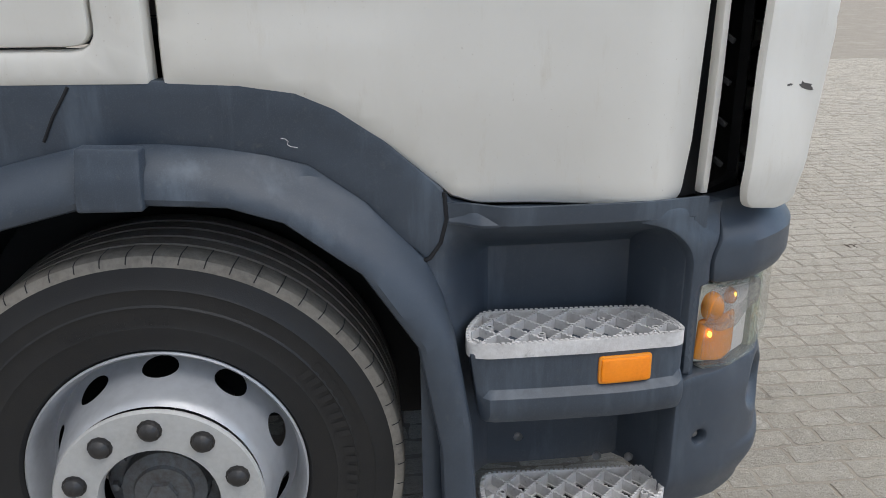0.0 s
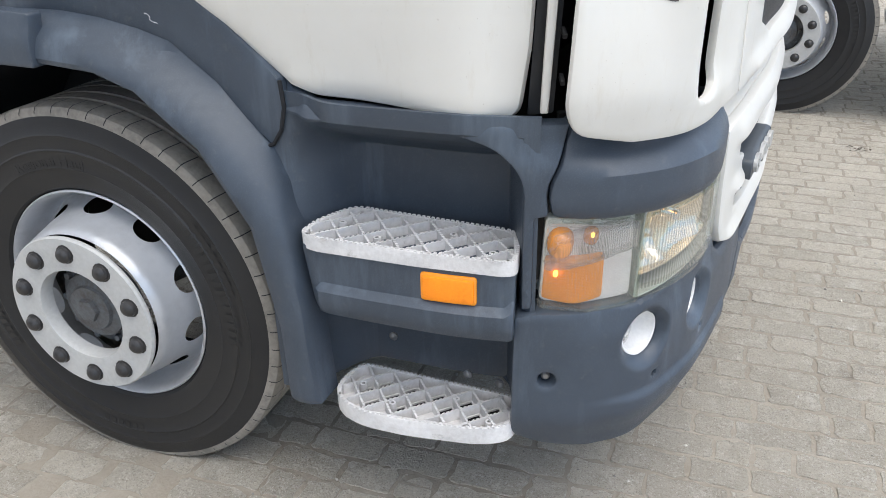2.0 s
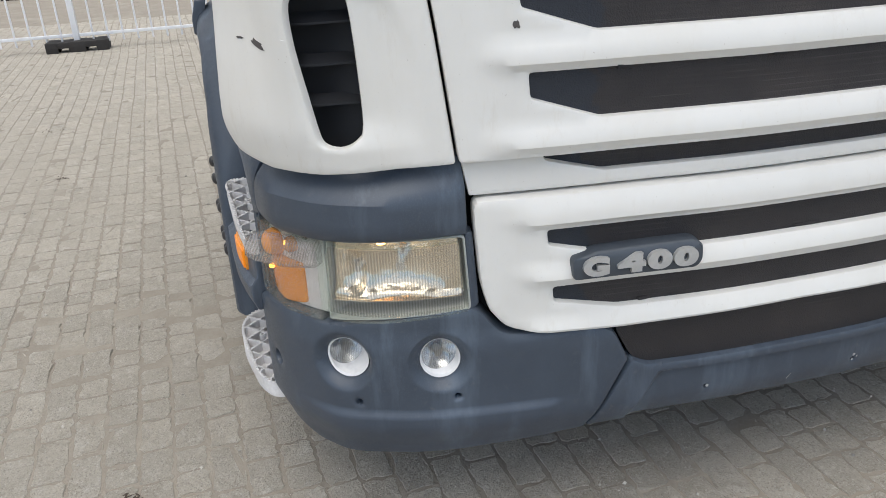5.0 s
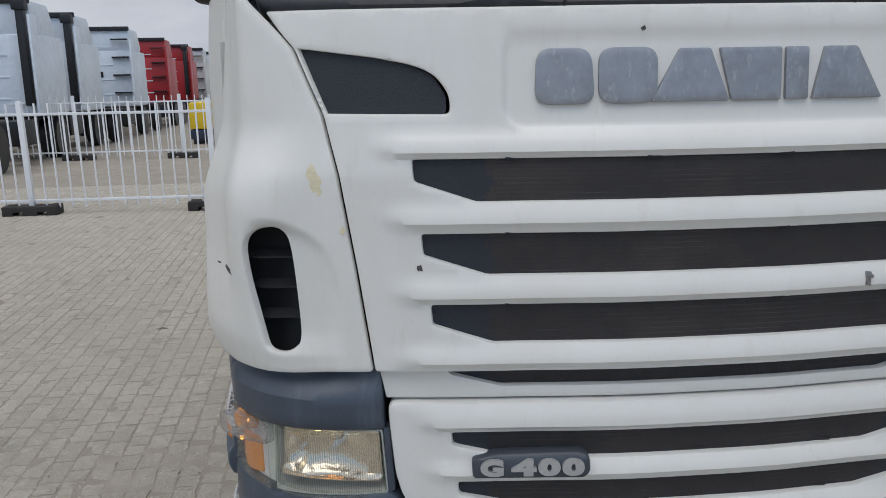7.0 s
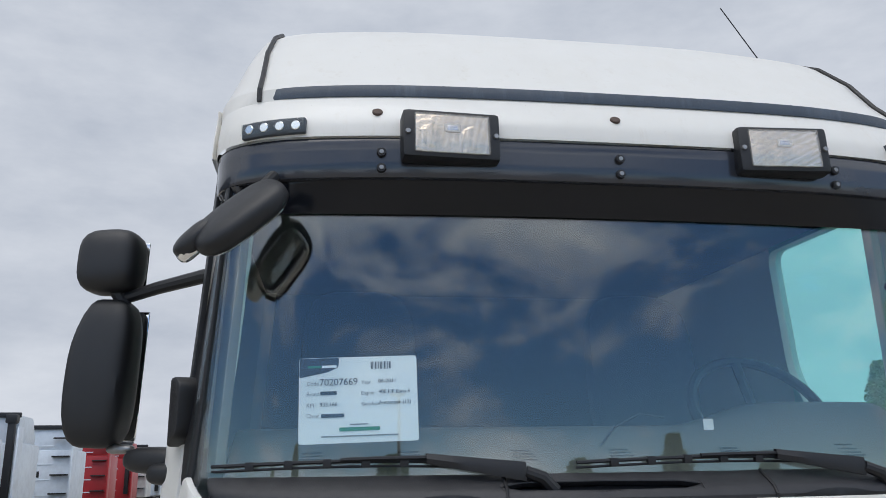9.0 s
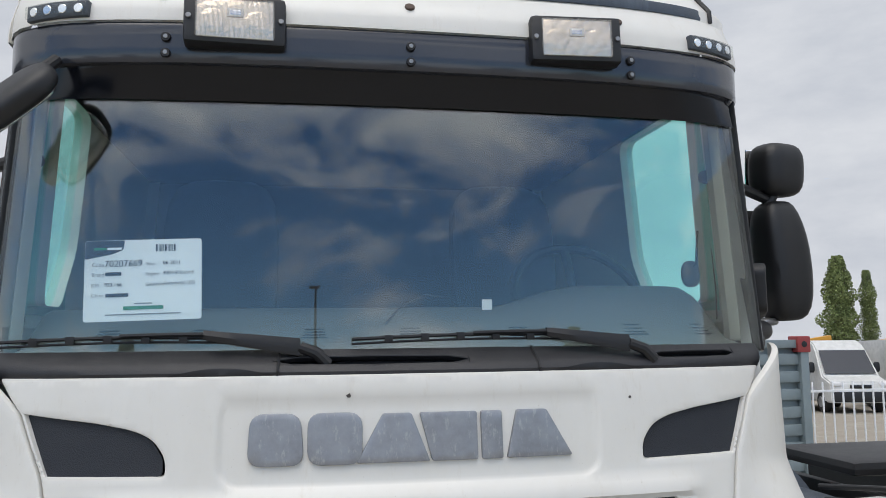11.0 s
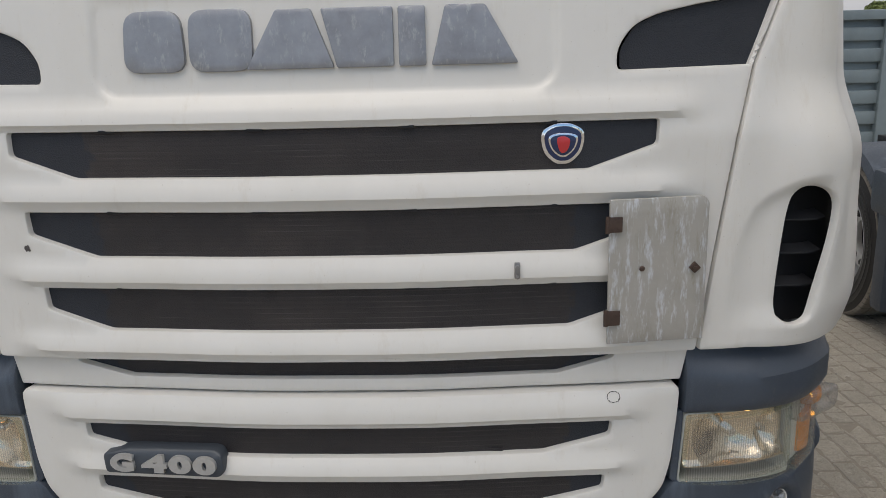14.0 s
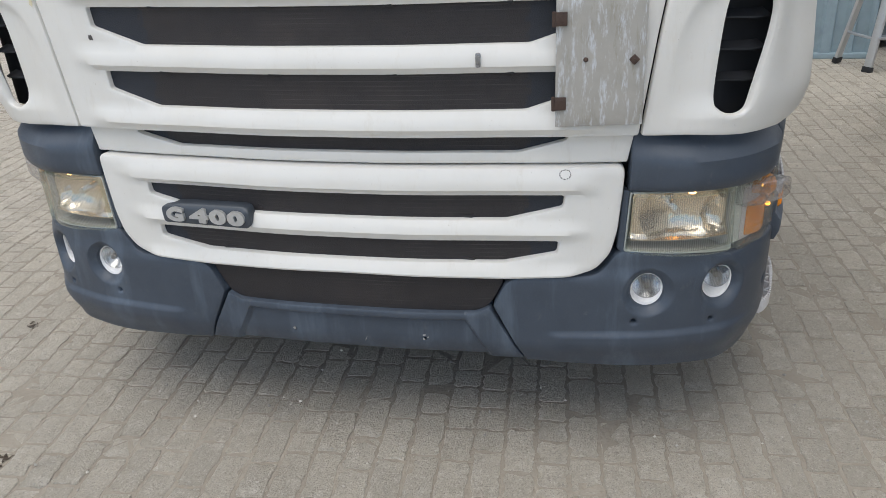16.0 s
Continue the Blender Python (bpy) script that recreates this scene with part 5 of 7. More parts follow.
def make_wheel(parent, m, name="front_wheel", convex=True, raised=False, flip=True):
    """A ten-stud lorry wheel, its outer face towards -z of its own frame. m puts it in place."""
    def put(bm):
        for v in bm.verts:
            v.co = m @ v.co
        return bm
    R, W = .502, .30
    sides = 96
    # rim: flange, barrel and dished disc with ten hand holes, outer face at negative height
    if convex:
        prof = [(.288, -.128), (.292, -.134), (.293, -.140), (.289, -.143), (.284, -.138), (.277, -.118), (.270, -.09), (.267, -.06), (.262, -.052)]
        disc = [(.262, -.052), (.252, -.062), (.240, -.095), (.230, -.135), (.221, -.175), (.215, -.200), (.206, -.206)]
    else:
        prof = [(.288, -.128), (.292, -.134), (.293, -.140), (.289, -.143), (.284, -.138), (.278, -.10), (.265, -.06), (.262, .0), (.255, .03)]
        disc = [(.255, .03), (.235, .036), (.215, .030), (.205, .02), (.19, .01), (.17, .005), (.165, .004)]
    bm = bmesh.new()
    lathe(bm, prof, sides)
    bmesh.ops.recalc_face_normals(bm, faces=bm.faces)
    wheel = part(name, put(bm), RIM, parent, "silver painted steel wheel with ten studs")
    dl = np.r_[0, np.cumsum(np.linalg.norm(np.diff(disc, axis=0), axis=1))]
    bm = bmesh.new()
    for k in range(10):
        def surf(u, v, d, k=k):
            a = 2 * math.pi * (k + u) / 10
            r = np.interp(v, dl, [p[0] for p in disc])
            h = np.interp(v, dl, [p[1] for p in disc])
            return Vector((r * math.cos(a), r * math.sin(a), h + (-d)))
        hole = ellipse(.5, dl[-1] * .32, .25, .034 if convex else .020, 22)
        # holes in the (turn, run) plane: stretched so that both axes are lengths
        sub = sheet_bm([(0, 0), (.15, 0), (.15, dl[-1]), (0, dl[-1])], [[(u * .15, v) for u, v in hole]], lambda u, v, d: surf(u / .15, v, d), r=0, thick=0, step=.016, edge=.012)
        me = bpy.data.meshes.new("tmp")
        sub.to_mesh(me)
        sub.free()
        bm.from_mesh(me)
        bpy.data.meshes.remove(me)
    bmesh.ops.remove_doubles(bm, verts=bm.verts, dist=.0008)
    bmesh.ops.recalc_face_normals(bm, faces=bm.faces)
    part("disc", put(bm), RIM, wheel, "silver disc with ten hand holes")
    f = -.222 if convex else .004
    bm = bmesh.new()
    lathe(bm, [(.196, f + .010), (.209, f + .002), (.210, f - .004), (.206, f - .010), (.140, f - .010), (.122, f - .009), (.119, f - .002), (.119, f + .03)], sides)
    bmesh.ops.recalc_face_normals(bm, faces=bm.faces)
    part("stud_ring", put(bm), FLANGE, wheel, "flat grey stud ring")
    for k in range(10):
        a = 2 * math.pi * (k + .5) / 10
        p = pose(.1675 * math.cos(a), .1675 * math.sin(a), f - .010, 180, 0, 0)
        bm = bmesh.new()
        lathe(bm, [(.0250, -.002), (.0246, .0012), (.0225, .0014), (.0205, .002), (.0195, .010), (.0135, .0165), (.006, .019), (0, .0193)], 12, m @ p)
        bmesh.ops.remove_doubles(bm, verts=bm.verts, dist=1e-5)
        bmesh.ops.recalc_face_normals(bm, faces=bm.faces)
        part("nut_cap", bm, NUTCAP, wheel, "black plastic nut cap")
    bm = bmesh.new()
    g = f + .068
    lathe(bm, [(.125, g + .01), (.118, g), (.098, g - .004), (.090, g - .002), (.086, g - .03), (.062, g - .038), (.058, g - .046), (.040, g - .048), (0, g - .049)], 40)
    for k in range(10):
        a = 2 * math.pi * k / 10
        lathe(bm, [(.0095, g + .0), (.0095, g - .016), (.005, g - .018), (0, g - .018)], 6, pose(.104 * math.cos(a), .104 * math.sin(a), 0))
    lathe(bm, [(.032, g - .047), (.030, g - .060), (.02, g - .062), (0, g - .062)], 6)
    bmesh.ops.remove_doubles(bm, verts=bm.verts, dist=1e-5)
    bmesh.ops.recalc_face_normals(bm, faces=bm.faces)
    part("hub", put(bm), HUB, wheel, "greasy dark hub with bolts")
    # tyre: side walls with faint raised rings, and a dusty tread with grooves
    wall = [(.288, -.128), (.302, -.146), (.330, -.156), (.352, -.160), (.356, -.1625), (.362, -.161), (.395, -.163), (.400, -.166), (.404, -.163), (.430, -.161), (.436, -.1635), (.441, -.160), (.464, -.156), (.478, -.1515)]
    bm = bmesh.new()
    lathe(bm, wall, sides)
    lathe(bm, [(r, -h) for r, h in wall], sides)
    bmesh.ops.recalc_face_normals(bm, faces=bm.faces)
    put(bm)
    tyre = part("tyre", bm, RUBBER, wheel, "black tyre with dusty tread")
    bm = bmesh.new()
    tr = [(.478, -.1515), (.488, -.1495), (.498, -.143), (.5025, -.130)]
    for c in (-.080, -.028, .028, .080):
        tr += [(.502, c - .006), (.491, c - .004), (.491, c + .004), (.502, c + .006)]
    tr += [(.5025, .130), (.498, .143), (.478, .1515)]
    lathe(bm, tr, 192)
    put(bm)
    for v in bm.verts:
        if v.co.z < .003 - ground_drop(v.co.x):
            v.co.z = .003 - ground_drop(v.co.x)
    bmesh.ops.recalc_face_normals(bm, faces=bm.faces)
    part("tread", bm, TREAD, tyre, "grey-brown dusty tread")
    # small cuts across the shoulder
    bm = bmesh.new()
    for k in range(62):
        a = 2 * math.pi * k / 62
        last = None
        for r, h, da in ((.484, -.1508, 0), (.4885, -.1500, .001), (.4985, -.1434, .003), (.503, -.1303, .006), (.5030, -.087, .012)):
            pair = [bm.verts.new(m @ Vector(((r + .0005) * math.cos(a + da + g), (r + .0005) * math.sin(a + da + g), h - .0004))) for g in (-.0026, .0026)]
            if last:
                bm.faces.new((*last, *pair[::-1]))
            last = pair
    for v in bm.verts:
        v.co.z = max(v.co.z, .0035 - ground_drop(v.co.x))
    tagged(part("shoulder_cut", bm, RUBBER, tyre, smooth=False), kind="stuff")
    # raised writing on the side wall
    if raised:
        me = lettering("Regional Haul", .040, .0007)
        for v in me.vertices:
            a, r = radians(99.5) - v.co.x / .378, .372 + v.co.y
            v.co = m @ Vector((r * math.cos(a), -r * math.sin(a) if flip else r * math.sin(a), -.1622 - v.co.z))
        part("raised_writing", me, RUBBER, tyre, smooth=False)
    # plain raised bars where the maker's writing stands
    bm = bmesh.new()
    for a0, a1, r0, r1 in ((-38, -12, .365, .42), (-8, 8, .375, .41), (150, 176, .37, .41), (84, 104, .38, .40)):
        for a in np.arange(a0, a1, 3.4):
            w = 1.0
            ring = [bm.verts.new(m @ Vector((r * math.cos(radians(q)), r * math.sin(radians(q)), -.1645))) for r, q in ((r0, a - w), (r0, a + w), (r1, a + w + .6), (r1, a - w + .6))]
            bm.faces.new(ring)
    tagged(part("raised_bar", bm, RUBBER, tyre, smooth=False), kind="stuff")
    return wheel


def ground_drop(x):
    """The yard is level round the truck and falls away gently behind it."""
    return 0.0 if x > -1.0 else .038 * (-1.0 - x)


for side in (-1, 1):
    S_ = lambda off: on(BODY, off, side)
    door = sheet("door", rounded(DOOR, [.01, 0, 0, 0, 0, 0, 0, .02, 0, .03, 0, 0, 0, .02, .02], 4), [], S_(door_off), WHITE, truck, "white painted cab door", r=.022, thick=.03, step=.035, edge=.02)
    sheet("rear_panel", rounded(REAR, .012, 3), [rounded(LOCKER, .04, 4)], S_(lambda s, z: -.038 - .02 * fade(1.7, 2.0, z)), WHITE, truck, "white cab side behind the door", r=.016, thick=.03, step=.05)
    sheet("locker_door", rounded([(s + (.005 if s < 2.7 else -.005), z + (.005 if z < 1.5 else -.005)) for s, z in LOCKER], .036, 4), [], S_(-.040), WHITE, truck, "white locker door", r=.006, thick=.02, step=.05)
    # black sheet painting the gap's shade, and white gutter between door and corner panel
    sheet("gap_shade", rounded([(1.328, 1.045), (1.270, 1.05), (1.256, 1.24), (1.252, 1.45), (1.235, 1.80), (1.30, 1.80), (1.300, 1.45), (1.318, 1.2)], .004, 2), [], S_(-.075), BLACK, truck, "black sheet that paints the shade in the gap with baffles", r=0, thick=.01, step=.05)
    sheet("gutter", rounded([(1.287, 1.06), (1.276, 1.25), (1.272, 1.45), (1.262, 1.80), (1.278, 1.80), (1.290, 1.45), (1.295, 1.25), (1.303, 1.06)], .003, 2), [], S_(-.032), WHITE, truck, "narrow white gutter", r=.004, thick=.02, step=.05)
    for z in (1.12, 1.20, 1.28, 1.36):
        x, y = BODY.at(side * 1.262, -.035)
        box_part("baffle", (-.014, -.004, -.005), (.010, .004, .005), BLACK, truck, .002, m=pose(x, y, z, 0, 25, side * 60))
    arch = sheet("arch_lip", ARCH_IN + ARCH_OUT[::-1], [], S_(arch_off), PLASTIC, truck, "dark grey wheel arch lip, scuffed", r=.016, thick=.075, step=.022, edge=.02)
    clad = sheet("arch_cladding", [(1.838, 1.088)] + [(s, z + .012) for s, z in [(1.948, 1.174), (2.039, 1.239), (2.109, 1.271), (2.209, 1.287), (2.346, 1.294), (3.12, 1.298)]] + [(3.12, .70)] + [(s, z - .012) for s, z in ARCH_OUT[::-1][2:-5]] + [(1.868, .946), (1.846, .980), (1.834, 1.025)], [], S_(clad_off), PLASTIC, truck, "dark grey cladding above the arch", r=.005, thick=.04, step=.035)
    bm = bmesh.new()
    tube(bm, [(*BODY.at(side * a, clad_off(a, z) + .0005), z) for a, z in ((2.512, 1.297), (2.522, 1.281), (2.547, 1.244), (2.572, 1.198))], .0035, 6)
    part("cladding_seam", bm, DEEPSHADE, clad)
    bm = bmesh.new()
    tube(bm, [(*BODY.at(side * a, clad_off(a, z) - .002), z) for a, z in ((1.836, 1.084), (1.832, 1.03), (1.844, .982), (1.866, .950), (1.880, .944))], .0045, 6)
    part("cladding_seam", bm, DEEPSHADE, clad)
    sheet("arch_clip", rounded([(2.378, 1.085), (2.378, 1.196), (2.492, 1.200), (2.498, 1.085)], .008, 3), [], S_(lambda s, z: .044 - .014 * fade(1.13, 1.19, z)), PLASTIC, truck, "raised dark grey clip", r=.006, thick=.03, step=.02)
    # dark housing and liner; the near-black also carries the shade behind the wheel
    inner_arch = sheet("wheel_housing", [(1.80, .37), (1.80, 1.25), (3.1, 1.25), (3.1, .37)], [], S_(-.46), DEEPSHADE, truck, r=0, thick=.01, step=.08)
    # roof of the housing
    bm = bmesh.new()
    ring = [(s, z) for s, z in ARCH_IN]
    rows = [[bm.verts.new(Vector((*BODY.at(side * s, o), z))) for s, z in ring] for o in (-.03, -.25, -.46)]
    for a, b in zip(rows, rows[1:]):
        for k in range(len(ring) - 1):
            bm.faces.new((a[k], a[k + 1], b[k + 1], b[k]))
    part("housing_liner", bm, DEEPSHADE, truck)
    # step well and steps
    sheet("well_frame", rounded([(1.836, 1.080), (1.82, 1.064), (1.77, 1.049), (1.244, 1.044), (1.260, .986), (1.288, .925), (1.279, .872), (1.307, .866), (1.307, .672), (1.328, .672), (1.328, .945), (1.378, .998), (1.46, 1.016), (1.78, 1.016), (1.836, 1.018)], [.004, 0, 0, .004, .03, .03, .01, .004, .01, .004, .05, .05, .02, .02, .01], 4), [], S_(lambda s, z: (brow_off(s, z) + .006) * .6 * fade(1.42, 1.25, abs(s)) * fade(.86, .93, z) - .006 - .016 * fade(1.050, 1.016, z) * fade(1.36, 1.46, abs(s)) - .034 * fade(1.018, 1.05, z) * fade(1.36, 1.5, abs(s)) - .03 * fade(1.76, 1.82, abs(s))), PLASTIC, truck, "dark grey step well frame", r=.007, thick=.03, step=.02)
    sheet("step_well", [(1.300, .372), (1.300, 1.06), (1.89, 1.06), (1.89, .372)], [], S_(well_off), PLASTIC, truck, "dark grey moulded step well", r=0, thick=.01, step=.02)
    lip = sheet("step_panel", rounded([(1.792, .764), (1.338, .764), (1.341, .603), (1.770, .606)], .012, 3), [], S_(lambda s, z: .002 + .018 * fade(.682, .670, z) * fade(1.775, 1.75, abs(s)) - .012 * fade(.64, .60, z)), PLASTIC, truck, "dark grey step riser", r=.006, thick=.10, step=.014)
    lamp_ = sheet("side_marker", rounded([(1.418, .686), (1.418, .738), (1.522, .738), (1.522, .686)], .006, 3), [], S_(.013), AMBER, lip, "bright amber side marker lamp", r=.004, thick=.02, step=.03)
    sheet("marker_frame", rounded([(1.413, .681), (1.413, .743), (1.527, .743), (1.527, .681)], .008, 3), [], S_(.008), AMBERLENS, lip, r=.003, thick=.016, step=.04)
    up = [(x, side * y) for x, y in ((-.606, 1.072), (-.230, 1.065), (-.196, 1.157), (-.192, 1.192), (-.212, 1.206), (-.385, 1.228), (-.610, 1.243), (-.648, 1.230), (-.648, 1.165))]
    dn = [(x, side * y) for x, y in ((-.603, 1.097), (-.216, 1.088), (-.196, 1.128), (-.200, 1.190), (-.262, 1.224), (-.42, 1.255), (-.518, 1.260), (-.575, 1.244), (-.612, 1.208), (-.615, 1.15))]
    tread_plate("upper_step", up, .785, .030, truck, "light grey plastic lattice step, worn")
    tread_plate("lower_step", dn, .388, .040, truck, "light grey plastic lattice step, worn")
    # dark sheets below both lattices, painting the shade seen through the holes
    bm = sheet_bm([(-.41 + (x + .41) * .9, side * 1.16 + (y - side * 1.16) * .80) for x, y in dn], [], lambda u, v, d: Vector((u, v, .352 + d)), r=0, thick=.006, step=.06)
    part("step_shade", bm, DEEPSHADE, truck)
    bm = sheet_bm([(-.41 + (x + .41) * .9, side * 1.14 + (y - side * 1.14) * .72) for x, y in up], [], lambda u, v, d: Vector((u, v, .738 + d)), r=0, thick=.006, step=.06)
    part("step_shade", bm, DEEPSHADE, truck)
    for x, z in ((-.52, .475), (-.335, .418), (-.26, .412)):
        lathe_part("screw", [(0, .010), (.005, .010), (.009, .006), (.011, 0)], STEEL, truck, pose(x, side * 1.088, z, 0, 0, 0) @ pose(0, 0, 0, 90 * -side * -1, 0, 0), 10)
    # wheel: slightly steered, its face outwards
    m = pose(WHEEL_X, side * 1.057, WHEEL_Z, 0, 0, 3.2) @ pose(0, 0, 0, 90 * (1 if side > 0 else -1) * (1), 0, 0)
    make_wheel(truck, m, raised=side < 0)
    # bristle spray guard behind the wheel
    rnd = random.Random(5)
    bm = bmesh.new()
    for k in range(1800):
        p = Vector((-1.94 + rnd.uniform(-.06, .03), side * rnd.uniform(.85, 1.225), rnd.uniform(.16, .52)))
        tube(bm, [p, p + Vector((rnd.uniform(.008, .032), side * rnd.uniform(-.010, .016), rnd.uniform(-.016, .006)))], .003, 3, False)
    box(bm, (-2.00, min(side * .85, side * 1.215), .14), (-1.93, max(side * .85, side * 1.215), .75))
    tagged(part("spray_brush", bm, BRUSH, truck, "black bristle spray guard", smooth=False), kind="stuff")

# unseen block between the rails, added to deepen the shadow under the truck
box_part("shadow_block", (-2.25, -.60, .36), (-.32, .60, 1.02), DEEPSHADE, truck, .08)
thread = rod([(*BODY.at(-a, clad_off(a, z) + .002), z) for a, z in ((2.140, 1.196), (2.132, 1.195), (2.127, 1.190), (2.129, 1.184), (2.122, 1.180), (2.110, 1.178))], .0007, 5)
tagged(part("thread", thread, STEP), "short pale thread caught on the dark cladding", "thread")

# the axle between the wheels and the frame above it
bm = bmesh.new()
tube(bm, [(WHEEL_X, -1.0, .47), (WHEEL_X, -.6, .40), (WHEEL_X, .6, .40), (WHEEL_X, 1.0, .47)], .06, 10)
part("axle", bm, HUB, truck)
for y in (-.40, .40):
    box_part("frame_rail", (-2.6, y - .04, .62), (-.05, y + .04, .90), DEEPSHADE, truck)

# ---- windscreen, pillars, cab shell, roof and visor ----
def glass_off(s, z):
    return -.06 * (z - 2.0)


screen = sheet("windscreen", rounded([(-1.12, 1.895), (1.12, 1.895), (1.075, 2.70), (-1.075, 2.70)], .03, 4), [], on(GLASS, glass_off), PANE, truck, "tinted windscreen reflecting clouds", r=.002, thick=.006, step=.06, back=True)


def header(s, v, d):
    """The gloss black panel that slopes from the visor's foot back to the glass."""
    x0, y0 = VISOR.at(s, -.022)
    x1, y1 = GLASS.at(s, glass_off(s, 2.56) + .006)
    return Vector((x0 + (x1 - x0) * v + d * .85, y0 + (y1 - y0) * v, 2.655 - .082 * v - d * .5))


sheet("screen_header", [(-1.03, 0), (1.03, 0), (1.03, 1), (-1.03, 1)], [], header, HEADER, truck, "black panel under the visor", r=0, thick=.004, step=.05, edge=.05)
for side in (-1, 1):
    G_ = lambda off: on(GLASS, off, side)
    sheet("pillar", rounded([(1.085, 1.90), (1.16, 1.90), (1.22, 2.2), (1.22, 2.70), (1.045, 2.70)], .01, 3), [], G_(lambda s, z: glass_off(s, z) + .010 - (.03 + .06 * (z - 2.1)) * fade(1.04, 1.18, s)), BLACK, truck, "black windscreen pillar cover", r=.006, thick=.02, step=.05)
    sheet("pillar_trim", rounded([(1.07, 1.93), (1.19, 1.93), (1.19, 2.66), (1.03, 2.66)], .01, 3), [], G_(lambda s, z: glass_off(s, z) - .05 - .03 * fade(1.04, 1.18, s)), CREAM, truck, "pale inner pillar trim", r=.004, thick=.03, step=.05)
    wf, wb = (GLASS.back(-.38), GLASS.back(-.96)) if side > 0 else (GLASS.back(-.48), GLASS.back(-.84))
    sheet("cab_side", [(1.205, 1.99), (1.205, 2.78), (3.3, 2.78), (3.3, 1.99)], [rounded([(wf + .04, 2.06), (wf, 2.74), (wb, 2.74), (wb, 2.26), (wb - .12, 2.06)], [.03, .05, .06, .06, .05], 4)], G_(lambda s, z: -.030 - .075 * max(0, z - 2.1)), WHITE, truck, "white upper cab side with window", r=.008, thick=.05, step=.06)
    sheet("side_window", [(wf - .03, 2.03), (wf - .03, 2.77), (wb + .03, 2.77), (wb + .03, 2.03)], [], G_(lambda s, z: -.055 - .075 * max(0, z - 2.1)), SIDEPANE, truck, "green tinted door window", r=0, thick=.005, step=.1, back=True)
    sheet("door_frame", rounded([(1.196, 2.0), (1.196, 2.772), (wf + .014, 2.772), (wf + .034, 2.0)], .004, 2), [], G_(lambda s, z: -.023 - .075 * max(0, z - 2.1)), BLACK, truck, "black door frame behind the pillar", r=.003, thick=.01, step=.05)
    sheet("deflector_fin", rounded([(1.16, 2.02), (1.15, 2.15), (1.18, 2.17), (1.24, 2.17), (1.25, 1.99)], .02, 4), [], G_(lambda s, z: .02), BLACK, truck, "small black wind fin beside the pillar", r=.008, thick=.05, step=.03)

# cowl below the screen
def cowl(s, z, d):
    q = min(1.0, max(0.0, (z - 1.852) / .075))
    x0, y0 = BODY.at(s, bonnet_off(s * .5, 1.85) - .012)
    x1, y1 = GLASS.at(s * .97, .004)
    b = .018 * math.sin(math.pi * min(1, q * 1.2)) if q < .83 else 0
    return Vector((x0 + (x1 - x0) * q**1.4 + b + d * .8, y0 + (y1 - y0) * q, z + d * .5))


cowl_ob = sheet("cowl", rounded([(-1.06, 1.852), (1.06, 1.852), (1.08, 1.925), (-1.08, 1.925)], .02, 3), [closed([(-.31 + .0, 1.890), (-.30, 1.905), (.09, 1.905), (.10, 1.890)], 2), closed([(.70, 1.893), (.70, 1.905), (.92, 1.907), (.92, 1.895)], 2)], cowl, COWL, truck, "black grained cowl with air slots", r=.004, thick=.02, step=.012, edge=.012)
sheet("cowl_recess", closed([(-.60, 1.856), (-.55, 1.874), (-.48, 1.880), (-.41, 1.874), (-.36, 1.856)], 4), [], lambda s, z, d: cowl(s, z, d + .002), BLACK, cowl_ob, r=0, thick=.003, step=.02)
sheet("cowl_recess", closed([(.38, 1.856), (.43, 1.874), (.50, 1.880), (.57, 1.874), (.62, 1.856)], 4), [], lambda s, z, d: cowl(s, z, d + .002), BLACK, cowl_ob, r=0, thick=.003, step=.02)
for s in (-.345, .33):
    bm = bmesh.new()
    tube(bm, [cowl(s, z, .003) for z in (1.853, 1.87, 1.89, 1.91, 1.924)], .004, 6)
    part("cowl_joint", bm, BLACK, cowl_ob)
sheet("cowl_floor", [(-1.0, 1.86), (1.0, 1.86), (1.0, 1.92), (-1.0, 1.92)], [], lambda s, z, d: cowl(s, z, d - .03), DEEPSHADE, cowl_ob, r=0, thick=.003, step=.05)


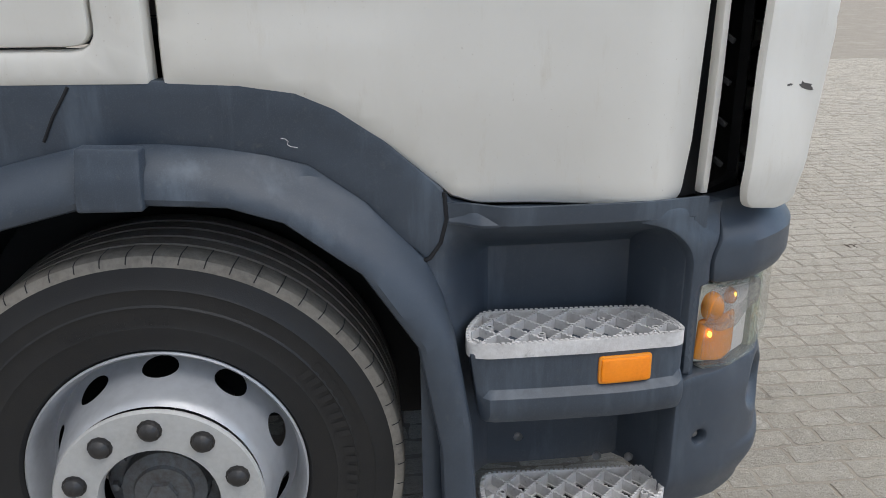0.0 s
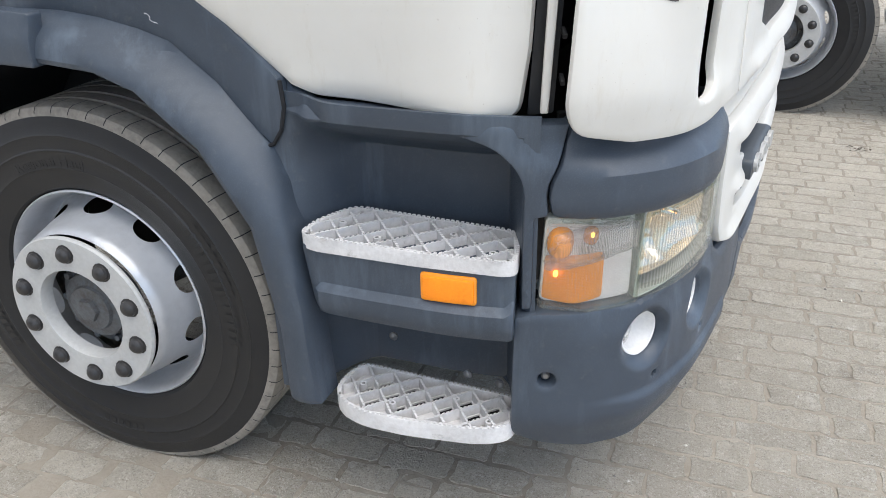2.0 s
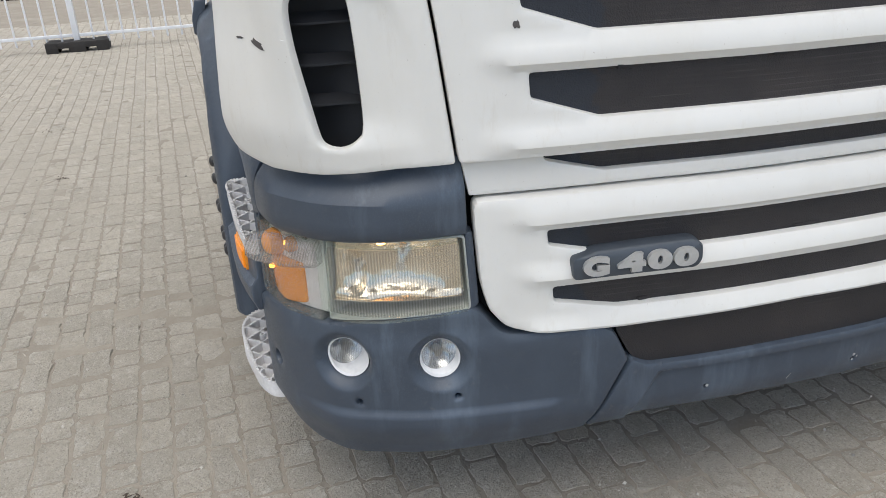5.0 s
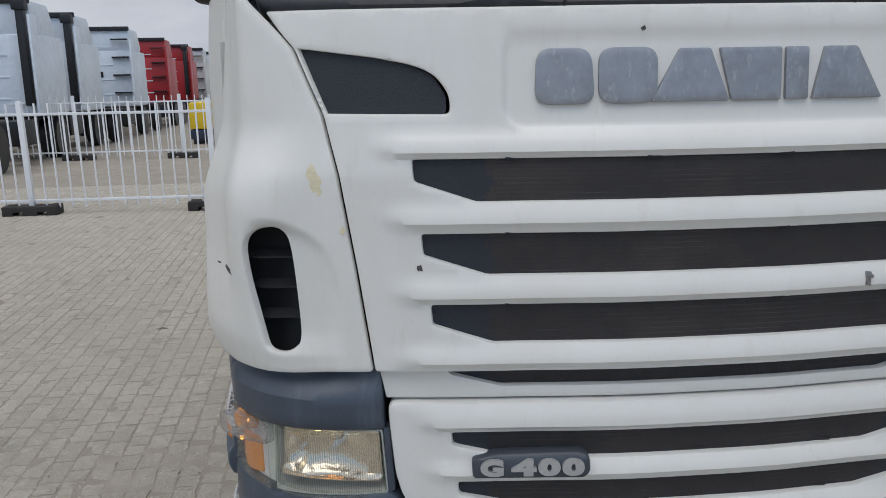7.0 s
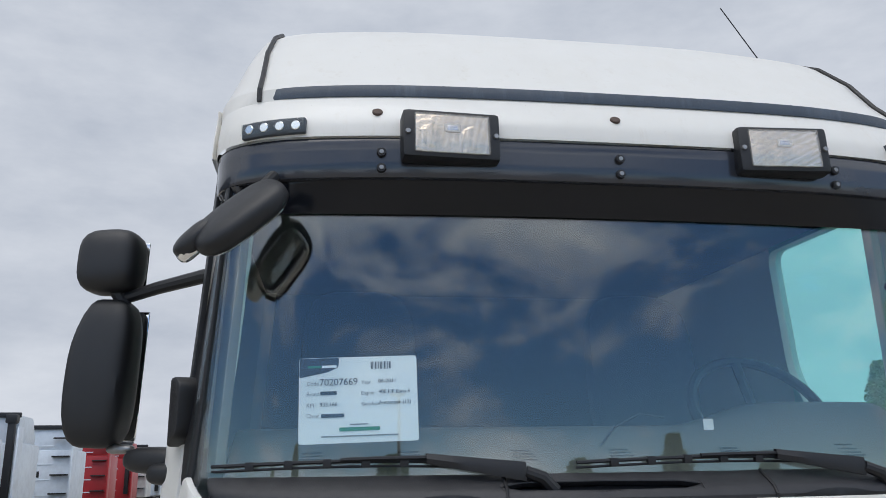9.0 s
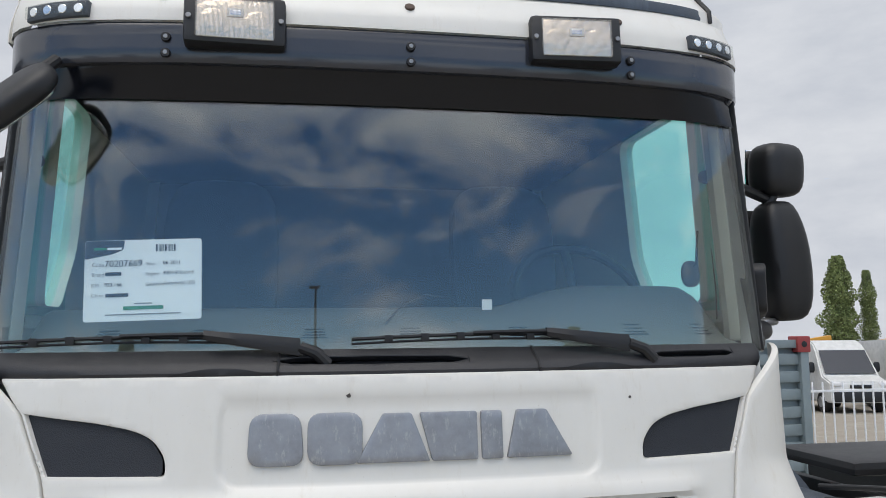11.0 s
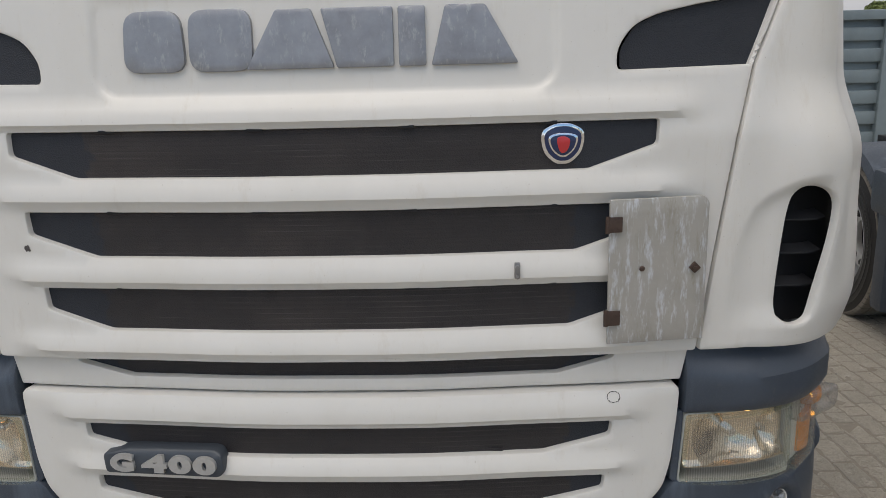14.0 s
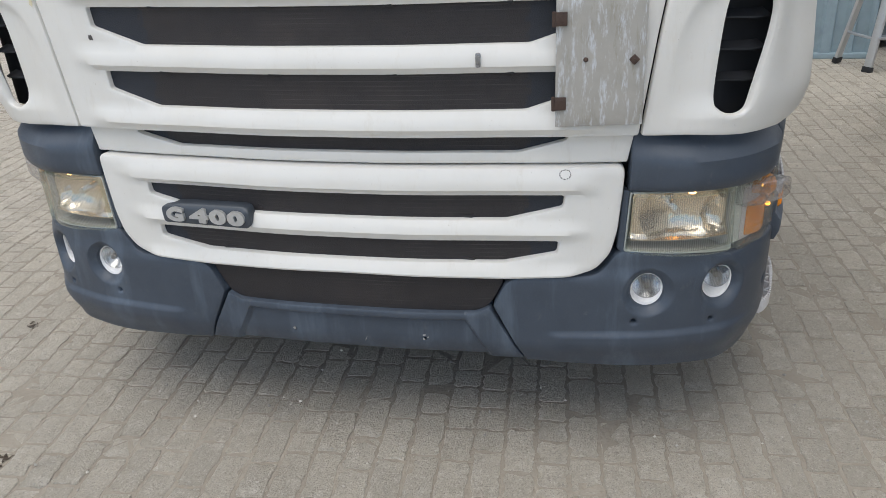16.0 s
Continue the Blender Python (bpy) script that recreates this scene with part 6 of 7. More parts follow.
def wiper(py, tip, root, bend):
    """An arm from its pivot, bent to the blade that lies along the foot of the screen."""
    arm = part("wiper", rod([(.085, py, 1.885), (.088, py - .03, 1.915), (.085, py - .07, 1.930)], [.016, .016, .014]), BLACK, truck, "black windscreen wiper")
    bm = bmesh.new()
    a, b = Vector((.082, py - .07, 1.930)), Vector((.066, bend, 1.962))
    d = (b - a)
    for i in range(9):
        t = i / 8
        p = a + d * t
        w = .022 * (1 - t) + .012 * t
        ring = [bm.verts.new(p + Vector(q)) for q in ((.009, 0, -w), (.012, 0, 0), (.006, 0, w), (-.006, 0, w), (-.006, 0, -w))]
        if i:
            for k in range(5):
                bm.faces.new((last[k], ring[k], ring[(k + 1) % 5], last[(k + 1) % 5]))
        last = ring
    bmesh.ops.recalc_face_normals(bm, faces=bm.faces)
    part("arm", bm, BLACK, arm)
    bm = bmesh.new()
    n = 24
    ys = [root + (tip - root) * i / n for i in range(n + 1)]
    zz = lambda y: 1.952 + .010 * math.sin(math.pi * (y - root) / (tip - root)) - .004
    xx = lambda y: GLASS.at(y, glass_off(0, 1.96) + .014)[0]
    tube(bm, [(xx(y), y, zz(y)) for y in ys], .0045, 6)
    tube(bm, [(xx(y) - .006, y, zz(y) - .012) for y in ys], .003, 6)
    for i in range(3, n - 2, 3):
        y = ys[i]
        box(bm, (xx(y) - .010, y - .010, zz(y) - .014), (xx(y) + .006, y + .010, zz(y) + .006), .001)
    part("blade", bm, BLACK, arm)
    bm = bmesh.new()
    c = bend
    tube(bm, [(xx(y) + .008, y, zz(y) + .008 - abs(y - c) * .02) for y in np.linspace(c - .20, c + .12, 9)], .005, 6)
    part("blade_bridge", bm, BLACK, arm)


wiper(-.215, -1.02, -.30, -.52)
wiper(.655, -.155, .60, .36)

# visor and roof
visor = sheet("sun_visor", rounded([(-1.17, 2.655), (1.17, 2.655), (1.17, 2.768), (-1.17, 2.768)], .012, 3), [], on(VISOR, lambda s, z: -.004), GLOSSBLACK, truck, "glossy dark sun visor band", r=.012, thick=.03, step=.03, edge=.02)
for side in (-1, 1):
    sheet("visor_end", rounded([(1.02, 2.635), (1.02, 2.668), (1.168, 2.668), (1.165, 2.62), (1.12, 2.615)], .02, 4), [], on(VISOR, lambda s, z: -.010 - .04 * fade(2.66, 2.60, z), side), GLOSSBLACK, visor, r=.01, thick=.02, step=.03)
bm = bmesh.new()
prof = [(.0, 2.768), (-.002, 2.80), (-.012, 2.83), (-.030, 2.855), (-.050, 2.890), (-.062, 2.901), (-.066, 2.938), (-.075, 2.948), (-.15, 3.02), (-.25, 3.14), (-.38, 3.26), (-.55, 3.36), (-.80, 3.43), (-1.3, 3.47), (-2.2, 3.48)]
rows = []
sv = np.r_[np.linspace(-1.42, 1.42, 61)]
for o, z in prof:
    row = []
    for s in sv:
        x, y = VISOR.at(s, 0)
        k = (1 - .5 * fade(.8, 1.2, abs(s))) if z > 2.9 else 1
        yy = y * (1 - .03 * fade(3.1, 3.46, z))
        row.append(bm.verts.new((x + o, yy, z - (.34 * fade(.97, 1.32, abs(s)) * fade(2.92, 3.25, z)))))
    rows.append(row)
strip_faces = []
for i, (a, b) in enumerate(zip(rows, rows[1:])):
    for k in range(len(sv) - 1):
        bm.faces.new((a[k], a[k + 1], b[k + 1], b[k]))
bmesh.ops.recalc_face_normals(bm, faces=bm.faces)
roof = part("roof", bm, WHITE, truck, "white high roof over the visor")
sheet("roof_seal", [(-.965, 2.903), (.965, 2.903), (.965, 2.938), (-.965, 2.938)], [], on(VISOR, lambda s, z: -.057 - .004 * fade(2.902, 2.938, z)), PLASTIC, roof, "dark grey seal strip across the roof", r=.002, thick=.012, step=.04)
for side in (-1, 1):
    bm = bmesh.new()
    path = []
    for o, z in prof[5:13]:
        x, y = VISOR.at(side * .965, 0)
        path.append((x + o + .004, y * (1 - .03 * fade(3.1, 3.46, z)), z + .004 - 0))
    tube(bm, path, .007, 6)
    part("roof_joint", bm, BLACK, roof, "dark joint down the roof")
bm = bmesh.new()
bmesh.ops.create_uvsphere(bm, u_segments=12, v_segments=8, radius=.017, matrix=pose(-.10, .225, 2.985) @ Matrix.Diagonal((1, 1, .8, 1)))
part("washer_jet", bm, BLACK, roof, "small black roof fitting")
part("aerial", rod([(-.42, .98, 3.02), (-.55, .86, 3.30), (-.62, .72, 3.62)], .0022, 6), BLACK, roof, "thin black aerial")
# cab shell behind: back wall, ceiling, floor
box_part("back_wall", (-2.34, -1.15, 1.0), (-2.30, 1.15, 3.2), LINING, truck)
box_part("cab_floor", (-2.3, -1.1, 1.50), (-.10, 1.1, 1.54), LINING, truck)
box_part("cab_ceiling", (-2.3, -1.075, 2.775), (-.22, 1.075, 2.80), LINING, truck)
sheet("cab_front_wall", [(-1.0, 1.5), (1.0, 1.5), (1.0, 1.87), (-1.0, 1.87)], [], on(GLASS, -.10), LINING, truck, r=0, thick=.02, step=.1)

# lamps and screws on the visor
for y in (-.455, .455):
    x = VISOR.at(y, 0)[0]
    z = 2.757
    m = pose(x + .012, y, z, 0, -4, -math.degrees(y * .12))
    spot = part("spot_lamp", box_bm((-.03, -.127, -.066), (.03, .127, .066), .014, m), BLACK, truck, "rectangular spot lamp with ribbed glass")
    part("lamp_bowl", box_bm((.018, -.095, -.052), (.031, .095, .052), .004, m), REFLECTOR, spot, "silvered bowl")
    part("lamp_glass", box_bm((.029, -.098, -.054), (.036, .098, .054), .006, m), FROST, spot, "clouded ribbed glass")
    part("filament_shield", box_bm((.0315, -.020, .004), (.0345, .020, .026), .002, m), MILKY, spot)
    part("bulb_cover", box_bm((.0312, -.014, .008), (.0352, .014, .022), .002, m), CHROME, spot)
    for g in (-1, 1):
        part("bowl_wing", shell(m @ pose(.022, g * .055, -.008), .012, .044, .044, 2.4, 16), REFLECTOR, spot)
    for yy in (-.114, .114):
        part("screw", cyl_bm(.007, .006, m @ pose(.030, yy, 0, 0, 90, 0)), STEEL, spot)
for y in (-.63, 0.0, .63):
    for z in (2.680, 2.722):
        x, yy = VISOR.at(y, .0)
        b = part("visor_screw", cyl_bm(.0125, .010, pose(x - .004, yy, z, 0, 90, 0)), BLACK, truck, "black screw with a washer")
        part("screw_core", cyl_bm(.006, .003, pose(x + .006, yy, z, 0, 90, 0)), STEEL, b)
for y in (-.64, .0, .60):
    x, yy = VISOR.at(y, 0)
    part("roof_rivet", cyl_bm(.014, .006, pose(x - .018, yy, 2.838, 0, 55, 0)), RUST, truck, "rusty rivet head")
for side in (-1, 1):
    mk = sheet("marker_lamp", rounded([(.825, 2.776), (.825, 2.818), (1.000, 2.814), (1.000, 2.772)], .004, 3), [], on(VISOR, lambda s, z: .012, side), BADGE, truck, "four-bulb marker lamp in a dark housing with a clear cover", r=.003, thick=.02, step=.02)
    sheet("cover", rounded([(.829, 2.780), (.829, 2.814), (.996, 2.810), (.996, 2.776)], .004, 3), [], on(VISOR, lambda s, z: .022, side), CLEAR, mk, r=.002, thick=.004, step=.03)
    for k in range(4):
        s = .850 + k * .042
        x, y = VISOR.at(side * s, .010)
        n = math.degrees(math.atan2(VISOR.at(side * s, 1)[1] - VISOR.at(side * s, 0)[1], VISOR.at(side * s, 1)[0] - VISOR.at(side * s, 0)[0]))
        part("bulb_cup", cyl_bm(.0125, .005, pose(x, y, 2.796, 0, 0, n) @ pose(0, 0, 0, 0, 90, 0)), CHROME, mk)

# ---- mirrors ----
def tapered(bm, m, side):
    """A mirror housing: its outer edge bows out at mid height and draws in at the top, the front is fullest low down."""
    back = m.inverted()
    for v in bm.verts:
        p = back @ v.co
        q = p.z / .212
        outer = fade(-.02, .09, side * p.y)
        p.y -= side * outer * (.010 * q * q + .016 * fade(.2, 1.0, q))
        if p.x > 0:
            p.x *= 1 - .22 * fade(-.3, 1.0, q)
        v.co = m @ p
    return bm


for side in (-1, 1):
    turn = 14 * side
    m = pose(-.455, side * 1.395, 2.205, 2.5 * side, 0, turn)
    arm = part("mirror_arm", rod([(-.30, side * 1.03, 2.468), (-.36, side * 1.11, 2.476), (-.42, side * 1.25, 2.450), (-.455, side * 1.36, 2.42)], [.022, .021, .019, .017]), BLACK, truck, "black mirror arm")
    big = part("main_mirror", tapered(shell(m, .075, .090, .212, 4.2, 32), m, side), BLACK, truck, "large black wing mirror housing")
    part("mirror_glass", box_bm((-.080, -.085, -.19), (-.074, .085, .19), .003, m), MIRROR, big, "mirror glass")
    m2 = pose(-.455, side * 1.392, 2.530, 0, 4 * side, turn)
    wide = part("wide_mirror", shell(m2, .070, .092, .096, 3.5, 28), BLACK, truck, "small black wide-angle mirror housing")
    part("mirror_glass", box_bm((-.074, -.075, -.08), (-.068, .075, .08), .003, m2), MIRROR, wide, "mirror glass")
    part("mirror_neck", rod([(-.450, side * 1.345, 2.395), (-.455, side * 1.372, 2.45)], [.020, .026]), BLACK, truck)
    part("lower_arm", shell(pose(-.36, side * 1.215, 1.960, 0, 0, side * -55), .105, .042, .036, 2.6), BLACK, truck, "black lower mirror bracket")
    part("bracket_tip", shell(pose(-.44, side * 1.325, 1.99, 0, 0, side * -60), .045, .022, .014, 2.6), STEEL, truck, "worn metal tip of the bracket")
    part("bracket_foot", shell(pose(-.31, side * 1.165, 1.925, 0, 0, side * -60), .06, .045, .03, 2.8), BLACK, truck)
# front mirror, over the right-hand end of the screen only
m = pose(.14, -.965, 2.518, 40, 0, 0) @ pose(0, 0, 0, 0, 35, 0)
front_mirror = part("front_mirror", shell(m, .085, .125, .036, 3.0, 28), BLACK, truck, "black front-view mirror on a stalk")
part("front_mirror_glass", shell(m @ pose(-.004, 0, -.024), .068, .106, .0145, 3.6, 28), MIRROR, truck, "mirror glass")
m = pose(.115, -1.066, 2.468, 46, 0, 0) @ pose(0, 0, 0, 0, 20, 0)
part("kerb_mirror", shell(m, .048, .060, .028, 2.8), BLACK, truck, "small black kerb mirror")
part("kerb_glass", shell(m @ pose(0, -.016, -.010), .042, .046, .020, 3.2), MIRROR, truck, "mirror glass")
part("mirror_stalk", rod([(.02, -.90, 2.66), (.08, -.93, 2.60), (.13, -.95, 2.55)], .016), BLACK, truck)

# ---- inside the cab ----
def dash(u, v, d):
    # u across, v back from the screen
    z = 1.93 + .11 * fade(.02, .30, v) + .07 * fade(.28, .62, u) * (1 - fade(.95, 1.08, u)) * fade(.10, .34, v)
    return Vector((GLASS.at(min(1.02, max(-1.02, u)), -.03)[0] - v, u * .985, z + d))


dashboard = sheet("dashboard", rounded([(-1.02, .0), (1.02, .0), (1.02, .46), (-1.02, .46)], .03, 3), [], dash, DASH, truck, "grey dashboard with a driver's binnacle", r=.02, thick=.30, step=.04)
for y in (-.80, -.55, -.25, .02, .34, .70, .92):
    bm = bmesh.new()
    for k in range(4):
        p = dash(y, .10 + k * .014, .0)
        box(bm, (-.003, -.035 + k * .003, -.001), (.003, .035 - k * .003, .003), 0, Matrix.Translation(p))
    part("air_outlet", bm, BLACK, dashboard, "slotted air outlet", smooth=False)
bm = bmesh.new()
mm = pose(-.52, .66, 2.085, 0, 52, 0)
ringp = [mm @ Vector((.225 * math.cos(a), .225 * math.sin(a), 0)) for a in np.linspace(0, 2 * math.pi, 41)]
tube(bm, ringp, .017, 8, False)
tube(bm, [mm @ Vector((-.21, 0, 0)), mm @ Vector((0, 0, -.03)), mm @ Vector((.15, .15, 0))], .018, 6)
part("steering_wheel", bm, BLACK, truck, "black steering wheel")
for y in (-.62, .62):
    seat = part("seat", shell(pose(-1.15, y, 1.95), .26, .25, .10, 4), SEAT, truck, "dark fabric seat")
    part("backrest", shell(pose(-1.42, y, 2.28, 0, -10, 0), .09, .24, .36, 4), SEAT, seat)
    part("seat_base", box_bm((-1.35, y - .2, 1.54), (-.95, y + .2, 1.87), .02), DEEPSHADE, seat)
part("cable", rod([(-.03, -.06, 1.985), (-.035, -.02, 2.03), (-.03, .05, 2.065), (-.02, .11, 2.055)], .003), BLACK, truck, "thin black cable on the dashboard")
part("hanger", rod([(-.10, .86, 2.14), (-.09, .88, 2.16), (-.095, .89, 2.26)], .004), BLACK, truck)
part("hanging_tag", shell(pose(-.10, .865, 2.13), .01, .03, .04, 2.5), BLACK, truck, "dark oval tag hanging in the cab")
part("sticker", box_bm((.028, .195, 2.022), (.0285, .222, 2.050), 0), MILKY, truck, "small white sticker on the screen")

# ---- the card behind the screen ----
card = thing("information_card", "white printed card with rounded corners stuck inside the windscreen", "card", at=(.030, -.68, 2.105))
Wc, Hc = .290, .206
CINV = Matrix.Translation((-.030, .68, -2.105))


def stick(ob):
    ob.matrix_parent_inverse = CINV
    return ob


def card_plane(u, v, d):
    """A place on the card: u to its right, v up, d towards the glass; it lies close behind the screen, a little askew."""
    c, n = math.cos(.028), math.sin(.028)
    s, z = -.680 + u * c - v * n, 2.103 + u * n + v * c
    x, y = GLASS.at(s, glass_off(s, z) - .014 + d)
    return Vector((x, y, z))


stick(sheet("sheet", rounded([(-Wc / 2, -Hc / 2), (Wc / 2, -Hc / 2), (Wc / 2, Hc / 2), (-Wc / 2, Hc / 2)], .008, 4), [], card_plane, PAPER, card, r=0, thick=.001, step=.02))
stick(sheet("header_field", rounded([(-Wc / 2 + .001, Hc / 2 - .001), (-.045, Hc / 2 - .001), (-.048, Hc / 2 - .025), (-.075, Hc / 2 - .036), (-Wc / 2 + .001, Hc / 2 - .048)], .005, 3), [], lambda u, v, d: card_plane(u, v, d + .0008), INK, card, "dark header field", r=0, thick=.0004, step=.05))


def bar(u0, v0, u1, v1, mat):
    return stick(sheet("bar", [(u0, v0), (u1, v0), (u1, v1), (u0, v1)], [], lambda u, v, d: card_plane(u, v, d + .0014), mat, card, r=0, thick=.0004, step=.05))


bar(-.122, .078, -.090, .084, GREENINK)
bar(-.088, .078, -.052, .084, PAPER)
for k in range(14):
    bar(.032 + k * .0037, .072, .032 + k * .0037 + (.0012 if k % 3 else .0024), .090, INK)
bar(-.092, .012, -.052, .021, INK)
bar(-.090, -.042, -.034, -.033, INK)
bar(-.046, -.075, .052, -.066, GREENINK)
bar(-.020, -.061, .024, -.058, GREYINK)
bar(-.090, -.088, .095, -.085, GREYINK)


def write(text, u, v, size, mat, bold=0.0):
    me = lettering(text, size, .0003, bold)
    xs = [q.co.x for q in me.vertices]
    for q in me.vertices:
        q.co.x -= min(xs)
    for q in me.vertices:
        q.co = card_plane(q.co.x + u, q.co.y + v, .0020 + q.co.z)
    return stick(part("printed_line", me, mat, card, smooth=False))


write("Code", -.125, .040, .0135, GREYINK)
write("70207669", -.093, .042, .0235, INK)
write("Brand", -.125, .015, .0135, GREYINK)
write("KM", -.125, -.012, .0135, GREYINK)
write("933.166", -.093, -.011, .0135, INK)
write("Ch.nr", -.125, -.037, .0135, GREYINK)
write("Year", .008, .040, .0125, GREYINK)
write("06-2011", .050, .042, .0135, INK)
write("Engine", .008, .014, .0125, GREYINK)
write("400 HP Euro 5", .050, .016, .0128, INK)
write("Gearbox", .008, -.012, .0125, GREYINK)
write("Automatic (12)", .050, -.010, .0128, INK)

# ---- the yard round the truck ----
# fence panels of white tube on rubber feet
def make_fence():
    f = thing("fence_panel", "white tubular steel fence panel standing in black rubber feet", "fence", "fence panels along the yard", at=(0, 0, 0))
    part("post", box_bm((-.035, -.035, .06), (.035, .035, 1.52), .006), FENCEWHITE, f)
    part("rail", box_bm((-.018, .03, 1.33), (.018, 2.42, 1.365), .004), FENCEWHITE, f)
    part("rail", box_bm((-.018, .03, .17), (.018, 2.42, .205), .004), FENCEWHITE, f)
    for k in range(13):
        y = .19 + k * .174
        part("picket", box_bm((-.011, y - .011, .09), (.011, y + .011, 1.49), .003), FENCEWHITE, f)
    bm = bmesh.new()
    box(bm, (-.13, -.36, .0), (.13, -.22, .13), .012)
    box(bm, (-.13, -.10, .0), (.13, .10, .13), .012)
    box(bm, (-.13, .22, .0), (.13, .36, .13), .012)
    box(bm, (-.125, -.34, .055), (.125, .34, .125), .012)
    part("rubber_foot", bm, BLOCK, f, "black rubber foot with notches")
    return f


fence = make_fence()
FX = -9.3
fence.matrix_basis = pose(FX, -5.45, -ground_drop(FX))
for k in range(-4, 9):
    if k:
        copy_thing(fence, pose(FX, -5.45 + 2.45 * k, -ground_drop(FX)))
for k in range(7):
    copy_thing(fence, pose(-18.0, -15.2 + 2.45 * k, -ground_drop(-18.0)))


def make_far_truck(paint, label, rear=FARPALE, pipe=True):
    """A parked tractor seen from behind: cab, roof fairing, side flap, air intake, frame, wheels."""
    t = thing("parked_truck", label, "truck", "trucks parked in a far row")
    part("cab", box_bm((-2.1, -1.22, 1.05), (0, 1.22, 2.95), .10), paint, t)
    bm = bmesh.new()
    box(bm, (-1.9, -1.15, 2.9), (-.06, 1.15, 3.72), .16)
    for v in bm.verts:
        if v.co.z > 3.4:
            v.co.x = v.co.x * .75 - .1 if v.co.x < -.8 else v.co.x
    part("roof_fairing", bm, paint, t)
    part("fairing_edge", box_bm((-.10, -1.16, 3.62), (.02, 1.16, 3.76), .03), BLACK, t)
    for y in (-1.25, 1.25):
        part("side_flap", box_bm((-.02, y - .03, 1.1), (.45, y + .03, 3.35), .02), paint, t)
    for z in (1.45, 1.95, 2.45, 3.05):
        part("wall_rib", box_bm((.0, -.95, z), (.018, .55, z + .04), .006), rear, t)
    for y in (-.55, .15):
        part("wall_slot", box_bm((.002, y - .04, 2.05), (.02, y + .04, 2.25), .004), BLACK, t)
    if pipe:
        part("air_intake", box_bm((.02, .90, 1.3), (.24, 1.09, 3.55), .05), BLACK, t)
        part("air_intake_cap", box_bm((-.02, .84, 3.45), (.28, 1.14, 3.70), .05), BLACK, t)
    else:
        for z in (1.5, 2.1, 2.7, 3.3):
            part("step_bracket", box_bm((.0, .55, z), (.16, 1.1, z + .05), .01), BLACK, t)
    for y in (-.42, .42):
        part("frame_rail", box_bm((-1.6, y - .05, .75), (4.4, y + .05, 1.0), .01), BLACK, t)
    part("fuel_tank", shell(pose(.9, -.95, .72), .62, .30, .30, 4.5, 16), STEEL, t)
    part("battery_box", box_bm((.4, .65, .45), (1.5, 1.2, 1.0), .04), BLACK, t)
    for x in (-1.3, 2.9):
        for y in (-1.05, 1.05):
            part("wheel", cyl_bm(.50, .30, pose(x, y - .15, .50, 90, 0, 0) @ pose(0, 0, -.30), 24), RUBBER, t)
    part("rear_mudguard", box_bm((2.3, -1.25, 1.0), (3.5, 1.25, 1.06), .03), BLACK, t)
    return t


FAR = [(-17.9, -9.2, FARPALE, "pale white tractor parked nose away, dark air intake", True), (-21.9, -9.6, FARPALE, "pale white tractor parked nose away, dark air intake", True),
       (-27.5, -9.75, FARPALE, "white tractor with rear brackets, parked nose away", False), (-34.2, -10.2, REDPAINT, "red tractor with rear brackets, parked nose away", False),
       (-40.0, -10.5, REDPAINT, "red tractor with a black intake, parked nose away", True), (-44.0, -10.6, WHITE_FAR, "cream tractor parked nose away in the row", False),
       (-49.1, -10.8, FARPALE, "white tractor with dark air intake, parked nose away", True), (-55.0, -10.9, WHITE_FAR, "white tractor with dark air intake, parked nose away", True)]
for x, y, paint, label, pipe in FAR:
    t = make_far_truck(paint, label, pipe=pipe)
    t.matrix_basis = pose(x, y - .55, -ground_drop(x), 0, -2.2, 4)
crate = thing("yellow_skip", "yellow and blue painted steel skip behind the fence", "skip", at=(-23.5, -5.5, -ground_drop(-23.5)))
part("body", box_bm((-.8, -.75, .47), (.8, .75, 1.25), .05), YELLOW, crate)
part("base", box_bm((-.8, -.75, .16), (.8, .75, .46), .05), NAVY, crate)
for y in (-.6, .6):
    part("foot", box_bm((-.8, y - .08, 0), (.8, y + .08, .18), .01), BLACK, crate)

# grey container end with ribs, blue corrugated one beside it
cont = thing("grey_container", "grey-blue steel container with ribbed end and red corner castings", "container", at=(-6.2, 0, -ground_drop(-6.2)))
part("shell", box_bm((-6.0, 2.95, .12), (-.02, 5.30, 2.00), .02), CONTAINER, cont)
for k in range(9):
    z = .22 + k * .195
    bm = bmesh.new()
    box(bm, (-.03, 3.02, z), (.035, 5.24, z + .125), .018)
    part("end_rib", bm, CONTAINER, cont)
for y in (2.98, 4.12, 5.28):
    part("end_post", box_bm((-.06, y - .05, .0), (.075, y + .05, 2.04), .01), CONTAINER, cont)
part("top_rail", box_bm((-.06, 2.95, 1.97), (.06, 5.30, 2.06), .01), CONTAINER, cont)
for y in (2.98, 5.27):
    c = part("corner_casting", box_bm((-.10, y - .08, 1.92), (.09, y + .08, 2.10), .015), REDDULL, cont, "faded red corner casting")
    part("casting_hole", cyl_bm(.035, .004, pose(.089, y, 2.01, 0, 90, 0)), BLACK, c)
for y in (2.98, 5.27):
    part("foot", box_bm((-.15, y - .08, 0), (.09, y + .08, .14), .01), REDDULL, cont)
cont2 = thing("blue_container", "pale blue corrugated steel container side", "container", at=(-5.75, 0, -ground_drop(-5.75)))
bm = bmesh.new()
ys = np.arange(1.2, 2.93, .02)
prof2 = [(0.0 if (y * 5.2) % 1 < .42 else -.035, y) for y in ys]
lo_, hi_ = [], []
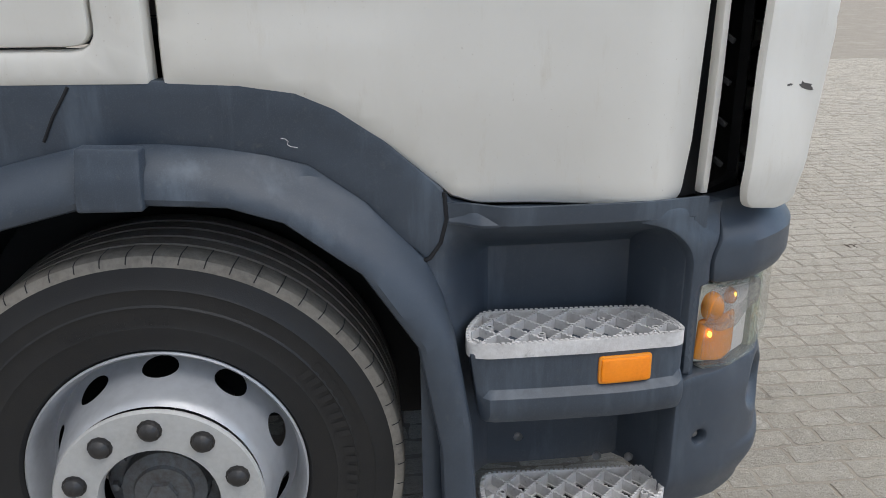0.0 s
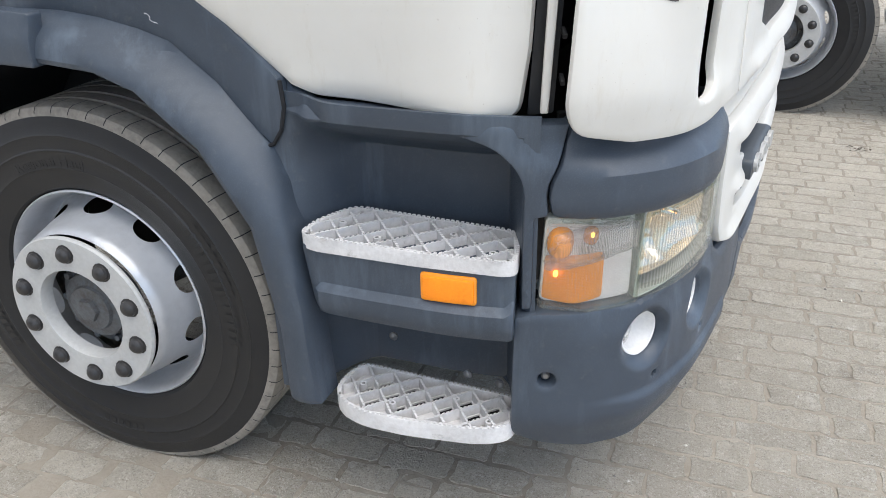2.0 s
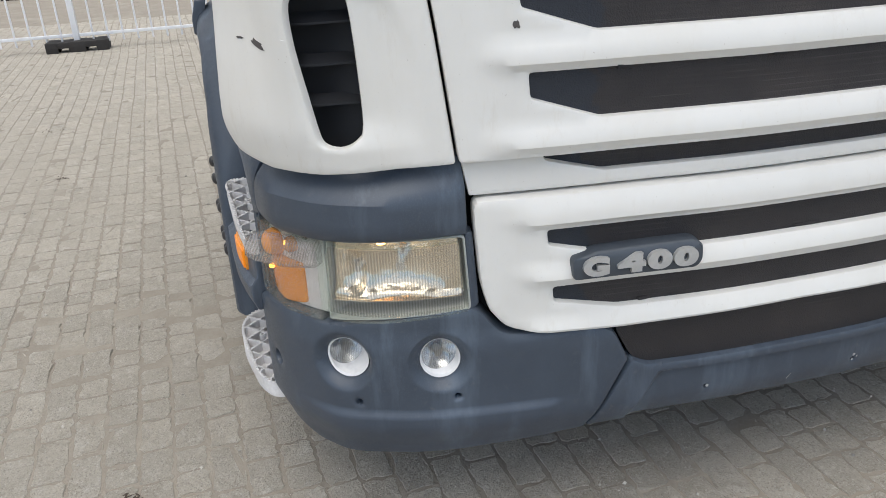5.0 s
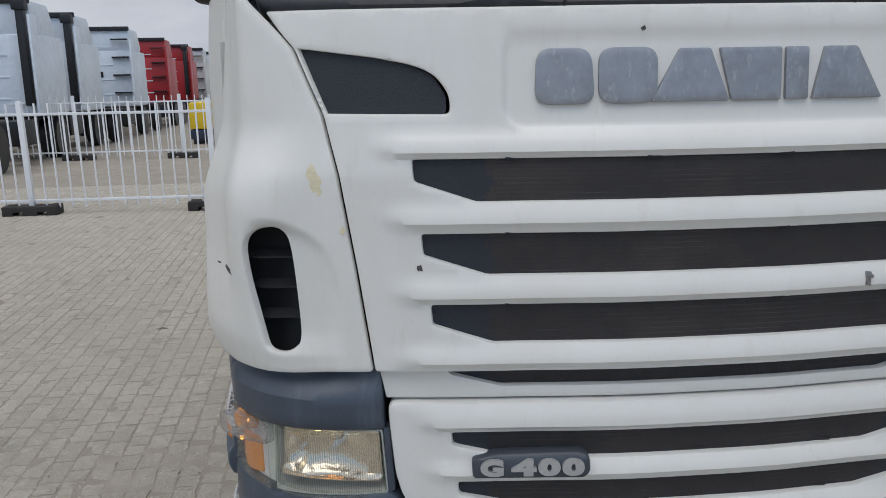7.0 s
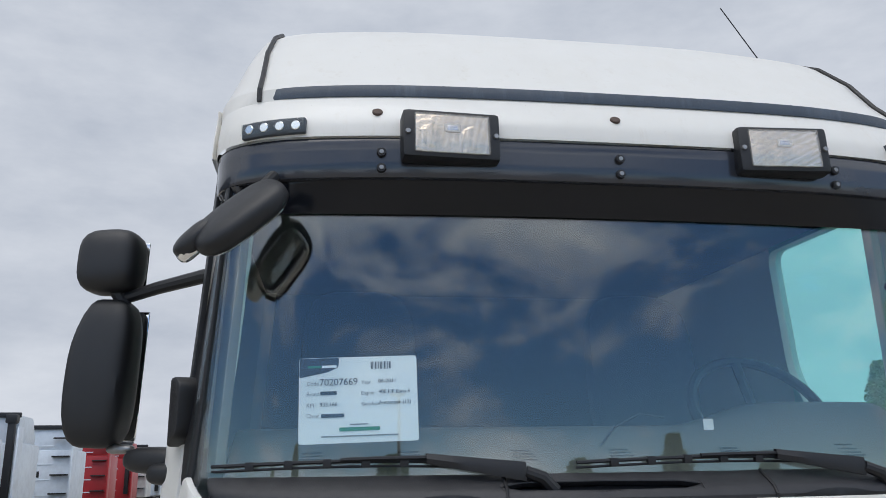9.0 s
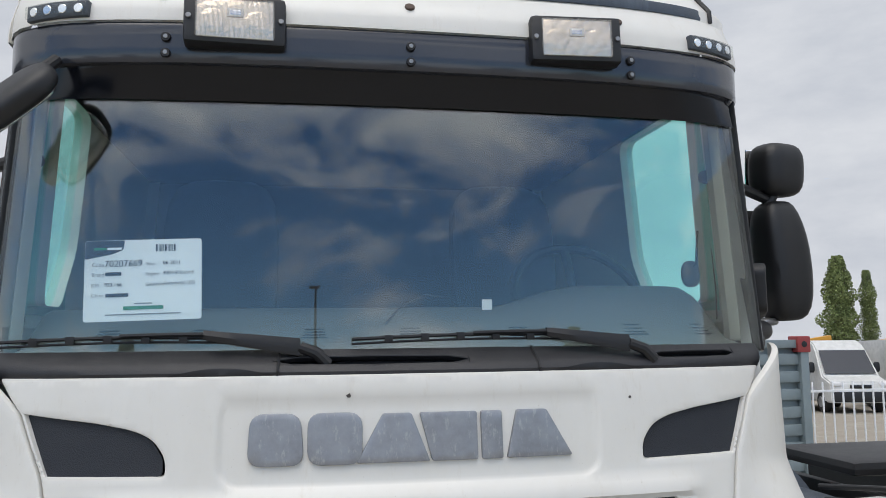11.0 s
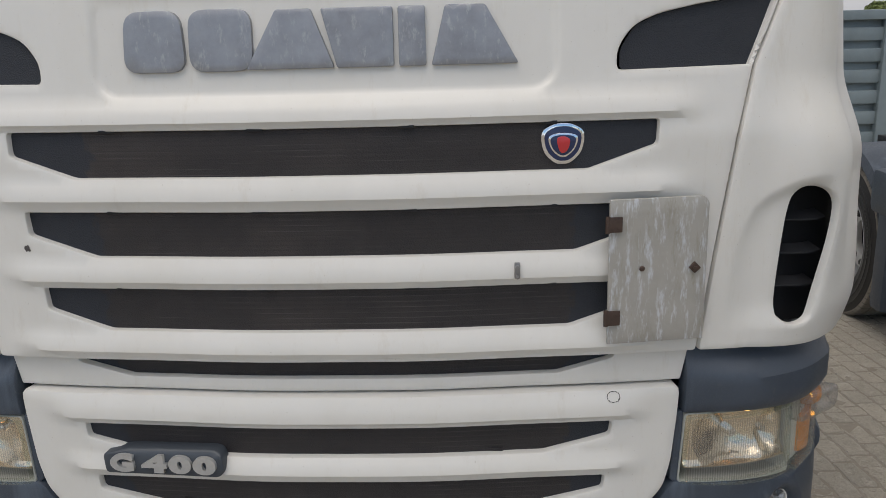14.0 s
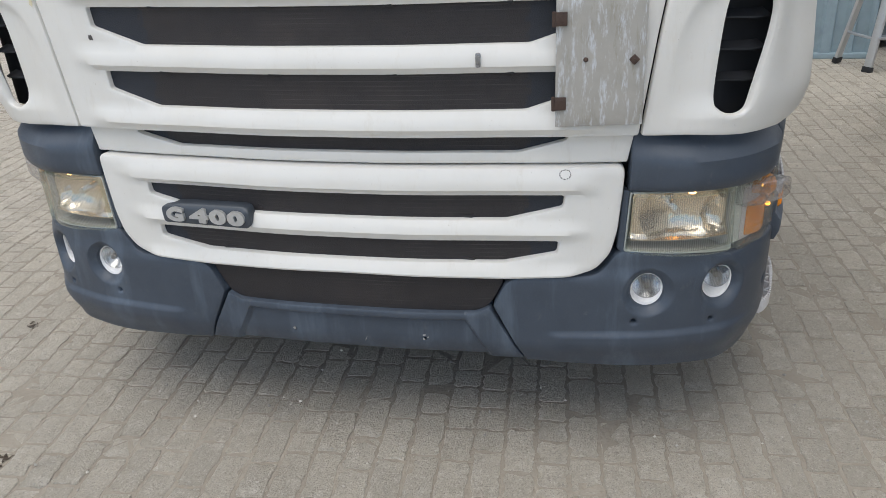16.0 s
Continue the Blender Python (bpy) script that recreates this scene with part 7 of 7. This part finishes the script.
for x, y in prof2:
    lo_.append(bm.verts.new((x, y, .02)))
    hi_.append(bm.verts.new((x, y, 2.3)))
for k in range(len(ys) - 1):
    bm.faces.new((lo_[k], lo_[k + 1], hi_[k + 1], hi_[k]))
bmesh.ops.recalc_face_normals(bm, faces=bm.faces)
part("corrugated_wall", bm, CONTBLUE, cont2, smooth=False)
part("body", box_bm((-4.5, 1.2, .0), (-.05, 2.90, 2.35), .02), CONTBLUE, cont2)
part("bottom_rail", box_bm((-.06, 1.2, 0), (.01, 2.92, .05), .008), CONTBLUE, cont2)

# ladder standing by the containers
ladder = thing("step_ladder", "aluminium step ladder standing open on the pavers", "ladder", at=(-5.3, 2.7, -ground_drop(-5.3)))
for a, b, dz in (((-.25, -.10), (.05, .16), 1), ((.12, .06), (-.05, .26), 1), ((-.25, .40), (.05, .30), 1), ((.12, .52), (-.05, .36), 1)):
    lo3, hi3 = Vector((a[0], a[1], 0)), Vector((b[0], b[1], 1.7))
    bm = bmesh.new()
    d = (hi3 - lo3)
    m_ = Matrix.Translation(lo3) @ d.to_track_quat("Z", "Y").to_matrix().to_4x4()
    box(bm, (-.035, -.013, .03), (.035, .013, d.length), .004, m_)
    part("leg", bm, ALU, ladder)
    part("rubber_foot", box_bm((-.042, -.02, 0), (.042, .02, .05), .006, m_), BLACK, ladder)
for k in range(1, 6):
    q = k / 6
    a = Vector((.12, .06, 0)).lerp(Vector((-.05, .26, 1.7)), q)
    b = Vector((.12, .52, 0)).lerp(Vector((-.05, .36, 1.7)), q)
    part("rung", box_bm((a.x - .04, a.y, a.z - .012), (a.x + .04, b.y, a.z + .012), .004), ALU, ladder)
a, b = Vector((-.25, -.10, 0)).lerp(Vector((.05, .16, 1.7)), .16), Vector((.12, .06, 0)).lerp(Vector((-.05, .26, 1.7)), .16)
part("brace", rod([a, b], .012), ALU, ladder)

# the tractor standing alongside
near = thing("parked_tractor", "cream white tractor standing alongside with dark mudguards", "truck")
NY = 2.66
for x, conv in ((.115, True), (-3.38, False)):
    m = pose(x, NY + .12, .482 - ground_drop(x), 0, 0, 0) @ pose(0, 0, 0, -90, 0, 0)
    make_wheel(near, m, "front_wheel" if conv else "rear_wheel", conv)
part("cab", box_bm((-.75, NY + .06, 1.02), (1.75, NY + 2.4, 3.0), .10), WHITE_FAR, near, "cream painted cab")
bm = bmesh.new()
box(bm, (.66, NY - .06, .46), (1.70, NY + .5, 1.05), .06)
part("step_cladding", bm, WHITE_FAR, near)
for z in (.40, .76):
    stp = part("step", box_bm((.72, NY - .10, z - .05), (1.24, NY + .12, z), .02), WHITE_FAR, near, "pale step with a grey tread")
    part("step_tread", box_bm((.75, NY - .09, z - .002), (1.20, NY + .10, z + .008), .004), STEP, stp)
part("bumper", box_bm((1.45, NY + .0, .35), (1.90, NY + 2.4, .80), .08), WHITE_FAR, near)


def guard(x, r, a0, a1, mat, name, width=(-.03, .40)):
    """A curved mudguard round a wheel."""
    bm = bmesh.new()
    rings = []
    for k in range(25):
        a = radians(a0 + (a1 - a0) * k / 24)
        rings.append([bm.verts.new((x + q * math.cos(a), NY + y, .48 - ground_drop(x) + q * math.sin(a))) for q, y in ((r, width[0]), (r + .05, width[0] + .02), (r + .06, width[1]), (r + .02, width[1]), (r - .02, width[0] + .01))])
    for u, v in zip(rings, rings[1:]):
        for k in range(5):
            bm.faces.new((u[k], u[(k + 1) % 5], v[(k + 1) % 5], v[k]))
    bm.faces.new(rings[0])
    bm.faces.new(rings[-1][::-1])
    bmesh.ops.recalc_face_normals(bm, faces=bm.faces)
    return part(name, bm, mat, near, "dark grey moulded mudguard")


guard(.115, .60, -10, 190, BLACK, "front_mudguard")
rg = guard(-3.38, .56, -25, 140, PLASTIC, "rear_mudguard", (-.06, .5))
part("mudguard_panel", box_bm((-2.86, NY - .07, .10), (-2.72, NY + .5, .86), .03), PLASTIC, near)
part("mudguard_corner", box_bm((-2.95, NY - .09, .66), (-2.48, NY + .42, .92), .05), PLASTIC, near)
part("side_marker", box_bm((-2.70, NY - .10, .68), (-2.67, NY - .085, .76), .005), AMBERLENS, near, "amber side marker")
part("tank", shell(pose(-1.75, NY + .35, .62), .78, .40, .36, 5, 24), WHITE_FAR, near, "cream tank with rounded ends")
part("mud_flap", box_bm((-4.0, NY + .0, .12), (-3.97, NY + .5, .75), .005), BLACK, near)
for y in (NY + .75, NY + 1.6):
    part("frame_rail", box_bm((-4.6, y - .04, .62), (.6, y + .04, .90), .01), BLACK, near)
part("coupling_plate", box_bm((-3.5, NY + .55, 1.02), (-2.6, NY + 1.6, 1.12), .05), BLACK, near)
for x0, y0, x1, y1, z in ((-2.6, .3, -1.7, .7, .98), (-2.4, .2, -1.5, 1.1, .94), (-2.2, .6, -1.2, .4, 1.0)):
    part("air_line", rod([(x0, NY + y0, z), ((x0 + x1) / 2, NY + y0 + .1, z + .06), (x1, NY + y1, z)], .018), BLACK, near)
part("crossmember", box_bm((-2.3, NY + .2, .80), (-2.1, NY + 1.9, .96), .02), RUST, near)


# vans behind the fence on the far side
def make_van(paint, label):
    v = thing("van", label, "van", "vans parked behind the fence")
    bm = bmesh.new()
    # side outline swept across the width: nose, screen, roof, tail
    prof3 = [(0, .35), (.02, .85), (.10, 1.05), (.75, 1.25), (1.45, 2.15), (1.75, 2.42), (2.1, 2.52), (5.6, 2.52), (5.75, 2.4), (5.8, .4)]
    left = [bm.verts.new((-x, -.98 + (.12 if z > 1.4 else 0), z)) for x, z in prof3]
    right = [bm.verts.new((-x, .98 - (.12 if z > 1.4 else 0), z)) for x, z in prof3]
    n = len(prof3)
    for k in range(n):
        bm.faces.new((left[k], left[(k + 1) % n], right[(k + 1) % n], right[k]))
    bm.faces.new(left[::-1])
    bm.faces.new(right)
    bmesh.ops.recalc_face_normals(bm, faces=bm.faces)
    bmesh.ops.bevel(bm, geom=list(bm.edges), offset=.05, segments=2, affect="EDGES")
    part("body", bm, paint, v)
    bm = bmesh.new()
    f = [bm.verts.new(p) for p in ((-.80, -.86, 1.31), (-.80, .86, 1.31), (-1.42, .80, 2.13), (-1.42, -.80, 2.13))]
    bm.faces.new(f)
    for w in f:
        w.co += Vector((.06, 0, .02))
    part("windscreen", bm, GLOSSBLACK, v, "dark glass")
    for y in (-1, 1):
        bm = bmesh.new()
        f = [bm.verts.new((x, y * .97 if z < 1.4 else y * .875, z)) for x, z in ((-1.0, 1.36), (-2.2, 1.36), (-2.2, 2.05), (-1.55, 2.05))]
        bm.faces.new(f)
        part("side_glass", bm, GLOSSBLACK, v)
        part("headlamp", shell(pose(-.10, y * .78, .98), .10, .18, .10, 3, 12), MILKY, v)
        part("mirror", shell(pose(-1.25, y * 1.12, 1.55), .06, .10, .18, 4, 12), BLACK, v)
    part("lower_grille", box_bm((-.06, -.9, .38), (.03, .9, .72), .04), BLACK, v)
    part("upper_grille", box_bm((-.04, -.35, .84), (.035, .35, .95), .02), BLACK, v)
    for x in (-.95, -4.5):
        for y in (-.88, .88):
            w = part("wheel", cyl_bm(.36, .24, pose(x, y - .12, .36, 90, 0, 0) @ pose(0, 0, -.24), 20), RUBBER, v)
            part("rim", cyl_bm(.22, .26, pose(x, y - .13, .36, 90, 0, 0) @ pose(0, 0, -.26), 16), ALU, w)
    return v


for (x, y), paint, label, yaw in (((-22.6, 18.4), WHITE_FAR, "white delivery van with dark lower grille", -14), ((-21.3, 21.0), WHITE_FAR, "white delivery van with dark lower grille", -14), ((-24.6, 16.6), NAVY, "dark blue delivery van parked in the row", -14), ((-20.2, 23.6), WHITE_FAR, "white delivery van with dark lower grille", -14)):
    make_van(paint, label).matrix_basis = pose(x, y, -ground_drop(x), 0, -2.2, yaw)
for k, (x, y) in enumerate(((-38, 27.5), (-37, 32.0), (-36, 35.0))):
    crane = thing("loader_crane", "folded orange loader crane on a red base", "crane", at=(x, y, -ground_drop(x)))
    part("column", box_bm((-.3, -.3, 0), (.3, .3, 2.2), .03), REDDULL, crane)
    part("boom", box_bm((-.2, -1.6, 2.35), (.2, 1.3, 2.75), .05), ORANGEPAINT, crane)
    part("jib", box_bm((-.16, -1.2, 2.7), (.16, 1.2, 3.0), .05, pose(0, 0, 0, 8, 0, 0)), ORANGEPAINT, crane)
    part("ram", rod([(0, -1.0, 2.3), (0, .4, 2.0)], .07), STEEL, crane)


# poplars
def make_tree(h, w, seed, label, name="poplar_tree", low=.08, leaves=5200, leaf=.032):
    rnd = random.Random(seed)
    t = thing(name, label, "tree", "trees beyond the yard")
    part("trunk", rod([(0, 0, 0), (.05, .03, h * .4), (.02, 0, h * .9)], [w * .10, w * .06, w * .01], 8), BARK, t)
    bm = bmesh.new()
    for k in range(22):
        z = h * (low + (.86 - low) * rnd.random())
        a = rnd.uniform(0, 6.28)
        r = w * .24 * math.sin(math.pi * min(1, (z / h) * .85 + .12)) ** .7
        tube(bm, [(0, 0, z), (r * .5 * math.cos(a), r * .5 * math.sin(a), z + h * .05), (r * math.cos(a), r * math.sin(a), z + h * .13)], [w * .02, w * .012, w * .004], 5, False)
    tagged(part("limb", bm, BARK, t), kind="stuff")
    verts, faces = [], []
    for k in range(leaves):
        q = rnd.random() ** .9
        z = h * (low + (1 - low) * q)
        prof = math.sin(math.pi * min(1.0, (q * .80 + .18))) ** .45
        lump = .75 + .35 * noise.noise(Vector((z * .9 + seed, rnd.random() * .2, seed)))
        a = rnd.uniform(0, 6.28)
        lump2 = .72 + .5 * noise.noise(Vector((math.cos(a) * 1.7, math.sin(a) * 1.7, z * .55 + seed * 3)))
        r = w * .5 * prof * lump * lump2 * rnd.random() ** .35
        c = Vector((r * math.cos(a), r * math.sin(a), z))
        s = w * leaf * (0.6 + rnd.random())
        u = Vector((rnd.gauss(0, 1), rnd.gauss(0, 1), rnd.gauss(0, 1))).normalized()
        v = u.orthogonal().normalized()
        i = len(verts)
        verts += [c + u * s, c + v * s * .6, c - u * s * .9, c - v * s * .6]
        faces.append((i, i + 1, i + 2, i + 3))
    me = bpy.data.meshes.new("crown")
    me.from_pydata(verts, [], faces)
    tagged(part("crown", me, LEAF, t, smooth=False), kind="stuff")
    return t


for x, y, h, w, sd in ((-58, 43.6, 10.3, 5.6, 1), (-58.5, 46.6, 9.2, 3.2, 2)):
    make_tree(h, w * .78, sd, "tall narrow poplar in pale green leaf", leaves=16000, leaf=.020).matrix_basis = pose(x, y, -ground_drop(x))
make_tree(4.6, 3.6, 7, "low round bushy tree in fresh leaf", "bushy_tree", .15).matrix_basis = pose(-44, 21.5, -ground_drop(-44))
for k in range(9):
    a = radians(-38 + 9 * k)
    make_tree(6.5 + (k * 37 % 5) * .7, 6.0, 30 + k, "broad leafy tree at the edge of the yard", "broad_tree", .2).matrix_basis = pose(62 * math.cos(a), 62 * math.sin(a), 0)
pole = thing("lamp_post", "thin grey lamp post beyond the containers", "lamp post", at=(-40, 25.2, -ground_drop(-40)))
part("pole", rod([(0, 0, 0), (0, 0, 6.5)], [.07, .04], 8), STEEL, pole)
part("lamp_head", box_bm((-.12, -.3, 6.45), (.12, .1, 6.55), .02), STEEL, pole)

far_pole = thing("lamp_post", "tall grey lamp post with a flat lamp head across the yard", "lamp post", at=(45, -1.4, 0))
part("pole", rod([(0, 0, 0), (0, 0, 10.2)], [.14, .09], 8), STEEL, far_pole)
part("lamp_head", box_bm((-.15, -.55, 10.15), (.15, .35, 10.32), .03), STEEL, far_pole)
# a hall with an outside stair along the edge of the yard, seen in the glass alone
hall = thing("yard_hall", "long dark grey hall with an outside stair at the yard's edge", "building", at=(-12, -20, 0))
part("wall", box_bm((-14, -9, -1.0), (9, 0, 6.4), .02), HALLGREY, hall)
part("roof", box_bm((-14.2, -9.2, 6.4), (9.2, .3, 6.75), .04), NAVY, hall)
bm = bmesh.new()
for k in range(26):
    box(bm, (9.2 + k * .28, -1.4, 6.1 - k * .24), (9.56 + k * .28, -.2, 6.16 - k * .24), 0)
part("stair", bm, HALLGREY, hall)
for y in (-1.4, -.2):
    part("stringer", rod([(9.2, y, 6.0), (16.5, y, -.1)], .09, 4), NAVY, hall)
    part("handrail", rod([(9.0, y, 7.1), (9.2, y, 7.1), (16.5, y, 1.0)], .04, 6), STEEL, hall)
    for k in range(7):
        part("baluster", rod([(9.4 + k * 1.16, y, 5.85 - k * .97), (9.4 + k * 1.16, y, 6.95 - k * .97)], .03, 6), STEEL, hall)

# ---- ground: one sheet of sand and grit, level at the truck and falling away behind, with pavers on it ----
xs_ = [-400, -150, -60, -30, -20, -14, -9, -6, -4, -3, -2, -1, 0, 2, 6, 20, 80, 300]
ys_ = [-300, -80, -30, -15, -8, -4, 0, 4, 8, 15, 30, 80, 300]
gv = [(x, y, -ground_drop(x) - .0019) for x in xs_ for y in ys_]
ny_ = len(ys_)
gf = [(i * ny_ + j, (i + 1) * ny_ + j, (i + 1) * ny_ + j + 1, i * ny_ + j + 1) for i in range(len(xs_) - 1) for j in range(ny_ - 1)]
me = bpy.data.meshes.new("ground")
me.from_pydata(gv, [], gf)
ground = part("ground", me, GRIT, smooth=False)
tagged(ground, "paved yard of worn grey concrete pavers with sandy joints", "ground", kind="structure")

LONG, WIDE, JOINT, TURN = .205, .099, .004, radians(4.0)
rnd = random.Random(11)


def paver_shape(r, length, fine=True):
    """The worn outline of a paver: corners knocked off, edges ragged, its top rounded off to the joint."""
    a, b = length / 2 - JOINT / 2, WIDE / 2 - JOINT / 2
    base = []
    for sx, sy in ((-1, -1), (1, -1), (1, 1), (-1, 1)):
        k1, k2 = r.uniform(.004, .018), r.uniform(.004, .014)
        c = [(sx * (a - k1), sy * b), (sx * a, sy * (b - k2))]
        if sx * sy > 0:
            c = c[::-1]
        base += c
        along = (-.72, -.43, -.14, .14, .43, .72) if fine and length > .15 else (-.45, .0, .45) if fine else (0,)
        if sy < 0 and sx < 0 or sy > 0 and sx > 0:
            base += [(-sx * (k + r.uniform(-.1, .1)) * a, sy * (b + r.uniform(-.006, .003))) for k in along]
        else:
            base += [(sx * (a + r.uniform(-.006, .002)), sx * (k + r.uniform(-.1, .1)) * b) for k in ((-.3, .3) if fine else (0,))]
    top, low = [], []
    for x, y in base:
        x += r.uniform(-.0038, .0032)
        y += r.uniform(-.0038, .0032)
        w = r.uniform(.002, .005)
        top.append((x - math.copysign(w, x) * min(1, abs(x) / a), y - math.copysign(w, y) * min(1, abs(y) / b), r.uniform(-.0012, .0008)))
        low.append((x, y, -.0085))
    return top, low


cos_t, sin_t = math.cos(TURN), math.sin(TURN)
NEAR = (-1.75, .95, -2.1, -.2)  # the stretch beside the steps and in front of the bumper's right-hand end
single, verts, faces = [], [], []
v = -13.0
while v < 13.0:
    u = -13.0 + rnd.random() * LONG
    while u < 9.0:
        L = LONG if rnd.random() < .50 else LONG * rnd.choice((.5, .55, .5, .75))
        cu, cv = u + L / 2, v
        x, y = cu * cos_t - cv * sin_t, cu * sin_t + cv * cos_t
        u += L
        if not (-12.5 < x < 8.5 and -11 < y < 11):
            continue
        y += .010 * noise.noise(Vector((x * .9, v * .5, 3.1)))
        lift = max(-.0012, rnd.gauss(0, .0008))
        if NEAR[0] < x < NEAR[1] and NEAR[2] < y < NEAR[3] and abs(L - LONG) < .001:
            single.append((x, y, lift))
            if len(single) <= 300:
                continue
        top, low = paver_shape(rnd, L, -4 < x < 4 and -4.5 < y < 4)
        i, n = len(verts), len(top)
        tx, ty = rnd.gauss(0, .005), rnd.gauss(0, .009)
        for px, py, pz in top + low:
            wx, wy = x + px * cos_t - py * sin_t, y + px * sin_t + py * cos_t
            verts.append((wx, wy, -ground_drop(wx) + pz + lift + (px * tx + py * ty if pz > -.006 else 0)))
        faces.append(tuple(range(i, i + n)))
        for k in range(n):
            faces.append((i + k, i + n + k, i + n + (k + 1) % n, i + (k + 1) % n))
    v += WIDE
me = bpy.data.meshes.new("paver_field")
me.from_pydata(verts, [], faces)
me.validate()
tagged(part("paver_field", me, PAVER, ground, "field of worn grey pavers", smooth=False), kind="stuff")
shapes = []
for k in range(14):
    top, low = paver_shape(rnd, LONG)
    n = len(top)
    me = bpy.data.meshes.new("paver")
    me.from_pydata(top + low, [], [tuple(range(n))] + [(j, n + j, n + (j + 1) % n, (j + 1) % n) for j in range(n)])
    me.materials.append(PAVER)
    shapes.append(me)
for k, (x, y, lift) in enumerate(single[:300]):
    ob = new("paver", shapes[k % 14])
    ob.parent = ground
    ob.matrix_basis = pose(x, y, lift - ground_drop(x), rnd.gauss(0, .25), rnd.gauss(0, .15), math.degrees(TURN) + (180 if rnd.random() < .5 else 0))

# loose grit and small pebbles strewn over the stones
verts, faces = [], []
for k in range(5200):
    x, y = rnd.uniform(-6, 3), rnd.uniform(-5, 5.5)
    s = rnd.choice((.002, .0025, .003, .0035, .006)) * rnd.uniform(.7, 1.4)
    i, z = len(verts), -ground_drop(x) + .001
    verts += [(x + s * rnd.uniform(.6, 1.2) * cx, y + s * rnd.uniform(.6, 1.2) * cy, z + s * cz) for cx, cy, cz in ((1, 0, .1), (0, 1, .2), (-1, 0, .1), (0, -1, .2), (0, 0, 1.1), (.1, 0, -.6))]
    faces += [(i, i + 1, i + 4), (i + 1, i + 2, i + 4), (i + 2, i + 3, i + 4), (i + 3, i, i + 4), (i + 1, i, i + 5), (i + 2, i + 1, i + 5), (i + 3, i + 2, i + 5), (i, i + 3, i + 5)]
me = bpy.data.meshes.new("loose_grit")
me.from_pydata(verts, [], faces)
tagged(part("loose_grit", me, PEBBLE, None, smooth=False), "pale grit and small pebbles strewn on the pavers", "grit", kind="stuff")
# a few clumps of dry dark leaf litter
for k, (x, y, s) in enumerate(((.42, -1.16, .035), (.95, -.55, .03), (1.3, -1.5, .05), (-.35, -1.62, .03), (1.7, 1.5, .04), (-4.9, -2.6, .12), (-3.6, -2.3, .05), (.6, 2.1, .06))):
    bm = bmesh.new()
    for j in range(16):
        c = Vector((rnd.gauss(0, s * .6), rnd.gauss(0, s * .45), rnd.uniform(.001, .004)))
        a = rnd.uniform(0, 6.28)
        d, e = Vector((math.cos(a), math.sin(a), rnd.uniform(-.1, .25))) * rnd.uniform(.005, .014), Vector((-math.sin(a), math.cos(a), 0)) * rnd.uniform(.002, .006)
        q = [bm.verts.new(c + p) for p in (d, e, -d, -e)]
        bm.faces.new(q)
        q2 = [bm.verts.new(c + p - Vector((0, 0, .0012))) for p in (d, e, -d, -e)]
        bm.faces.new(q2[::-1])
        for m_ in range(4):
            bm.faces.new((q[m_], q2[m_], q2[(m_ + 1) % 4], q[(m_ + 1) % 4]))
    for vv in bm.verts:
        vv.co += Vector((x, y, -ground_drop(x)))
        vv.co.z = max(vv.co.z, -ground_drop(x) + .0005)
    tagged(part("leaf_litter", bm, LITTER, None, smooth=False), "small clump of dry dark litter on the pavers", "litter", kind="stuff")
